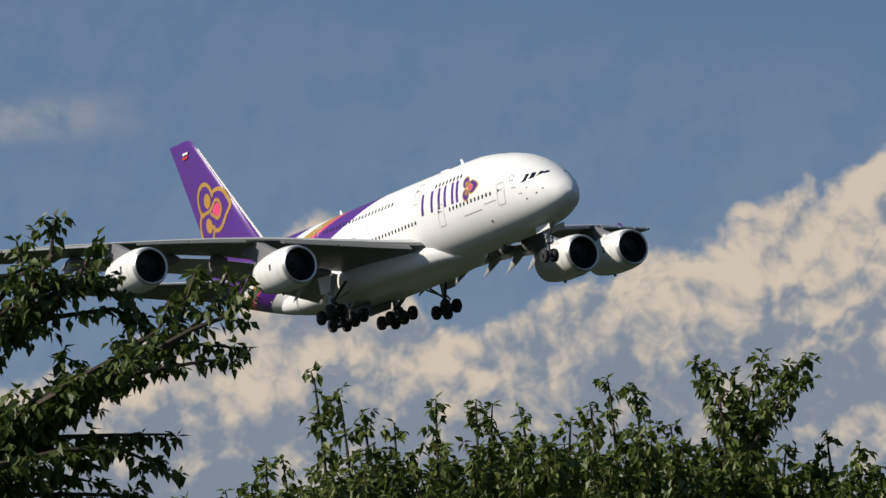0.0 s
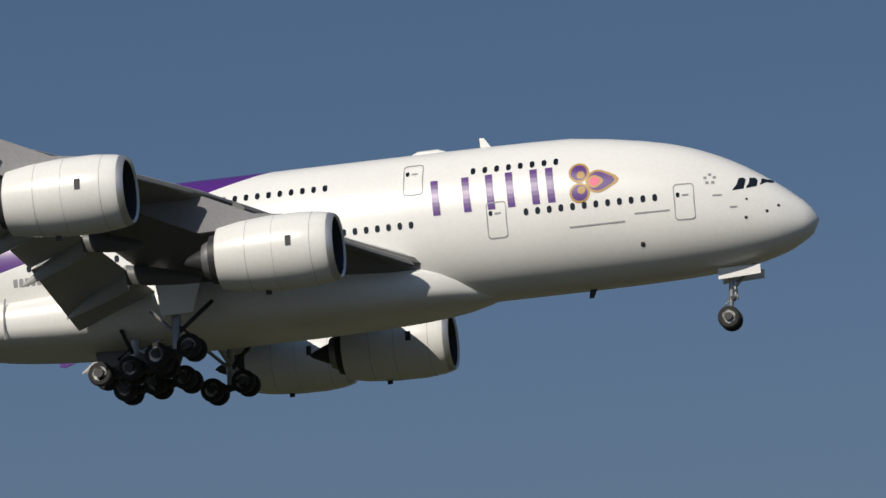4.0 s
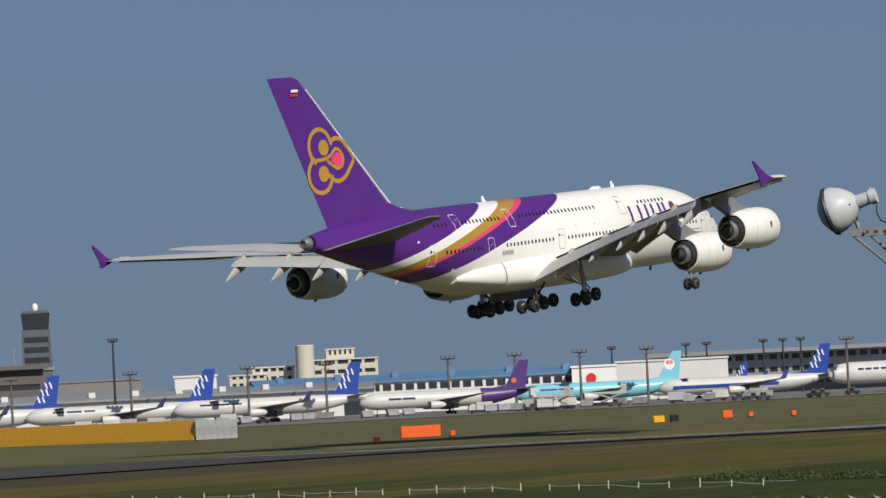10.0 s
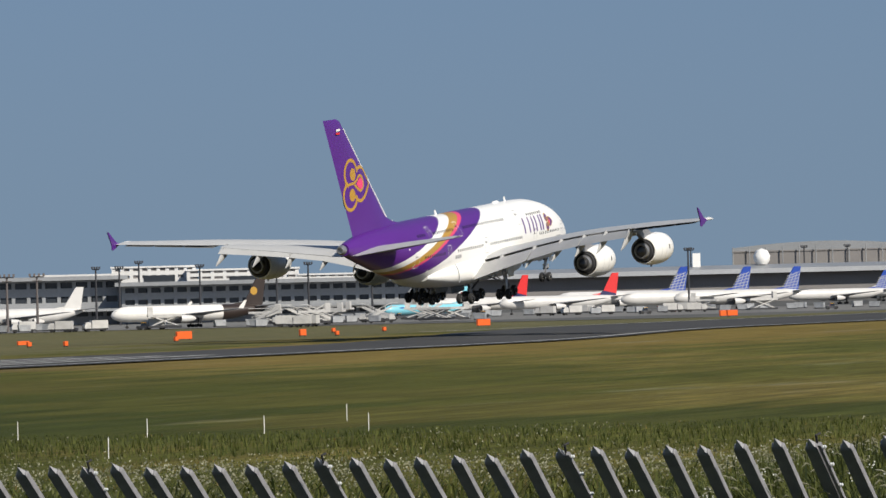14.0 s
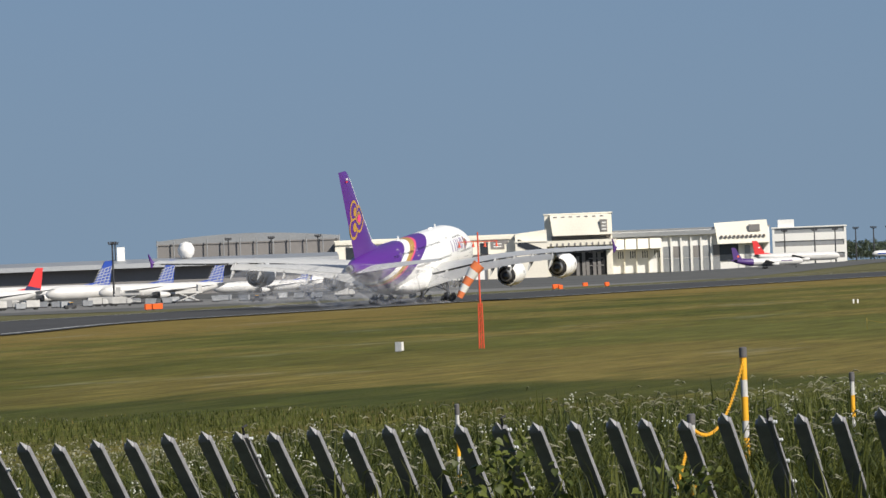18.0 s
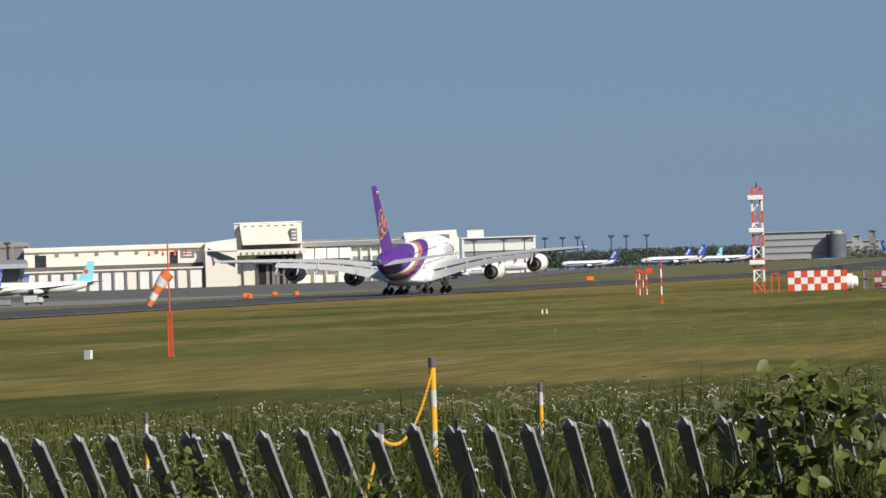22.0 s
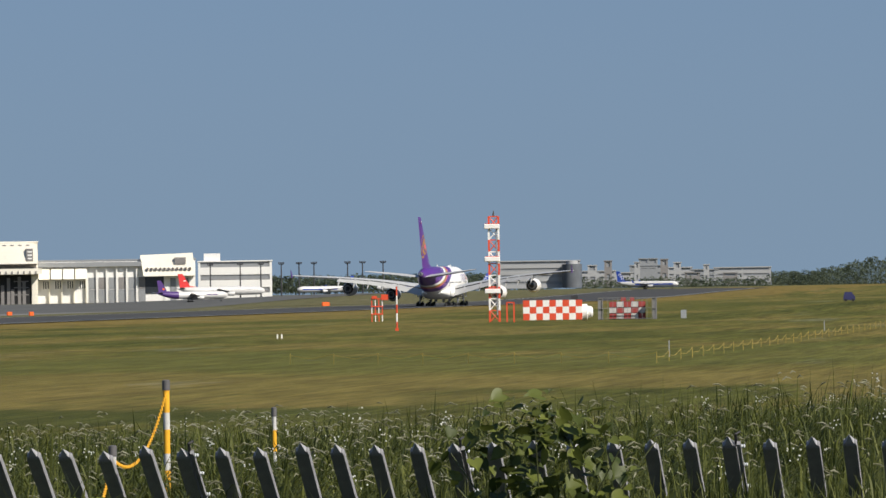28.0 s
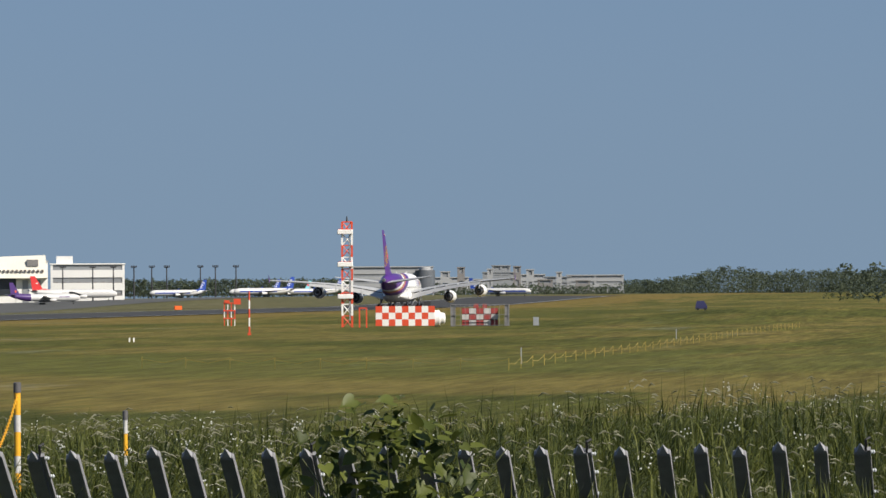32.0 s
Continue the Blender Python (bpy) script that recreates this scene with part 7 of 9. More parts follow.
def windsock():
    t = thing("windsock", facing(75.18, 345, 0), "orange and white windsock on a red lattice pole", "windsock")
    for dx, dy in ((-0.15, -0.1), (0.15, -0.1), (0, 0.17)):
        part("lattice_leg", tube([(dx, dy, 0), (dx * 0.75, dy * 0.75, 2.9)], 0.045, 6), SIGNALRED, t)
    for i in range(7):
        z = 0.2 + 0.4 * i
        part("brace", tube([(-0.13, -0.09, z), (0.13, -0.09, z + 0.35)], 0.03, 5), SIGNALRED, t)
    part("pole", tube([(0, 0, 2.7), (0, 0, 7.5)], [0.06, 0.05], 8), SIGNALRED, t)
    part("lamp_bar", tube([(-1.3, 0, 6.9), (1.3, 0, 6.9)], 0.03, 6), SIGNALRED, t)
    for x in (-1.2, -0.3, 0.45, 1.2):
        part("lamp", turned([(6.55, 0.11), (6.72, 0.06), (6.88, 0.02)], 10, "z", (x, 0, 0)), SIGNALRED, t)
    # sock hanging slack: five rings
    path = [(0.05, 0, 5.45), (-0.3, 0, 5.05), (-0.6, 0, 4.6), (-0.88, 0, 4.15), (-1.12, 0, 3.72), (-1.32, 0, 3.35)]
    rad = [0.42, 0.40, 0.33, 0.28, 0.24, 0.2]
    for i in range(5):
        part("sock_band", tube([path[i], path[i + 1]], [rad[i], rad[i + 1]], 14), REDWHITE_W if i % 2 else SOCK, t, "orange or white sock band")
    b = thing("equipment_box", facing(74.3, 345, 0), "grey and white equipment box in the grass", "box")
    part("cabinet", box(-0.3, 0.12, -0.2, 0.2, 0, 0.62, 0.02), GALV, b, smooth=False)
    part("door", box(0.12, 0.27, -0.2, 0.2, 0.06, 0.62), REDWHITE_W, b, smooth=False)
    b = thing("equipment_box", facing(79.19, 560), "two small white posts in the grass", "box")
    for x in (-0.2, 0.25):
        part("post", box(x - 0.08, x + 0.08, -0.08, 0.08, 0, 0.45), REDWHITE_W, b, smooth=False)


def aerial_site():
    r = 770
    t = thing("glide_path_mast", facing(81.5, r, 0), "red and white lattice mast with three antenna trays", "mast")
    H = 15.2
    for k in range(9):
        z0, z1 = H * k / 9, H * (k + 1) / 9
        m = SIGNALRED if k % 2 == 0 else REDWHITE_W
        for x, y in ((-0.7, -0.7), (0.7, -0.7), (0.7, 0.7), (-0.7, 0.7)):
            part("leg", box(x - 0.14, x + 0.14, y - 0.14, y + 0.14, z0, z1), m, t, smooth=False)
        for y in (-0.7, 0.7):
            part("brace", tube([(-0.7, y, z0), (0.7, y, z1)], 0.07, 5), m, t)
            part("brace", tube([(0.7, y, z0), (-0.7, y, z1)], 0.07, 5), m, t)
            part("rung", box(-0.7, 0.7, y - 0.07, y + 0.07, z1 - 0.1, z1 + 0.05), m, t, smooth=False)
    part("cable_duct", box(0.3, 0.48, -0.85, -0.72, 1, H - 0.8), ROOFGREY, t, smooth=False)
    for z in (4.4, 9.0, 13.7):
        part("antenna_tray", box(-1.4, 0.85, -1.3, -0.6, z - 0.3, z + 0.38, 0.08), REDWHITE_W, t, "white antenna tray", smooth=False)
        part("tray_rail", box(-1.25, 0.75, -1.2, -0.7, z + 0.38, z + 0.46), SIGNALRED, t, smooth=False)
    part("top_spike", tube([(0, 0, H), (0, 0, H + 0.8)], [0.2, 0.08], 6), DARK, t)
    # checkered shelter
    s = thing("equipment_shelter", facing(82.12, r - 10, 0), "red and white checkered equipment shelter", "shelter")
    part("core", box(-4.2, 4.2, 0.05, 3, 0.25, 3.05), REDWHITE_W, s, smooth=False)
    red_t, wht = [mesh_of("panel", box(-0.465, 0.465, -0.04, 0.1, 0, 0.93), m, False) for m in (SIGNALRED, REDWHITE_W)]
    for i in range(9):
        for j in range(3):
            part("panel", red_t if (i + j) % 2 == 0 else wht, SIGNALRED, s, m=pose(-3.74 + 0.935 * i, 0, 0.25 + 0.94 * j))
    part("tank", turned([(4.2, 1.15), (4.9, 1.15), (5.0, 0.85), (5.5, 0.8), (5.7, 0.6), (5.75, 0.05)], 16, "x", (0, 1.3, 1.3)), REDWHITE_W, s, "white tank beside the shelter")
    part("vent_box", box(2.6, 3.6, 0.3, 1.4, 3.05, 3.7), DARK, s, smooth=False)
    part("frame", join(box(-5.6, -5.4, 0.5, 0.7, 0, 2.9), box(-6.6, -6.4, 0.5, 0.7, 0, 2.9), box(-6.6, -5.4, 0.5, 0.7, 2.7, 2.9)), SIGNALRED, s, smooth=False)
    # generator set inside a wire cage
    c = thing("generator_cage", facing(82.92, r, 0), "wire cage round a red and white generator", "cage")
    for i in range(5):
        for j in range(3):
            part("panel", box(-2.6 + 1.05 * i, -1.6 + 1.05 * i, 0, 1, 0.2 + 0.85 * j, 0.95 + 0.85 * j), DULLRED if (i + j) % 2 == 0 else DULLWHITE, c, smooth=False)
    part("core", box(-2.6, 2.6, 0.2, 1.5, 0.1, 2.7), DARK, c, smooth=False)
    for i in range(13):
        x = -4.2 + 8.4 * i / 12
        part("bar", box(x - 0.025, x + 0.025, -2.1, -2.05, 0, 3.3), CAGEGREY, c, smooth=False)
    for z in (0.2, 1.7, 3.2):
        part("rail", box(-4.2, 4.2, -2.12, -1.98, z, z + 0.05), CAGEGREY, c, smooth=False)
    for x in (-3.9, 3.9):
        part("side_panel", box(x - 0.3, x + 0.3, -1.9, 2, 0, 3.2), CAGEGREY, c, smooth=False)
    part("rooftop_box", box(-0.9, -0.2, 0.2, 1, 2.7, 3.3), DULLRED, c, smooth=False)
    part("rooftop_box", box(0.4, 1.0, 0.2, 1, 2.7, 3.3), DULLRED, c, smooth=False)
    # low monitor frame and a striped pole
    f = thing("monitor_frame", facing(80.24, r, 0.3), "low red and white lattice monitor frame", "frame")
    for i in range(4):
        x = -0.75 + 0.5 * i
        for k in range(3):
            part("upright", box(x - 0.07, x + 0.07, 0, 0.14, 1.1 * k, 1.1 * (k + 1)), SIGNALRED if (k + i) % 2 == 0 else REDWHITE_W, f, smooth=False)
    for z in (1.0, 2.1, 3.2):
        part("bar", box(-0.9, 0.9, -0.1, 0.2, z, z + 0.18), SIGNALRED, f, smooth=False)
    part("signal_box", box(0.6, 1.6, -0.2, 0.4, 3.1, 3.9), SIGNALRED, f, smooth=False)
    part("signal_box", box(-0.75, 0.0, -0.2, 0.4, 3.3, 3.7), SIGNALRED, f, smooth=False)
    q = thing("striped_pole", facing(80.45, 640, 0), "thin red and white striped pole", "pole")
    for k in range(5):
        part("stripe", tube([(0, 0, 1.05 * k), (0, 0, 1.05 * (k + 1))], 0.1, 8), SIGNALRED if k % 2 == 0 else REDWHITE_W, q)
    part("foot", box(-0.2, 0.2, -0.2, 0.2, 0, 0.3), SIGNALRED, q, smooth=False)
    q = thing("equipment_box", facing(83.52, 760, 0.2), "small grey cabinet in the grass", "box")
    part("cabinet", box(-0.4, 0.4, -0.3, 0.3, 0, 1.2, 0.03), GALV, q, smooth=False)
    q = thing("parked_van", facing(85.29, 905), "dark van on the far grass", "car")
    k = 0.62
    part("body", loft([[(-1.6 * k, -0.9 * k, 0.4 * k), (1.6 * k, -0.9 * k, 0.4 * k), (1.6 * k, 0.9 * k, 0.4 * k), (-1.6 * k, 0.9 * k, 0.4 * k)], [(-1.6 * k, -0.9 * k, 1.2 * k), (1.6 * k, -0.9 * k, 1.2 * k), (1.6 * k, 0.9 * k, 1.2 * k), (-1.6 * k, 0.9 * k, 1.2 * k)], [(-1.2 * k, -0.75 * k, 2.6 * k), (0.7 * k, -0.75 * k, 2.6 * k), (0.7 * k, 0.75 * k, 2.6 * k), (-1.2 * k, 0.75 * k, 2.6 * k)]]), NAVY, q, smooth=False)
    for x in (-0.62, 0.62):
        for y in (-0.52, 0.52):
            part("wheel", turned([(-0.08, 0.24), (0.08, 0.24)], 12, "y", (x, y, 0.24)), RUBBER, q)


def field_fences():
    """White stakes and low rails in the field, a yellow rope line."""
    for i, (x, y) in enumerate(((184, 89.5), (186, 85), (188, 81), (190, 77.5), (161, 75), (206, 85), (208, 111), (205, 103))):
        t = thing("field_stake", pose(x, y, ground_z(x, y)), "thin white stake in the grass", "stake", "field stakes")
        part("stake", tube([(0, 0, 0), (0, 0, 0.7)], 0.017, 6), REDWHITE_W, t)
    f = thing("field_fence", Matrix(), "low broken white fence in the field", "fence")
    for i in range(27):
        x, y = 221 - 0.76 * i, 171 - 2.1 * i
        z = ground_z(x, y)
        part("post", box(x - 0.017, x + 0.017, y - 0.017, y + 0.017, z, z + (0.4 if i % 3 == 0 else 0.3)), REDWHITE_W, f, smooth=False)
        if i % 5 != 3:
            x2, y2 = x - 0.76, y - 2.1
            low = 0.08 if i % 4 == 1 else 0.2
            part("rail", tube([(x, y, z + 0.22), ((x + x2) / 2, (y + y2) / 2, ground_z(x, y) + 0.5 * (0.18 + low)), (x2, y2, ground_z(x2, y2) + low)], 0.009, 5), REDWHITE_W, f)
    g = thing("rope_fence", Matrix(), "yellow rope on thin stakes across the field", "fence")
    for i in range(53):
        x, y = (346 + 2.05 * (8 - i), 41.1 + 3.42 * (8 - i)) if i < 8 else (346 + 7.2 * (i - 8), 41.1 + 0.03 * (i - 8))
        z = ground_z(x, y)
        part("stake", tube([(x, y, z), (x, y, z + 0.75)], 0.018, 5), ROPE, g)
        x2, y2 = (x - 2.05, y - 3.42) if i < 8 else (x + 7.2, y + 0.03)
        low = 0.1 if i < 8 else 0.3
        part("rope", tube([(x, y, z + 0.7 - low), ((x + x2) / 2, (y + y2) / 2, ground_z(x, y) + 0.35), (x2, y2, ground_z(x2, y2) + 0.7)], 0.01 if i < 8 else 0.012 if i < 30 else 0.006, 5), ROPE, g)
    for az, r, h in ((83.36, 375, 1.15), (85.02, 540, 0.95)):
        t = thing("field_stake", facing(az, r), "grey marker stake in the grass", "stake", "field stakes")
        part("stake", box(-0.04, 0.04, -0.04, 0.04, 0, h), GALV, t, smooth=False)


markers()
windsock()
aerial_site()
field_fences()


# ---- by the camera: fence, pole, posts ----
def post_foot(y):
    """The fence follows the ground, a little lower towards the pole."""
    return 2.79 - 0.03 * smooth(1, 6, y) - 0.1 * smooth(8, 13, y) - 0.055 * smooth(12, 18, y)


def fence():
    def post(x, y):
        t = thing("fence_post", pose(x, y, 2.75), "grey flat fence post with bent pointed top", "fence post", "fence posts")
        u, s = 0.019, 0.036
        part("shaft", box(-u, u, -s, s, -0.5, 1.1), FENCE, t, smooth=False)
        sq = [(-u, -s), (u, -s), (u, s), (-u, s)]
        arm = loft([[(a, b, 0) for a, b in sq], [(a, b, 0.77) for a, b in sq], [(a * 0.8, b * 0.86, 0.785) for a, b in sq]])
        part("bent_arm", moved(arm, pose(0, 0, 1.1, 0, -53.5, 0)), FENCE, t, smooth=False)
        cap = loft([[(a * 0.8, b * 0.62, 0.785) for a, b in sq], [(a * 0.7, b * 0.5, 0.797) for a, b in sq], [(a * 0.05, b * 0.02, 0.845) for a, b in sq]])
        part("pointed_cap", moved(cap, pose(0, 0, 1.1, 0, -53.5, 0)), FENCECAP, t, "pointed grey finial", smooth=False)
        return t
    first = post(28.66, 0)
    rng = random.Random(3)
    for i in range(1, 126):
        y = 0.2095 * i - 2.08
        m = pose(28.66 + rng.uniform(-0.004, 0.004), y + rng.uniform(-0.006, 0.006), post_foot(y) + rng.uniform(-0.012, 0.012), rng.uniform(-0.5, 0.5), rng.uniform(-0.6, 0.6), rng.uniform(-0.8, 0.8))
        copy_thing(first, m)
    first.matrix_basis = pose(28.66, -2.08, 2.78)
    w = thing("barbed_wire", Matrix(), "thin barbed wire along the fence arms", "wire")
    for k, u in enumerate((0.15, 0.4)):
        x, z = 28.66 - u * math.sin(radians(53.5)) + 0.05, 3.85 + u * math.cos(radians(53.5)) - 0.25
        part("strand", tube([(x, -2, z), (x, 12, z - 0.02), (x, 24, z - 0.1)], 0.004, 4), GALV, w)
    for i in range(3, 122, 7):
        y = 0.2095 * i - 2.08
        a = thing("wire_bracket", pose(28.66, y - 0.052, post_foot(y) + 1.1, 0, -53.5, 0), "white wire insulators clipped to a fence post", "bracket", "wire brackets")
        part("clip_strip", box(-0.012, 0.012, -0.003, 0.016, 0.05, 0.8), FENCE, a, smooth=False)
        part("hook", tube([(0.0, 0.02, 0.78), (0.03, 0.02, 0.84), (0.05, 0.0, 0.83)], 0.008, 5), BLACK, a)
        for z in (0.2, 0.4, 0.6, 0.77):
            part("insulator", turned([(-0.026, 0.006), (-0.02, 0.0115), (-0.013, 0.007), (-0.008, 0.0115), (-0.002, 0.006)], 8, "y", (0, 0, z)), LAMPGREY, a, "white insulator")


def floodlight_pole():
    t = thing("floodlight_pole", pose(34.28, 18.37, 1.0, 0, 0, -62), "weathered concrete pole with two floodlights", "pole")
    part("shaft", tube([(0, 0, -0.5), (0, 0, 5.68), (0, 0, 5.76), (0, 0, 5.8)], [0.135, 0.09, 0.08, 0.045], 24), POLE, t)
    zc = 5.36
    arm = part("cross_arm", join(box(-0.62, 0.62, -0.13, -0.09, zc - 0.032, zc + 0.032), box(-0.62, 0.62, 0.09, 0.13, zc - 0.032, zc + 0.032)), ARMGREY, t, "galvanised cross arm", smooth=False)
    for x in (-0.5, -0.3, -0.12, 0.12, 0.3, 0.5):
        part("bolt", turned([(-0.16, 0.012), (0.16, 0.012)], 6, "y", (x, 0, zc)), ARMGREY, arm)
    for k in range(13):
        part("slot", box(-0.5 + 0.08 * k, -0.465 + 0.08 * k, -0.133, -0.129, zc - 0.012, zc + 0.012), DARK, arm, smooth=False)
    part("clamp", turned([(zc - 0.07, 0.115), (zc + 0.07, 0.115)], 20, "z", (0, 0, 0)), ARMGREY, t)
    for a, y, drop in ((-0.6, -0.11, 0.52), (-0.45, 0.11, 0.43), (0.46, 0.11, 0.52), (0.6, -0.11, 0.5)):
        part("strut", tube([(a, y, zc - 0.03), (math.copysign(0.05, a), y * 0.8, zc - drop)], 0.014, 8), ARMGREY, t)
    part("collar", turned([(zc - 0.55, 0.112), (zc - 0.49, 0.112)], 20, "z", (0, 0, 0)), DARK, t)
    # one lamp turned away to the side, the other down over the grass
    for at, aim_at, glazed in ((Vector((-0.78, 0.0, 0.2)), Vector((-0.93, 0.22, -0.28)), True), (Vector((0.66, -0.06, 0.2)), Vector((0.55, -0.53, -0.65)), False)):
        lamp = thing("floodlight", t.matrix_basis @ pose(at.x, at.y, zc, 0, 0, 0), "round enamelled floodlight on a pole arm", "lamp")
        mm = Matrix.Translation((0, 0, at.z)) @ (-aim_at).to_track_quat("X", "Z").to_matrix().to_4x4() @ Matrix.Scale(1.22, 4)
        shell = turned([(0.0, 0.15), (-0.012, 0.168), (0.0, 0.172), (0.05, 0.164), (0.11, 0.138), (0.16, 0.1), (0.185, 0.072), (0.2, 0.05)], 32, "x", (0, 0, 0), False)
        shade = part("shade", moved(shell, mm), LAMPGREY, lamp, "grey enamel shade")
        part("rim", moved(turned([(0.012, 0.17), (-0.006, 0.18), (-0.022, 0.172), (-0.01, 0.162)], 32, "x", (0, 0, 0), False), mm), DARK if glazed else LAMPGREY, shade)
        if glazed:
            part("lens", moved(turned([(-0.005, 0.165), (-0.05, 0.135), (-0.085, 0.075), (-0.095, 0.01)], 28, "x"), mm), LAMPGREY, lamp, "bulging frosted lens")
        else:
            part("inside", moved(turned([(-0.01, 0.165), (0.1, 0.12), (0.17, 0.02)], 28, "x", (0, 0, 0), False), mm), BLACK, lamp, "dark lamp opening")
            for k in range(3):
                w = math.sqrt(0.155 ** 2 - (0.045 * (k - 2.6)) ** 2)
                part("louvre", moved(box(-0.012, 0.03, -w, w, 0.045 * (k - 2.6), 0.045 * (k - 2.6) + 0.005), mm), DARK, lamp, smooth=False)
        part("socket", moved(turned([(0.19, 0.052), (0.3, 0.046), (0.3, 0.056), (0.345, 0.056), (0.35, 0.03)], 18, "x"), mm), LAMPGREY, lamp)
        part("bolt", moved(turned([(-0.065, 0.012), (0.065, 0.012)], 8, "z", (0.32, 0, 0)), mm), GALV, lamp)
        foot = Vector((-at.x * 0.28, 0.05, 0.035))
        for q in (-1, 1):
            part("bracket", tube([foot, foot.lerp(mm @ Vector((0.16, q * 0.1, 0)), 0.45), mm @ Vector((0.16, q * 0.1, 0))], 0.013, 6), GALV, lamp)
        end = mm @ Vector((0.33, 0, -0.05))
        part("lamp_cable", tube([end, end + Vector((0, -0.03, -0.09)), end + Vector((-0.04 * at.x, -0.05, -0.16)), (-at.x * 0.72, -0.1, 0.03)], 0.007, 6), BLACK, lamp)
    # lower arm, cable pipe, bands, cut cable
    part("lower_arm", join(box(-0.19, 0.68, -0.13, -0.09, 4.54, 4.59), box(-0.12, 0.5, 0.09, 0.13, 4.5, 4.55)), ARMGREY, t, smooth=False)
    part("hanging_bracket", tube([(0.4, -0.1, 4.54), (0.19, -0.12, 3.85)], 0.026, 6), GALV, t)
    part("cable_pipe", tube([(0.06, -0.1, 5.5), (0.065, -0.1, 5.2), (0.075, -0.1, 4.2), (0.09, -0.115, 3.0), (0.11, -0.13, 1.0), (0.12, -0.13, -0.4)], 0.016, 8), LAMPGREY, t)
    for z in (4.75, 4.45, 3.85, 3.1, 2.4, 1.7):
        part("band", turned([(z - 0.02, 0.14 - 0.009 * z), (z + 0.02, 0.14 - 0.009 * z)], 20, "z", (0, 0, 0)), DARK, t)
        part("step_bolt", tube([(-0.1, 0, z + 0.2), (-0.2, 0, z + 0.2)], 0.01, 6), DARK, t)
    part("loose_cable", tube([(0.07, -0.1, 5.56), (0.16, -0.12, 5.55), (0.24, -0.1, 5.45), (0.28, -0.1, 5.4)], 0.008, 6), BLACK, t)
    for x in (0.33, 0.37, 0.4):
        part("cable_end", tube([(x, -0.1, 5.38), (x + 0.03, -0.1, 5.5)], 0.008, 5), BLACK, t)


def chain_posts():
    def post(az, r, top, k, w=0.78):
        p = spot(az, r)
        t = thing("chain_post", pose(p.x, p.y, p.z - 0.1), "yellow and white banded chain post with grey cap", "post", "chain posts")
        h = top - p.z + 0.1
        z = h - 0.05
        part("cap", turned([(h - 0.06, 0.032 * w), (h, 0.032 * w), (h + 0.005, 0.02 * w)], 16, "z"), POSTCAP, t, "dark grey post cap")
        while z > 0.02:
            z1 = max(0, z - (0.105 if k % 2 == 0 else 0.15))
            part("band", turned([(z1, 0.027 * w), (z, 0.027 * w)], 16, "z"), POSTWHITE if k % 2 == 0 else YELLOW, t)
            z, k = z1, k + 1
        return Vector((p.x, p.y, top))
    a = post(77.97, 33.4, 4.64, 1)
    b = post(77.39, 31.2, 4.3, 0)
    post(79.12, 37, 4.38, 0, 0.6)
    post(74.89, 31.5, 4.4, 0, 0.45)
    c = spot(77.15, 29.4, 3.95)
    ch = thing("chain", Matrix(), "sagging yellow plastic chain between posts", "chain")
    link = mesh_of("link", tube([(0.0078 * math.cos(u), 0, 0.021 * math.sin(u)) for u in [k * math.pi / 5 for k in range(11)]], 0.0032, 6, False), YELLOW)
    for p, q, sag, n in ((a, b, 0.2, 88), (b, c, 0.03, 64)):
        for i in range(n):
            u = (i + 0.5) / n
            pt = p.lerp(q, u)
            pt.z += -0.075 - 4 * sag * u * (1 - u)
            d = (q - p).normalized()
            m = Matrix.Translation(pt) @ d.to_track_quat("Z", "Y").to_matrix().to_4x4() @ pose(0, 0, 0, 0, 0, 90 * (i % 2))
            part("link", link, YELLOW, ch, m=m)


fence()
floodlight_pole()
chain_posts()


# ---- plants ----
def leaf_material(name, dark, light, rough=0.7, through_light=0.25):
    m = bpy.data.materials.new(name)
    m.use_nodes = True
    n, l = m.node_tree.nodes, m.node_tree.links
    b = n["Principled BSDF"]
    b.inputs["Roughness"].default_value = rough
    b.inputs["Specular IOR Level"].default_value = 0.3
    geo, ramp = n.new("ShaderNodeNewGeometry"), n.new("ShaderNodeValToRGB")
    ramp.color_ramp.elements[0].color, ramp.color_ramp.elements[1].color = (*dark, 1), (*light, 1)
    l.new(geo.outputs["Random Per Island"], ramp.inputs[0])
    l.new(ramp.outputs[0], b.inputs["Base Color"])
    tr, mix = n.new("ShaderNodeBsdfTranslucent"), n.new("ShaderNodeMixShader")
    l.new(ramp.outputs[0], tr.inputs["Color"])
    mix.inputs[0].default_value = through_light
    l.new(b.outputs[0], mix.inputs[1])
    l.new(tr.outputs[0], mix.inputs[2])
    l.new(mix.outputs[0], n["Material Output"].inputs["Surface"])
    return m


LEAF = leaf_material("tree_leaf", (0.045, 0.07, 0.016), (0.14, 0.175, 0.05), 0.45, 0.35)
LEAF2 = leaf_material("broad_leaf", (0.05, 0.08, 0.016), (0.17, 0.2, 0.05), 0.45, 0.35)
BLADE = leaf_material("grass_blade", (0.022, 0.036, 0.007), (0.145, 0.155, 0.033), 0.6, 0.35)
WEED = leaf_material("weed_leaf", (0.03, 0.045, 0.009), (0.14, 0.16, 0.03), 0.5, 0.3)
FIELDGREEN = leaf_material("field_blade", (0.04, 0.055, 0.01), (0.11, 0.12, 0.026), 0.8, 0.3)
FIELDSTRAW = leaf_material("dry_blade", (0.11, 0.085, 0.024), (0.22, 0.155, 0.05), 0.9, 0.3)
STRAW = leaf_material("seed_head", (0.14, 0.14, 0.07), (0.38, 0.37, 0.26), 0.9, 0.3)
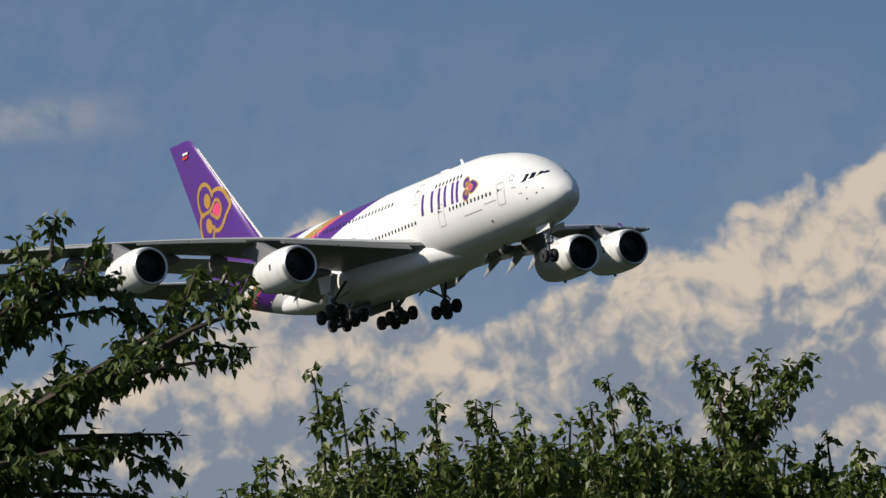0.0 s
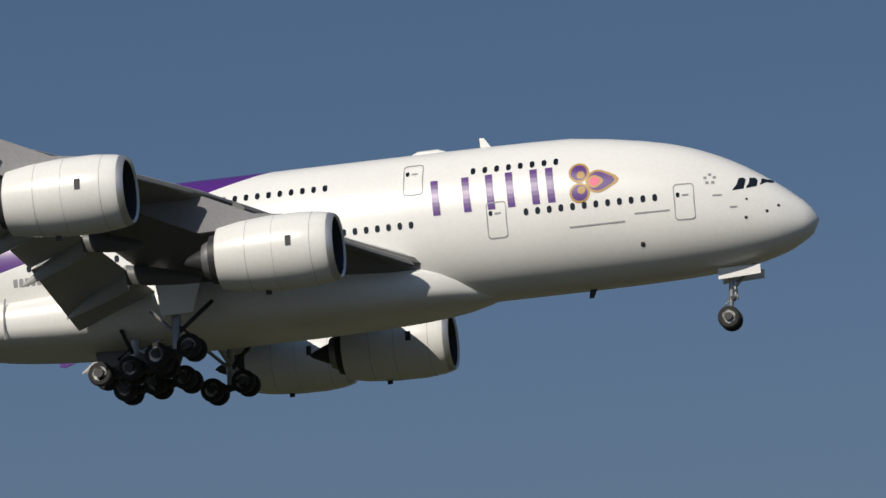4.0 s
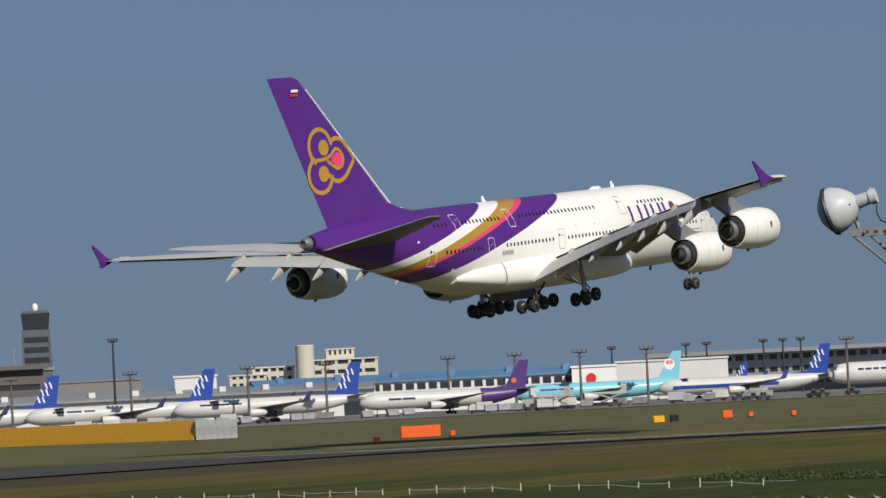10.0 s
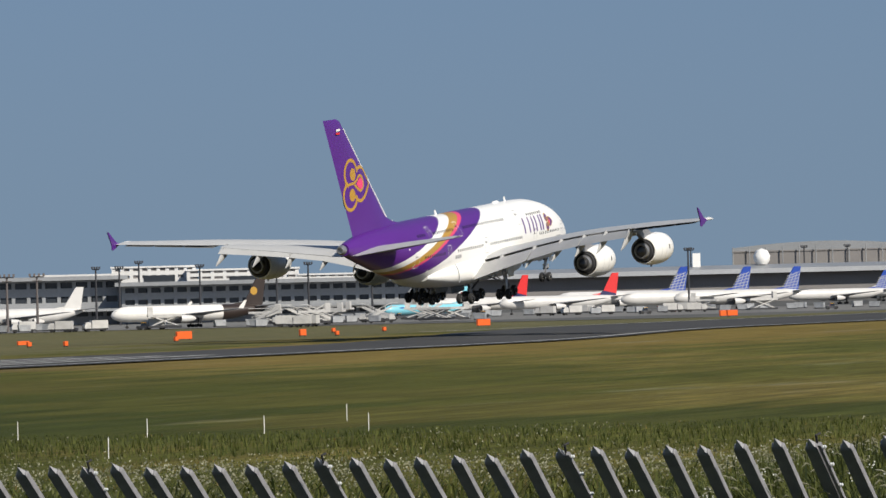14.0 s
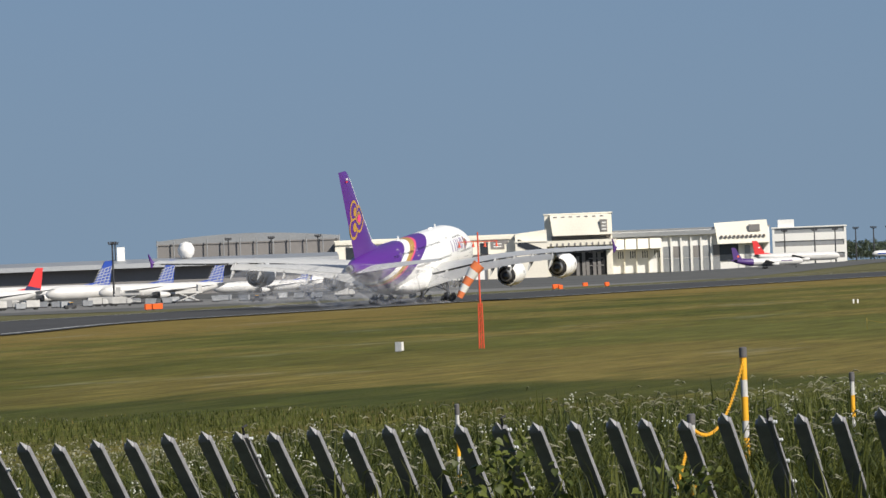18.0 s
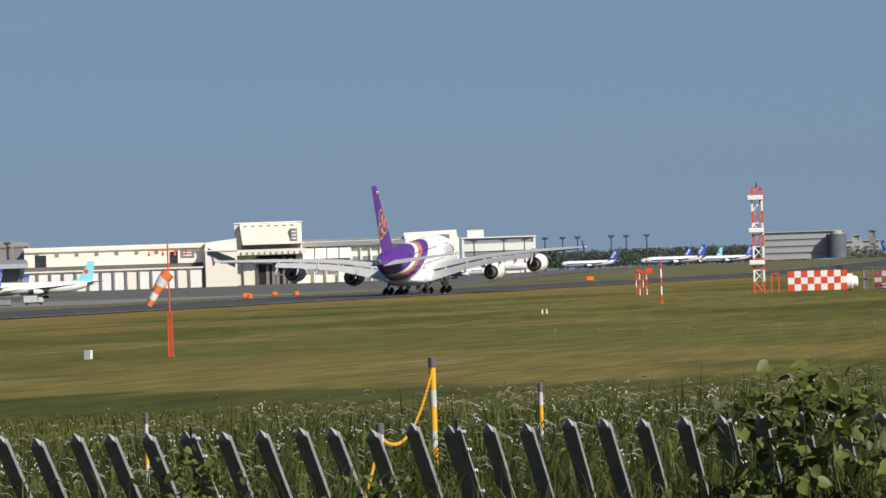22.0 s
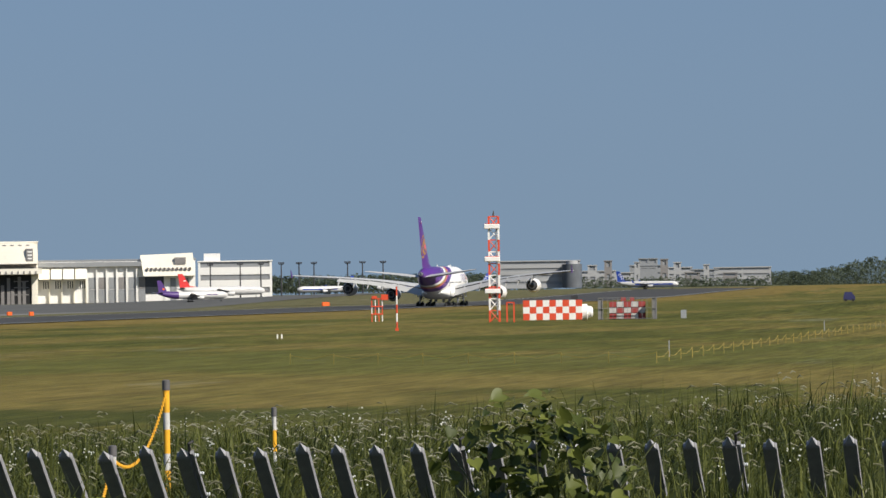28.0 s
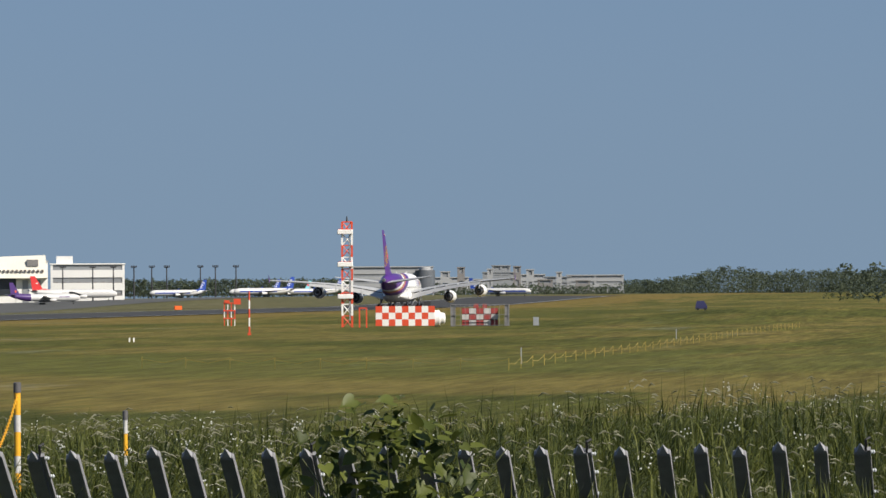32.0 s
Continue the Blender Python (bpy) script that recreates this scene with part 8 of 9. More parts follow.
PETAL = leaf_material("white_flower", (0.6, 0.6, 0.52), (0.8, 0.8, 0.74), 0.8, 0.2)
STEM = material("green_stem", (0.07, 0.08, 0.025), 0.7, vary=0.3, scale=6)
BARK = material("bark", (0.06, 0.045, 0.03), 0.9, vary=0.3, scale=4, bump=0.4)
# leaf green made paler and greyer: distance haze is painted into it
HAZELEAF = leaf_material("hazed_leaf", (0.075, 0.095, 0.06), (0.12, 0.145, 0.095), 0.9, 0.45)


def leaf_geo(p, d, up, size, fold=0.25):
    """A pointed leaf folded along its rib: from p along d."""
    d = d.normalized()
    s = d.cross(up)
    s = s.normalized() if s.length > 1e-4 else Vector((1, 0, 0))
    u = s.cross(d)
    w = size * 0.3
    pts = [p, p + d * size * 0.4 + s * w + u * w * fold, p + d * size, p + d * size * 0.4 - s * w + u * w * fold, p + d * size * 0.45]
    return pts, [(0, 1, 4), (1, 2, 4), (0, 4, 3), (4, 2, 3)]


def add(v, f, geo):
    o = len(v)
    v.extend(tuple(p) for p in geo[0])
    f.extend(tuple(i + o for i in q) for q in geo[1])


E0 = Vector((-7.29, -3.87, 0))


def early(az, r, z):
    p = polar(az, r) + E0
    return Vector((p.x, p.y, z))


def leafy_twig(rng, v, f, path, size, gap, reach):
    """Leaves hanging to both sides of a thin twig, one at its end."""
    side = rng.choice((-1, 1))
    for a, b in zip(path, path[1:]):
        run = b - a
        across = Vector((run.y, -run.x, 0)) + Vector((rng.gauss(0, 0.02), rng.gauss(0, 0.02), 0))
        across = across.normalized() if across.length > 1e-3 else Vector((rng.uniform(-1, 1), rng.uniform(-1, 1), 0.01)).normalized()
        for k in range(max(1, int(run.length / gap))):
            side = -side
            p = a + run * ((k + rng.uniform(0.2, 0.8)) / max(1, int(run.length / gap)))
            d = across * side * rng.uniform(0.1, 0.8) + run.normalized() * 0.25 + Vector((rng.gauss(0, 0.3), rng.gauss(0, 0.3), rng.uniform(-1.5, -0.25)))
            q = p + d.normalized() * reach * rng.random()
            add(v, f, leaf_geo(q, d, Vector((rng.gauss(0, 0.5), rng.gauss(0, 0.5), 1)), size * rng.uniform(0.65, 1.2), 0.4))
    tip = path[-1]
    for k in range(3):
        add(v, f, leaf_geo(tip, Vector((rng.gauss(0, 0.5), rng.gauss(0, 0.5), rng.uniform(-0.9, 0.5))), Vector((rng.gauss(0, 0.4), rng.gauss(0, 0.4), 1)), size * rng.uniform(0.6, 1.0), 0.4))


def spray_tree(rng, base, limbs, label, size, twig, every, mat, thick, full=1.0):
    """A tree whose limbs carry side twigs with hanging leaves; the first run of a limb is bare."""
    t = thing("tree", Matrix(), label, "tree")
    fork = base + Vector((0, 0, 1.4))
    part("trunk", tube([base - Vector((0, 0, 0.2)), base + Vector((0.05, 0.02, 0.7)), fork], [0.16, 0.13, 0.1], 10), BARK, t)
    v, f = [], []
    for limb in limbs:
        pts = [fork] + [Vector(p) for p in limb]
        part("limb", tube(pts, [thick * (1 - 0.88 * i / (len(pts) - 1)) + 0.0025 for i in range(len(pts))], 6), BARK, t)
        runs = [(b - a).length for a, b in zip(pts[1:], pts[2:])]
        whole, done = sum(runs), 0.0
        for (a, b), run in zip(zip(pts[1:], pts[2:]), runs):
            for k in range(max(1, int(run / every * full))):
                s = rng.random()
                p, far = a.lerp(b, s), (done + s * run) / whole
                long = twig * (1.15 - 0.75 * far) * rng.uniform(0.5, 1.2)
                turn = rng.uniform(0, 2 * math.pi)
                d = Vector((math.cos(turn), math.sin(turn), rng.uniform(-0.1, 0.75))) + (b - a).normalized() * 0.6
                d = d.normalized() * long
                bend = p + d * 0.55 + Vector((0, 0, 0.06 * long))
                leafy_twig(rng, v, f, [p, bend, p + d - Vector((0, 0, 0.35 * long))], size, size * 0.3, size * 0.3)
            done += run
        leafy_twig(rng, v, f, pts[-2:], size, size * 0.4, size * 0.1)
    part("crown", (v, f), mat, t, "green pointed leaves", smooth=False)
    return t


def start_trees():
    rng = random.Random(11)
    # leafy boughs in three layers that reach in from the side
    upper = (((-51.92, 7.82), (-51.49, 7.94), (-50.99, 8.05), (-50.41, 7.81)), ((-51.93, 7.7), (-51.38, 7.81), (-50.71, 7.85), (-50.39, 7.77)), ((-51.91, 7.95), (-51.65, 8.1), (-51.7, 8.29)),
             ((-51.67, 7.88), (-51.34, 8.16), (-51.28, 8.37)), ((-51.31, 7.9), (-50.99, 8.08), (-50.83, 8.26)), ((-51.55, 7.88), (-51.18, 7.99), (-50.69, 8.04)), ((-52.08, 8.02), (-51.78, 8.04), (-51.53, 8.1)))
    middle = (((-51.62, 7.24), (-50.87, 7.47), (-50.12, 7.64), (-49.3, 7.58)), ((-51.37, 7.3), (-50.62, 7.53), (-49.99, 7.77), (-49.8, 8.06)), ((-50.88, 7.41), (-50.0, 7.67), (-49.59, 7.85), (-49.47, 8.04)),
              ((-50.63, 7.47), (-49.88, 7.67), (-49.44, 7.75), (-49.22, 7.97)), ((-51.25, 7.3), (-50.45, 7.46), (-49.9, 7.5), (-49.55, 7.52)), ((-51.37, 7.36), (-50.74, 7.53), (-50.24, 7.68), (-50.1, 7.85)), ((-51.49, 7.3), (-51.04, 7.54), (-51.28, 7.61)))
    lower = (((-52.0, 7.06), (-51.39, 7.14), (-50.78, 7.14), (-50.16, 7.13)), ((-52.01, 6.97), (-51.28, 7.04), (-50.68, 7.02), (-50.24, 6.91)), ((-51.99, 7.19), (-51.62, 7.27), (-51.85, 7.31)),
             ((-52.02, 6.84), (-51.12, 6.82), (-50.46, 6.79)), ((-51.99, 7.13), (-51.46, 7.08), (-50.98, 6.97)), ((-52.02, 6.91), (-51.53, 6.95), (-51.05, 6.88)))
    boughs = []
    for stem in upper + middle + lower:
        r = 30 + rng.uniform(-0.35, 0.35)
        boughs.append([early(-52.6, 30.3, stem[0][1] - 0.3)] + [early(a, r + 0.08 * k, z) for k, (a, z) in enumerate(stem)])
    base = early(-52.9, 30.5, ground_z(*early(-52.9, 30.5, 0).xy))
    spray_tree(rng, base, boughs, "dark green leafy tree with layered drooping boughs", 0.092, 0.26, 0.045, LEAF, 0.03)
    # a row of lower trees: single shoots over an uneven mass of leaves
    shoots = ((-48.63, 7.56), (-48.36, 7.49), (-48.11, 7.34), (-48.99, 7.08), (-49.43, 6.93), (-47.77, 7.24), (-47.31, 7.35), (-46.88, 7.38), (-46.71, 7.35), (-46.43, 7.29), (-45.66, 7.27), (-45.46, 7.45),
              (-45.19, 7.39), (-45.88, 7.2), (-44.82, 7.15), (-45.17, 7.1), (-43.89, 7.01), (-43.6, 6.98), (-43.16, 7.02), (-42.82, 6.96), (-49.17, 7.07))
    shoots += ((-42.2, 7.17), (-41.71, 7.18), (-41.59, 7.22), (-41.3, 7.02), (-40.71, 7.13), (-40.46, 7.14), (-40.02, 7.02), (-39.62, 7.19), (-39.46, 7.13), (-39.08, 7.4),
               (-38.91, 7.18), (-38.56, 7.0), (-38.3, 6.95), (-37.85, 6.93), (-37.6, 6.96), (-37.15, 6.94))
    fan = ((-44.51, 7.5), (-44.32, 7.47), (-44.09, 7.42), (-43.77, 7.53), (-43.58, 7.4), (-43.31, 7.5), (-43.3, 7.35), (-43.57, 7.23))
    mass_at, mass_top = (-50.2, -49.0, -48.4, -47.2, -45.9, -44.7, -44.1, -43.2, -41.6, -40.7, -38.9, -38.2, -36.2), (6.8, 6.88, 7.0, 7.04, 7.08, 7.0, 6.88, 6.82, 6.84, 6.93, 6.94, 6.8, 6.72)
    for k in range(7):
        a0, a1 = -50.2 + 2.0 * k, -48.2 + 2.0 * k
        mid = (a0 + a1) / 2
        base = early(mid, 32.5, ground_z(*early(mid, 32.5, 0).xy))
        limbs = []
        for az, z in shoots:
            if a0 <= az < a1:
                r = 32 + rng.uniform(-0.5, 0.5)
                lean = rng.uniform(-0.12, 0.12)
                limbs.append([early(az + lean, r, 6.6), early(az + lean * 0.7, r, (z + 6.6) / 2), early(az + lean * 0.3, r, z - 0.12), early(az, r, z - 0.03)])
        for az, z in fan:
            if a0 <= -44.2 < a1:
                r = 32 + rng.uniform(-0.35, 0.35)
                limbs.append([early(-44.25, r, 6.6), early(-44.22 + 0.25 * (az + 44.2), r, 6.9), early(-44.2 + 0.6 * (az + 44.2), r, 6.95 + 0.55 * (z - 6.95)), early(az, r, z - 0.03)])
        for j in range(46):
            az = a0 + 2.0 * (j + rng.random()) / 46
            r = 32 + rng.uniform(-1.0, 1.0)
            z = curve(mass_at, mass_top, az) - rng.random() ** 1.5 * 0.32 + 0.05 * math.sin(9 * az)
            limbs.append([early(az, r, 6.3), early(az + rng.uniform(-0.1, 0.1), r, 6.5), early(az + rng.uniform(-0.12, 0.12), r, z)])
        spray_tree(rng, base, limbs, "green cherry tree with upright young shoots", 0.08, 0.18, 0.034, LEAF2, 0.012)


def bank_grass():
    rng = random.Random(5)
    def blade(v, f, x, y, z, h, w, lean, turn):
        dx, dy = math.cos(turn), math.sin(turn)
        sx, sy = -dy * w / 2, dx * w / 2
        o = len(v)
        for k, (u, ww) in enumerate(((0, 1.0), (0.45, 0.85), (0.8, 0.5))):
            bx, by, bz = x + dx * lean * u * u, y + dy * lean * u * u, z + h * u * (1.12 - 0.3 * u * lean / max(h, 0.1))
            v += [(bx - sx * ww, by - sy * ww, bz), (bx + sx * ww, by + sy * ww, bz)]
        v.append((x + dx * lean, y + dy * lean, z + h * (1.08 - 0.42 * lean / max(h, 0.1))))
        f += [(o, o + 1, o + 3, o + 2), (o + 2, o + 3, o + 5, o + 4), (o + 4, o + 5, o + 6)]
    v, f, hv, hf, pv, pf = [], [], [], [], [], []
    for i in range(330000):
        far = rng.random() < 0.16
        r = 60 + 85 * rng.random() ** 1.6 if far else 29.4 + 33 * rng.random() ** 1.25
        az = rng.uniform(62.5, 93)
        if rng.random() > smooth(60, 69, az) * 0.8 + 0.2:
            continue
        if 76.9 < az < 78.15 and r < 30.9:
            continue
        p = polar(az, r)
        patch = noise.noise((p.x * 0.25, p.y * 0.25, 0))
        tuft = noise.noise((p.x * 1.3, p.y * 1.3, 4))
        h = max(0.22, (0.74 + 0.12 * patch + 0.12 * tuft + rng.gauss(0, 0.04) + (0.12 + 0.26 * smooth(77, 86, az)) * smooth(31, 43, r)) * (0.66 + 0.34 * smooth(68, 79, az)))
        z = ground_z(p.x, p.y)
        lean = abs(rng.gauss(0.66, 0.28)) * h * 1.2
        blade(v, f, p.x, p.y, z, h * (1.0 if rng.random() < 0.45 else rng.uniform(0.55, 0.95)), rng.uniform(0.009, 0.023) * (1 + max(0, r - 45) / 40), lean, rng.choice((rng.uniform(0, 6.28), rng.gauss(-1.2, 0.6))))
        if r < 70 and rng.random() < 0.012 + 0.016 * (patch > 0.0):
            # pale seed head that nods in the wind
            top = Vector((p.x, p.y, z + h * rng.uniform(0.72, 1.02)))
            t = rng.gauss(-1.4, 0.8)
            d = Vector((math.cos(t), math.sin(t), 0))
            k, rise = rng.uniform(0.05, 0.1), rng.uniform(-0.2, 0.9)
            pts = [top, top + d * k * 0.45 + Vector((0, 0, k * 0.4 * rise)), top + d * k + Vector((0, 0, k * (0.5 * rise - 0.25)))]
            add(hv, hf, tube(pts, [0.0025, 0.0065, 0.0015], 4, False))
        if r < 75 and rng.random() < 0.0004 + 0.007 * max(0, noise.noise((p.x * 0.16, p.y * 0.16, 9)) - 0.12):
            c = Vector((p.x, p.y, z + h * rng.uniform(0.8, 1.02)))
            for k in range(rng.randint(5, 11)):
                q = c + Vector((rng.gauss(0, 0.03), rng.gauss(0, 0.03), rng.gauss(0, 0.025)))
                add(pv, pf, turned([(0, 0.004), (0.006, rng.uniform(0.004, 0.0075)), (0.01, 0.003)], 6, "z", q))
    for i in range(16000):
        x, y = rng.uniform(26.9, 28.1), rng.uniform(-2.5, 9)
        if rng.random() > 0.12 + 0.88 * (1 - smooth(3.4, 5.0, y)):
            continue
        h = rng.uniform(0.45, 0.8) + 0.14 * noise.noise((x, y * 1.5, 7))
        blade(v, f, x, y, ground_z(x, y), h, rng.uniform(0.008, 0.018), abs(rng.gauss(0.5, 0.3)) * h, rng.uniform(0, 6.28))
    tagged(part("bank_grass", (v, f), BLADE, smooth=False), "tall rough grass on the bank behind the fence", "grass", kind="stuff")
    tagged(part("seed_heads", (hv, hf), STRAW), "pale drooping grass seed heads", "grass", kind="stuff")
    tagged(part("white_flowers", (pv, pf), PETAL), "small white wild flower heads", "flowers", kind="stuff")
    # pale flowering weeds before a darker belt of tall grass
    v, f = [], []
    for i in range(5200):
        p = polar(rng.uniform(62.5, 73.5), rng.gauss(152, 7))
        x, y = p.x, p.y
        add(v, f, leaf_geo(Vector((x, y, ground_z(x, y) + rng.uniform(0.1, 0.4))), Vector((rng.gauss(0, 0.7), rng.gauss(0, 0.7), 0.6)), Vector((1, 0.3, 0)), rng.uniform(0.05, 0.11)))
    tagged(part("flower_strip", (v, f), STRAW, smooth=False), "strip of pale flowering weeds in the field", "weeds", kind="stuff")
    # rough grass over the whole field, in tufts: green, straw and pale heads
    green, straw, heads = ([], []), ([], []), ([], [])
    for i in range(260000):
        r = 85 + 420 * rng.random() ** 1.15
        az = rng.uniform(57.5, 91)
        p = polar(az, r)
        x, y = p.x, p.y
        edge = near_edge(x) - y
        if edge < 6:
            continue
        a, b = noise.noise((x * 0.02, y * 0.05, 2)), noise.noise((x * 0.12, y * 0.3, 6))
        belt = math.exp(-((r - 188 + 9 * b) / 15) ** 2) * (1 - smooth(75, 79, az))
        close = 1 - smooth(110, 190, r)
        dry = 0.34 + 0.75 * a + 0.3 * b + 0.5 * (1 - smooth(15, 55, edge)) - 1.2 * belt - 0.5 * close
        h = (0.035 + 0.16 * max(0, b) + 0.26 * belt + 0.1 * close) * rng.uniform(0.6, 1.3)
        if h < 0.03 or (belt < 0.12 and close < 0.05):
            continue
        w = rng.uniform(0.01, 0.026) * (0.5 + r / 170)
        t = rng.uniform(0, 6.28)
        lean = h * rng.uniform(0.1, 0.7)
        dx, dy = math.cos(t), math.sin(t)
        v, f = straw if rng.random() < dry else green
        o, z = len(v), ground_z(x, y) - 0.02
        v += [(x - dy * w, y + dx * w, z), (x + dy * w, y - dx * w, z), (x + dx * lean, y + dy * lean, z + h)]
        f.append((o, o + 1, o + 2))
        if rng.random() < 0.012 + 0.4 * max(0, noise.noise((x * 0.03, y * 0.1, 11)) - 0.22):
            add(*heads, leaf_geo(Vector((x, y, z + h * 0.8)), Vector((dx, dy, 1.2)), Vector((1, 0.3, 0)), rng.uniform(0.05, 0.1)))
    tagged(part("field_grass", green, FIELDGREEN, smooth=False), "rough green grass tufts across the field", "grass", kind="stuff")
    tagged(part("dry_grass", straw, FIELDSTRAW, smooth=False), "dry straw-coloured grass tufts across the field", "grass", kind="stuff")
    tagged(part("field_flowers", heads, STRAW, smooth=False), "drifts of pale flower heads in the field", "flowers", kind="stuff")


def round_leaf(p, d, up, size):
    """A broad heart-shaped leaf on a short stalk, cupped along its rib and drooping at the tip."""
    d = d.normalized()
    s = d.cross(up)
    s = s.normalized() if s.length > 1e-4 else Vector((1, 0, 0))
    u = s.cross(d)
    outline = ((-0.06, 0.2), (0.02, 0.36), (0.2, 0.45), (0.42, 0.42), (0.64, 0.28), (0.84, 0.12))
    ribs = (0.06, 0.1, 0.24, 0.44, 0.64, 0.84)
    def at(x, w, lift):
        return p + d * size * x + s * size * w + u * size * (lift - 0.22 * x * x)
    rib = [at(x, 0, -0.05) for x in ribs]
    a, b = [at(x, w, 0.06) for x, w in outline], [at(x, -w, 0.04) for x, w in outline]
    pts = rib + a + b + [at(1.04, 0, -0.03)]
    f = []
    for i in range(5):
        f += [(i, 6 + i, 7 + i, i + 1), (i, i + 1, 13 + i, 12 + i)]
    return pts, f + [(5, 11, 18), (5, 18, 17)]


def bushes():
    rng = random.Random(21)
    def bush(az, r, top, wide, n, size, mat, label):
        p = spot(az, r)
        t = thing("weed_bush", Matrix(), label, "bush", "weeds by the fence")
        v, f = [], []
        for k in range(5):
            a = rng.uniform(0, 6.28)
            tip = Vector((p.x + wide * 0.5 * math.cos(a), p.y + wide * 0.7 * math.sin(a), top - rng.uniform(0.05, 0.35)))
            part("stem", tube([Vector((p.x, p.y, p.z)), Vector(((p.x + tip.x) / 2, (p.y + tip.y) / 2, (p.z + tip.z) / 2 + 0.1)), tip], [0.007, 0.005, 0.003], 5), STEM, t)
        for i in range(n):
            u = rng.random()
            z = p.z + (top - p.z) * (0.25 + 0.75 * u)
            w = wide * (1.05 - 0.75 * u ** 1.5)
            q = Vector((p.x + rng.gauss(0, w * 0.28), p.y + rng.gauss(0, w * 0.42), z + rng.gauss(0, 0.05)))
            d = Vector((rng.gauss(-0.3, 0.6), rng.gauss(0, 0.7), -0.35 + rng.gauss(0, 0.4)))
            add(v, f, round_leaf(q, d, Vector((rng.gauss(-0.3, 0.5), rng.gauss(-0.3, 0.5), 1)), size * rng.uniform(0.55, 1.35)))
        part("leaves", (v, f), mat, t, "broad green leaves")
    bush(82.0, 27.2, 4.6, 0.85, 330, 0.082, WEED, "broad-leaved climbing weed over the fence")
    bush(81.2, 27.3, 4.1, 0.5, 70, 0.08, WEED, "low broad-leaved weed at the fence")
    bush(83.6, 26.9, 3.98, 0.3, 14, 0.13, WEED, "low broad-leaved weed at the fence")
    bush(79.3, 27.4, 4.0, 0.4, 16, 0.11, WEED, "low broad-leaved weed at the fence")
    bush(85.6, 26.9, 4.0, 0.5, 26, 0.11, WEED, "low broad-leaved weed at the fence")
    bush(86.5, 26.9, 3.98, 0.4, 20, 0.11, WEED, "low broad-leaved weed at the fence")
    bush(75.4, 27.6, 4.3, 0.5, 230, 0.045, WEED, "small-leaved yellowish shrub by the fence")
    bush(77.4, 27.4, 4.1, 0.5, 180, 0.045, WEED, "small-leaved yellowish shrub by the fence")
    for az, r, w in ((60.3, 242, 5), (61.0, 238, 4.5), (61.6, 236, 5), (59.6, 250, 4), (62.3, 360, 6), (62.8, 372, 6)):
        p = spot(az, r)
        t = thing("field_shrub", Matrix(), "low dark shrub in the field", "bush", "field shrubs")
        v, f = [], []
        for i in range(900):
            a, q = rng.uniform(0, 6.28), rng.random() ** 0.5
            x, y = p.x + w * 0.5 * q * math.cos(a) * 0.7, p.y + w * 0.5 * q * math.sin(a)
            add(v, f, leaf_geo(Vector((x, y, ground_z(x, y) + (0.4 * (1 - q * q) * (0.6 + 0.4 * math.sin(3 * a)) + 0.12) * rng.random())), Vector((rng.gauss(0, 1), rng.gauss(0, 1), rng.gauss(0.3, 0.5))), Vector((0, 0, 1)), rng.uniform(0.1, 0.2)))
        part("leaves", (v, f), LEAF, t, "dark green leaves", smooth=False)


def far_woods():
    rng = random.Random(31)
    v, f = [], []
    def clump(p, r, h, n, size):
        for i in range(n):
            a, b = rng.uniform(0, 6.28), rng.random() ** 0.5
            z = rng.random()
            w = r * (1 - 0.75 * z ** 2)
            q = Vector((p.x + w * b * math.cos(a), p.y + w * b * math.sin(a), p.z + h * z))
            add(v, f, leaf_geo(q, Vector((rng.gauss(0, 1), rng.gauss(0, 1), rng.gauss(0, 0.6))), Vector((rng.gauss(0, 0.4), rng.gauss(0, 0.4), 1)), size * rng.uniform(0.6, 1.3), 0.5))
    for i in range(330):
        az = 83.6 + 7.5 * i / 330 + rng.gauss(0, 0.02)
        h = 7 + 6.5 * smooth(84.4, 85.9, az) + 3.0 * math.exp(-((az - 85.55) / 0.3) ** 2) + rng.uniform(-2, 2)
        clump(spot(az, 3300 + rng.uniform(0, 150), 2.5), 9, h, 200, 1.5)
    for i in range(150):
        az = 78.9 + 3.2 * i / 150
        clump(spot(az, 3500 + rng.uniform(0, 80), 2.5), 9, 10 + rng.uniform(-1.5, 1.5), 100, 2.0)
    for i in range(46):
        az = 82.35 + 2.1 * (i + rng.random()) / 46
        clump(spot(az, 3020 + rng.uniform(0, 60), 2.5), 7, 4.2 + rng.uniform(-1.5, 2.2), 90, 1.5)
    tagged(part("far_woods", (v, f), HAZELEAF, smooth=False), "dark distant woods beyond the airfield, haze mixed into the leaf colour", "trees", kind="stuff")
    v, f = [], []
    for i in range(26):
        az = 86.85 + 0.16 * i + rng.gauss(0, 0.03)
        clump(spot(az, 1450 + rng.uniform(-20, 40), 2.5), 6, 8.5 + rng.uniform(-1.5, 2), 260, 1.3)
    tagged(part("tree_belt", (v, f), HAZELEAF, smooth=False), "belt of dark green trees at the field's edge, haze mixed into the leaf colour", "trees", kind="stuff")


start_trees()
bank_grass()
bushes()
far_woods()


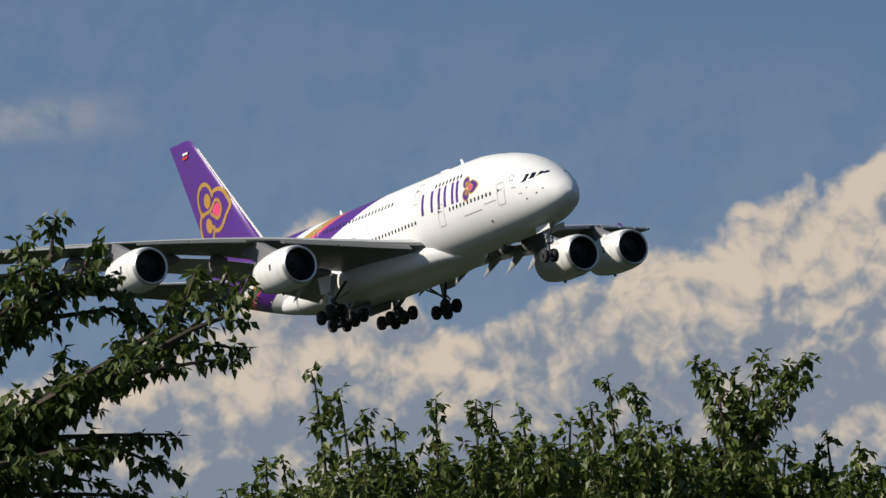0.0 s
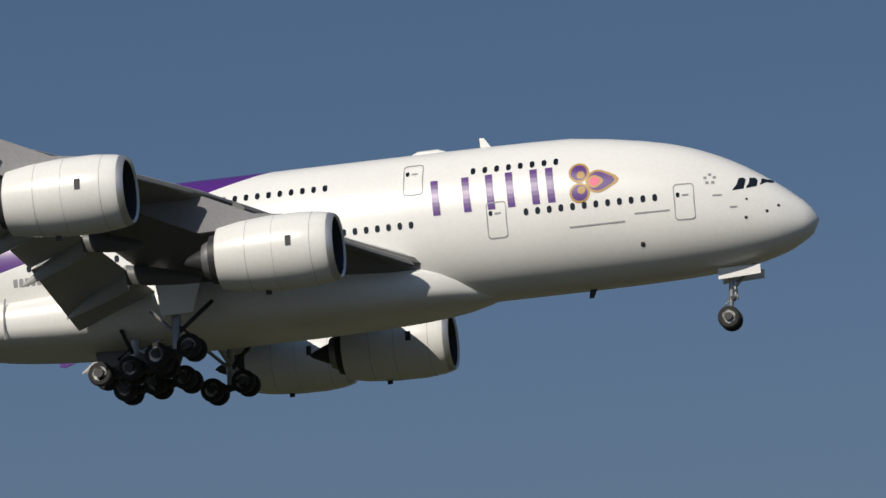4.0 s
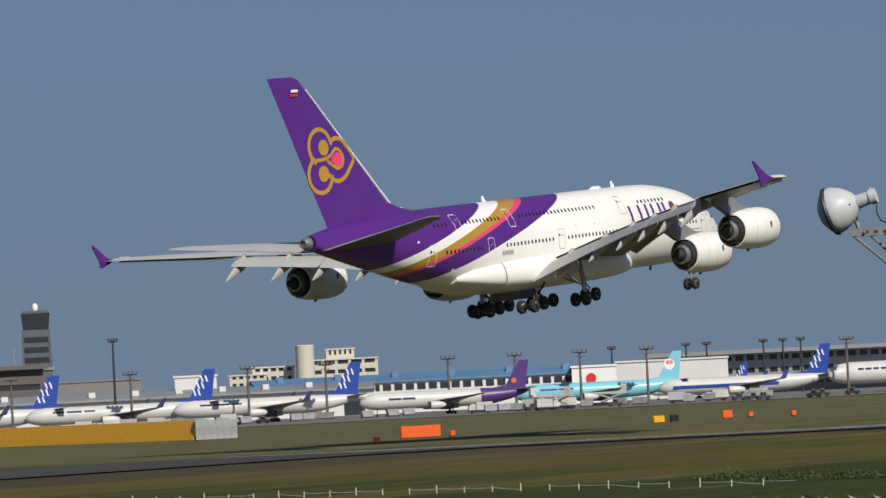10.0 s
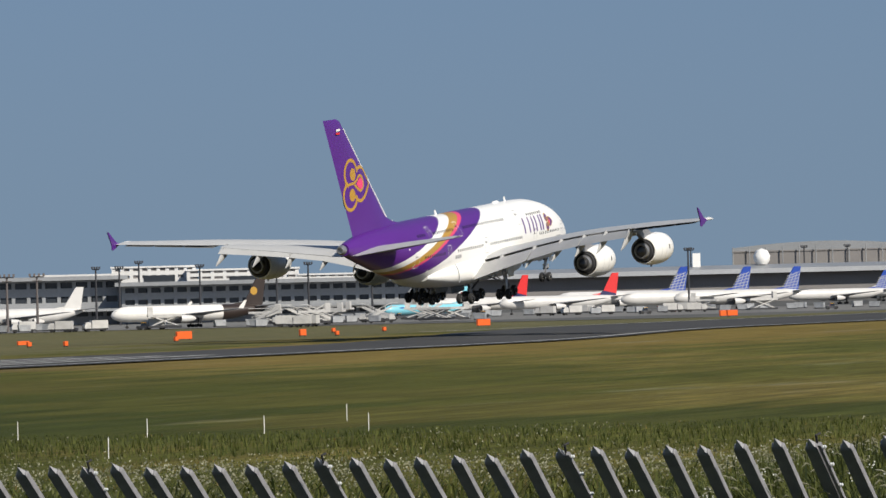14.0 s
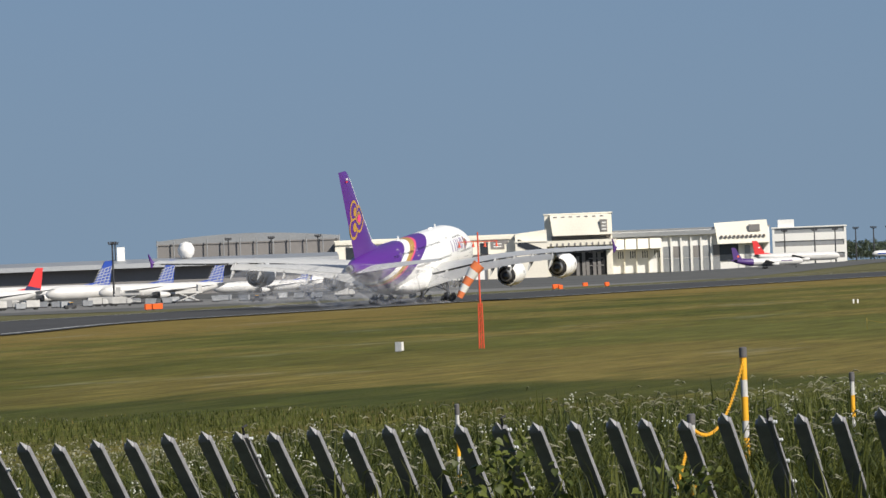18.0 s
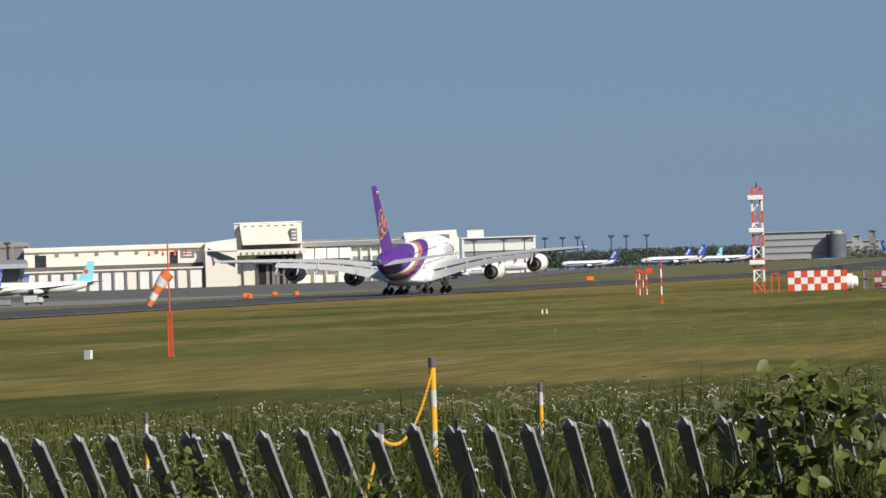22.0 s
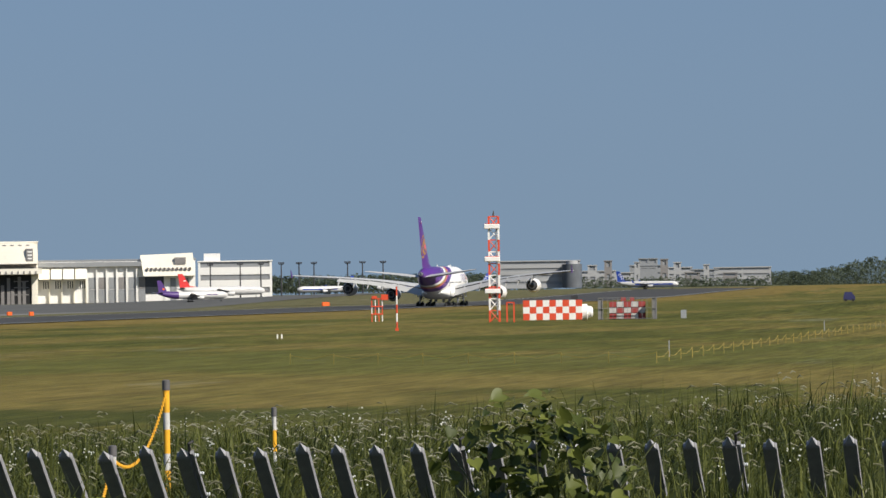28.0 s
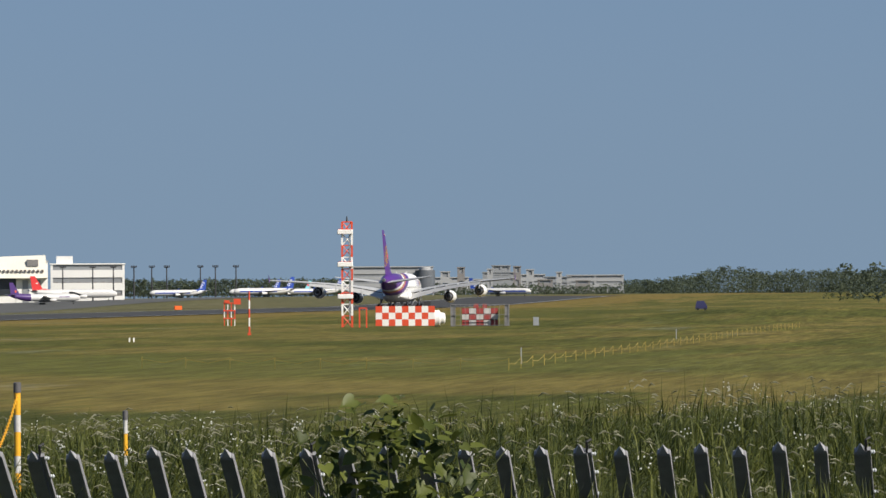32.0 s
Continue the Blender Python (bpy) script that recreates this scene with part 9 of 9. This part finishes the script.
# ---- smoke off the tyres ----
def smoke_material():
    m = bpy.data.materials.new("tyre_smoke")
    m.use_nodes = True
    n, l = m.node_tree.nodes, m.node_tree.links
    tc, k, rng = n.new("ShaderNodeTexCoord"), n.new("ShaderNodeTexNoise"), n.new("ShaderNodeMapRange")
    k.inputs["Scale"].default_value, k.inputs["Detail"].default_value = 0.3, 4
    l.new(tc.outputs["Object"], k.inputs["Vector"])
    rng.inputs["From Min"].default_value, rng.inputs["From Max"].default_value = 0.36, 0.7
    rng.inputs["To Min"].default_value, rng.inputs["To Max"].default_value = 0.0, 0.22
    l.new(k.outputs["Fac"], rng.inputs["Value"])
    d, thru, fog = n.new("ShaderNodeBsdfDiffuse"), n.new("ShaderNodeBsdfTranslucent"), n.new("ShaderNodeMixShader")
    tr, mix = n.new("ShaderNodeBsdfTransparent"), n.new("ShaderNodeMixShader")
    for k in (d, thru):
        k.inputs["Color"].default_value = (0.8, 0.8, 0.82, 1)
    fog.inputs[0].default_value = 0.5
    l.new(d.outputs[0], fog.inputs[1])
    l.new(thru.outputs[0], fog.inputs[2])
    l.new(rng.outputs[0], mix.inputs[0])
    l.new(tr.outputs[0], mix.inputs[1])
    l.new(fog.outputs[0], mix.inputs[2])
    l.new(mix.outputs[0], n["Material Output"].inputs["Surface"])
    return m


def smoke_puffs():
    """Thin billowing veils of smoke, one rounded skin each."""
    smoke = smoke_material()
    rng = random.Random(17)
    out = []
    for i in range(14):
        v, f = [], []
        r, off = rng.uniform(3.0, 4.2), Vector((rng.uniform(0, 50), i * 3.1, 0))
        for a in range(13):
            for b in range(17):
                u, w = math.pi * a / 12, math.pi * b / 16
                d = Vector((-math.sin(u) * math.sin(w), math.sin(u) * math.cos(w), math.cos(u)))
                q = 1 + 0.5 * noise.noise(d * 1.7 + off)
                v.append((d.x * r * 1.2 * q, d.y * r * 1.9 * q, 2.4 + d.z * r * 0.75 * q))
        f = [(a * 17 + b, a * 17 + b + 1, (a + 1) * 17 + b + 1, (a + 1) * 17 + b) for a in range(12) for b in range(16)]
        ob = part("smoke_puff", (v, f), smoke)
        out.append(tagged(ob, "thin grey tyre smoke drifting over the runway", "smoke", "tyre smoke"))
    return out


puffs = smoke_puffs()


def motions():
    walk(airliner, [
        (0.0, pose(-376.86, 331.30, 48.54, 1.61, -4.68, -12.41)),
        (0.5, pose(-337.75, 324.04, 46.95, 1.41, -4.52, -11.75)),
        (1.0, pose(-298.83, 316.13, 45.42, 0.99, -4.50, -10.68)),
        (1.5, pose(-260.36, 307.51, 43.83, -0.03, -4.48, -9.49)),
        (2.0, pose(-220.06, 299.96, 42.20, -1.26, -4.28, -8.22)),
        (2.5, pose(-178.15, 293.74, 40.42, -2.53, -4.05, -6.95)),
        (3.5, pose(-93.20, 287.40, 37.10, -3.45, -3.60, -5.80)),
        (4.5, pose(-7.21, 282.17, 33.81, -4.17, -3.12, -4.89)),
        (5.0, pose(34.83, 279.95, 32.19, -4.12, -2.97, -5.11)),
        (5.5, pose(76.68, 277.65, 30.44, -3.76, -2.79, -5.26)),
        (6.0, pose(118.32, 275.02, 28.69, -3.08, -2.78, -5.47)),
        (6.5, pose(159.78, 272.35, 26.89, -3.20, -2.72, -5.30)),
        (7.0, pose(201.25, 269.38, 25.08, -3.23, -2.81, -4.87)),
        (7.5, pose(243.02, 267.07, 23.27, -2.52, -2.99, -5.16)),
        (8.0, pose(281.96, 269.14, 21.53, -1.76, -3.06, -4.74)),
        (8.5, pose(321.38, 271.58, 19.54, -1.70, -3.12, -4.26)),
        (9.0, pose(360.20, 273.76, 17.90, -2.05, -3.12, -3.39)),
        (9.5, pose(398.81, 276.00, 16.00, -2.56, -3.42, -2.50)),
        (10.0, pose(438.27, 278.64, 14.42, -2.52, -3.67, -1.80)),
        (10.5, pose(477.90, 281.61, 12.92, -2.21, -3.96, -1.21)),
        (11.0, pose(517.64, 284.81, 11.61, -1.68, -4.32, -0.77)),
        (11.5, pose(557.39, 287.92, 10.62, -1.42, -4.60, -0.36)),
        (12.0, pose(584.52, 285.10, 9.71, -1.43, -4.74, -0.03)),
        (12.5, pose(589.75, 271.08, 8.90, -1.43, -4.74, -0.08)),
        (13.0, pose(590.66, 255.49, 8.14, -1.18, -4.64, -0.26)),
        (13.5, pose(592.62, 242.33, 7.42, -0.86, -4.53, -0.62)),
        (14.0, pose(624.64, 242.21, 6.59, -0.64, -4.56, -1.21)),
        (14.5, pose(658.41, 243.39, 5.65, -0.33, -4.73, -1.15)),
        (15.0, pose(692.19, 244.23, 4.98, -0.27, -4.92, -1.17)),
        (15.5, pose(726.01, 244.86, 4.28, -0.40, -5.09, -1.16)),
        (17.5, pose(828.52, 238.78, 2.24, -0.40, -5.01, -0.36)),
        (18.0, pose(854.18, 237.77, 1.98, 0.30, -4.91, -0.11)),
        (18.5, pose(879.19, 236.73, 1.95, -0.00, -4.68, 0.01)),
        (19.0, pose(907.31, 236.48, 2.00, -0.04, -4.45, 0.01)),
        (19.5, pose(937.27, 236.54, 2.02, -0.12, -4.39, 0.06)),
        (20.0, pose(968.39, 236.70, 2.05, -0.27, -4.43, 0.11)),
        (20.5, pose(1000.25, 236.85, 2.08, -0.42, -4.46, 0.17)),
        (21.0, pose(1032.46, 236.92, 2.09, -0.99, -4.41, 0.18)),
        (21.5, pose(1064.75, 236.85, 2.08, -0.45, -4.06, 0.19)),
        (22.0, pose(1097.17, 236.68, 2.06, -0.38, -3.63, 0.20)),
        (22.5, pose(1130.01, 236.51, 2.03, -0.31, -3.20, 0.20)),
        (23.0, pose(1163.56, 236.44, 2.02, -0.26, -2.85, 0.18)),
        (23.5, pose(1197.27, 236.35, 2.02, -0.26, -2.58, 0.20)),
        (24.0, pose(1230.44, 236.13, 2.02, -0.23, -2.27, 0.19)),
        (24.5, pose(1263.22, 235.91, 2.01, -0.20, -1.97, 0.18)),
        (25.0, pose(1295.77, 235.82, 2.00, 0.20, -1.70, 0.22)),
        (25.5, pose(1327.61, 235.77, 1.99, -0.22, -1.49, 0.17)),
        (27.5, pose(1446.24, 235.41, 1.91, -0.47, -0.42, 0.11)),
        (28.0, pose(1474.51, 235.37, 1.90, -0.21, -0.20, 0.14)),
        (28.5, pose(1502.34, 235.37, 1.89, -0.50, -0.21, 0.10)),
        (29.0, pose(1529.69, 235.37, 1.87, -0.50, -0.21, 0.10)),
        (29.5, pose(1556.64, 235.37, 1.86, -0.50, -0.22, 0.10)),
        (30.0, pose(1583.24, 235.37, 1.86, -0.50, -0.22, 0.10)),
        (30.5, pose(1609.57, 235.37, 1.86, -0.50, -0.22, 0.10)),
        (31.0, pose(1635.70, 235.37, 1.86, -0.50, -0.23, 0.10)),
        (31.5, pose(1661.68, 235.37, 1.87, -0.50, -0.23, 0.10)),
        (32.0, pose(1687.61, 235.37, 1.89, -0.31, -0.23, 0.11)),
    ])
    # the wings bend up in flight and sink as the lift goes
    for side, wing in wings.items():
        root = Vector((0, -side * 8.0, 2.8))
        def bent(deg):
            return Matrix.Translation(root) @ pose(0, 0, 0, side * deg, 0, 0) @ Matrix.Translation(-root)
        walk(wing, [(0.0, bent(0.3)), (2.5, bent(0.8)), (4.7, bent(1.1)), (6.5, bent(0.6)), (9.0, bent(0.5)), (12.5, bent(1.2)), (14.0, bent(1.0)), (16.0, bent(0.8)), (18.0, bent(1.5)), (20.0, bent(1.8)), (32.0, bent(1.8))])
    # the radar turns once in about four seconds
    walk(radar_antenna, [(0.5 * k, pose(0, 4.5, 35, 0, 0, -45 * k)) for k in range(65)])
    # each puff rises where the wheels touch, drifts and sinks away again
    for i, puff in enumerate(puffs):
        t0 = 16.7 + 0.108 * i
        x, y = 822.0 - 57.0 * (17.5 - t0), 236.0 + 6.5 * (-1) ** i
        walk(puff, [(0.0, pose(x, y, -14)), (t0 - 0.1, pose(x, y, -14)), (t0 + 0.25, pose(x + 2, y, -0.3)), (t0 + 1.2, pose(x + 4, y - 1, 1.0, 0, 0, 12)),
                    (t0 + 2.4, pose(x + 6, y - 2, 3.0, 0, 0, 25)), (t0 + 3.4, pose(x + 8, y - 3, -14, 0, 0, 30)), (32.0, pose(x + 8, y - 3, -14, 0, 0, 30))])


motions()
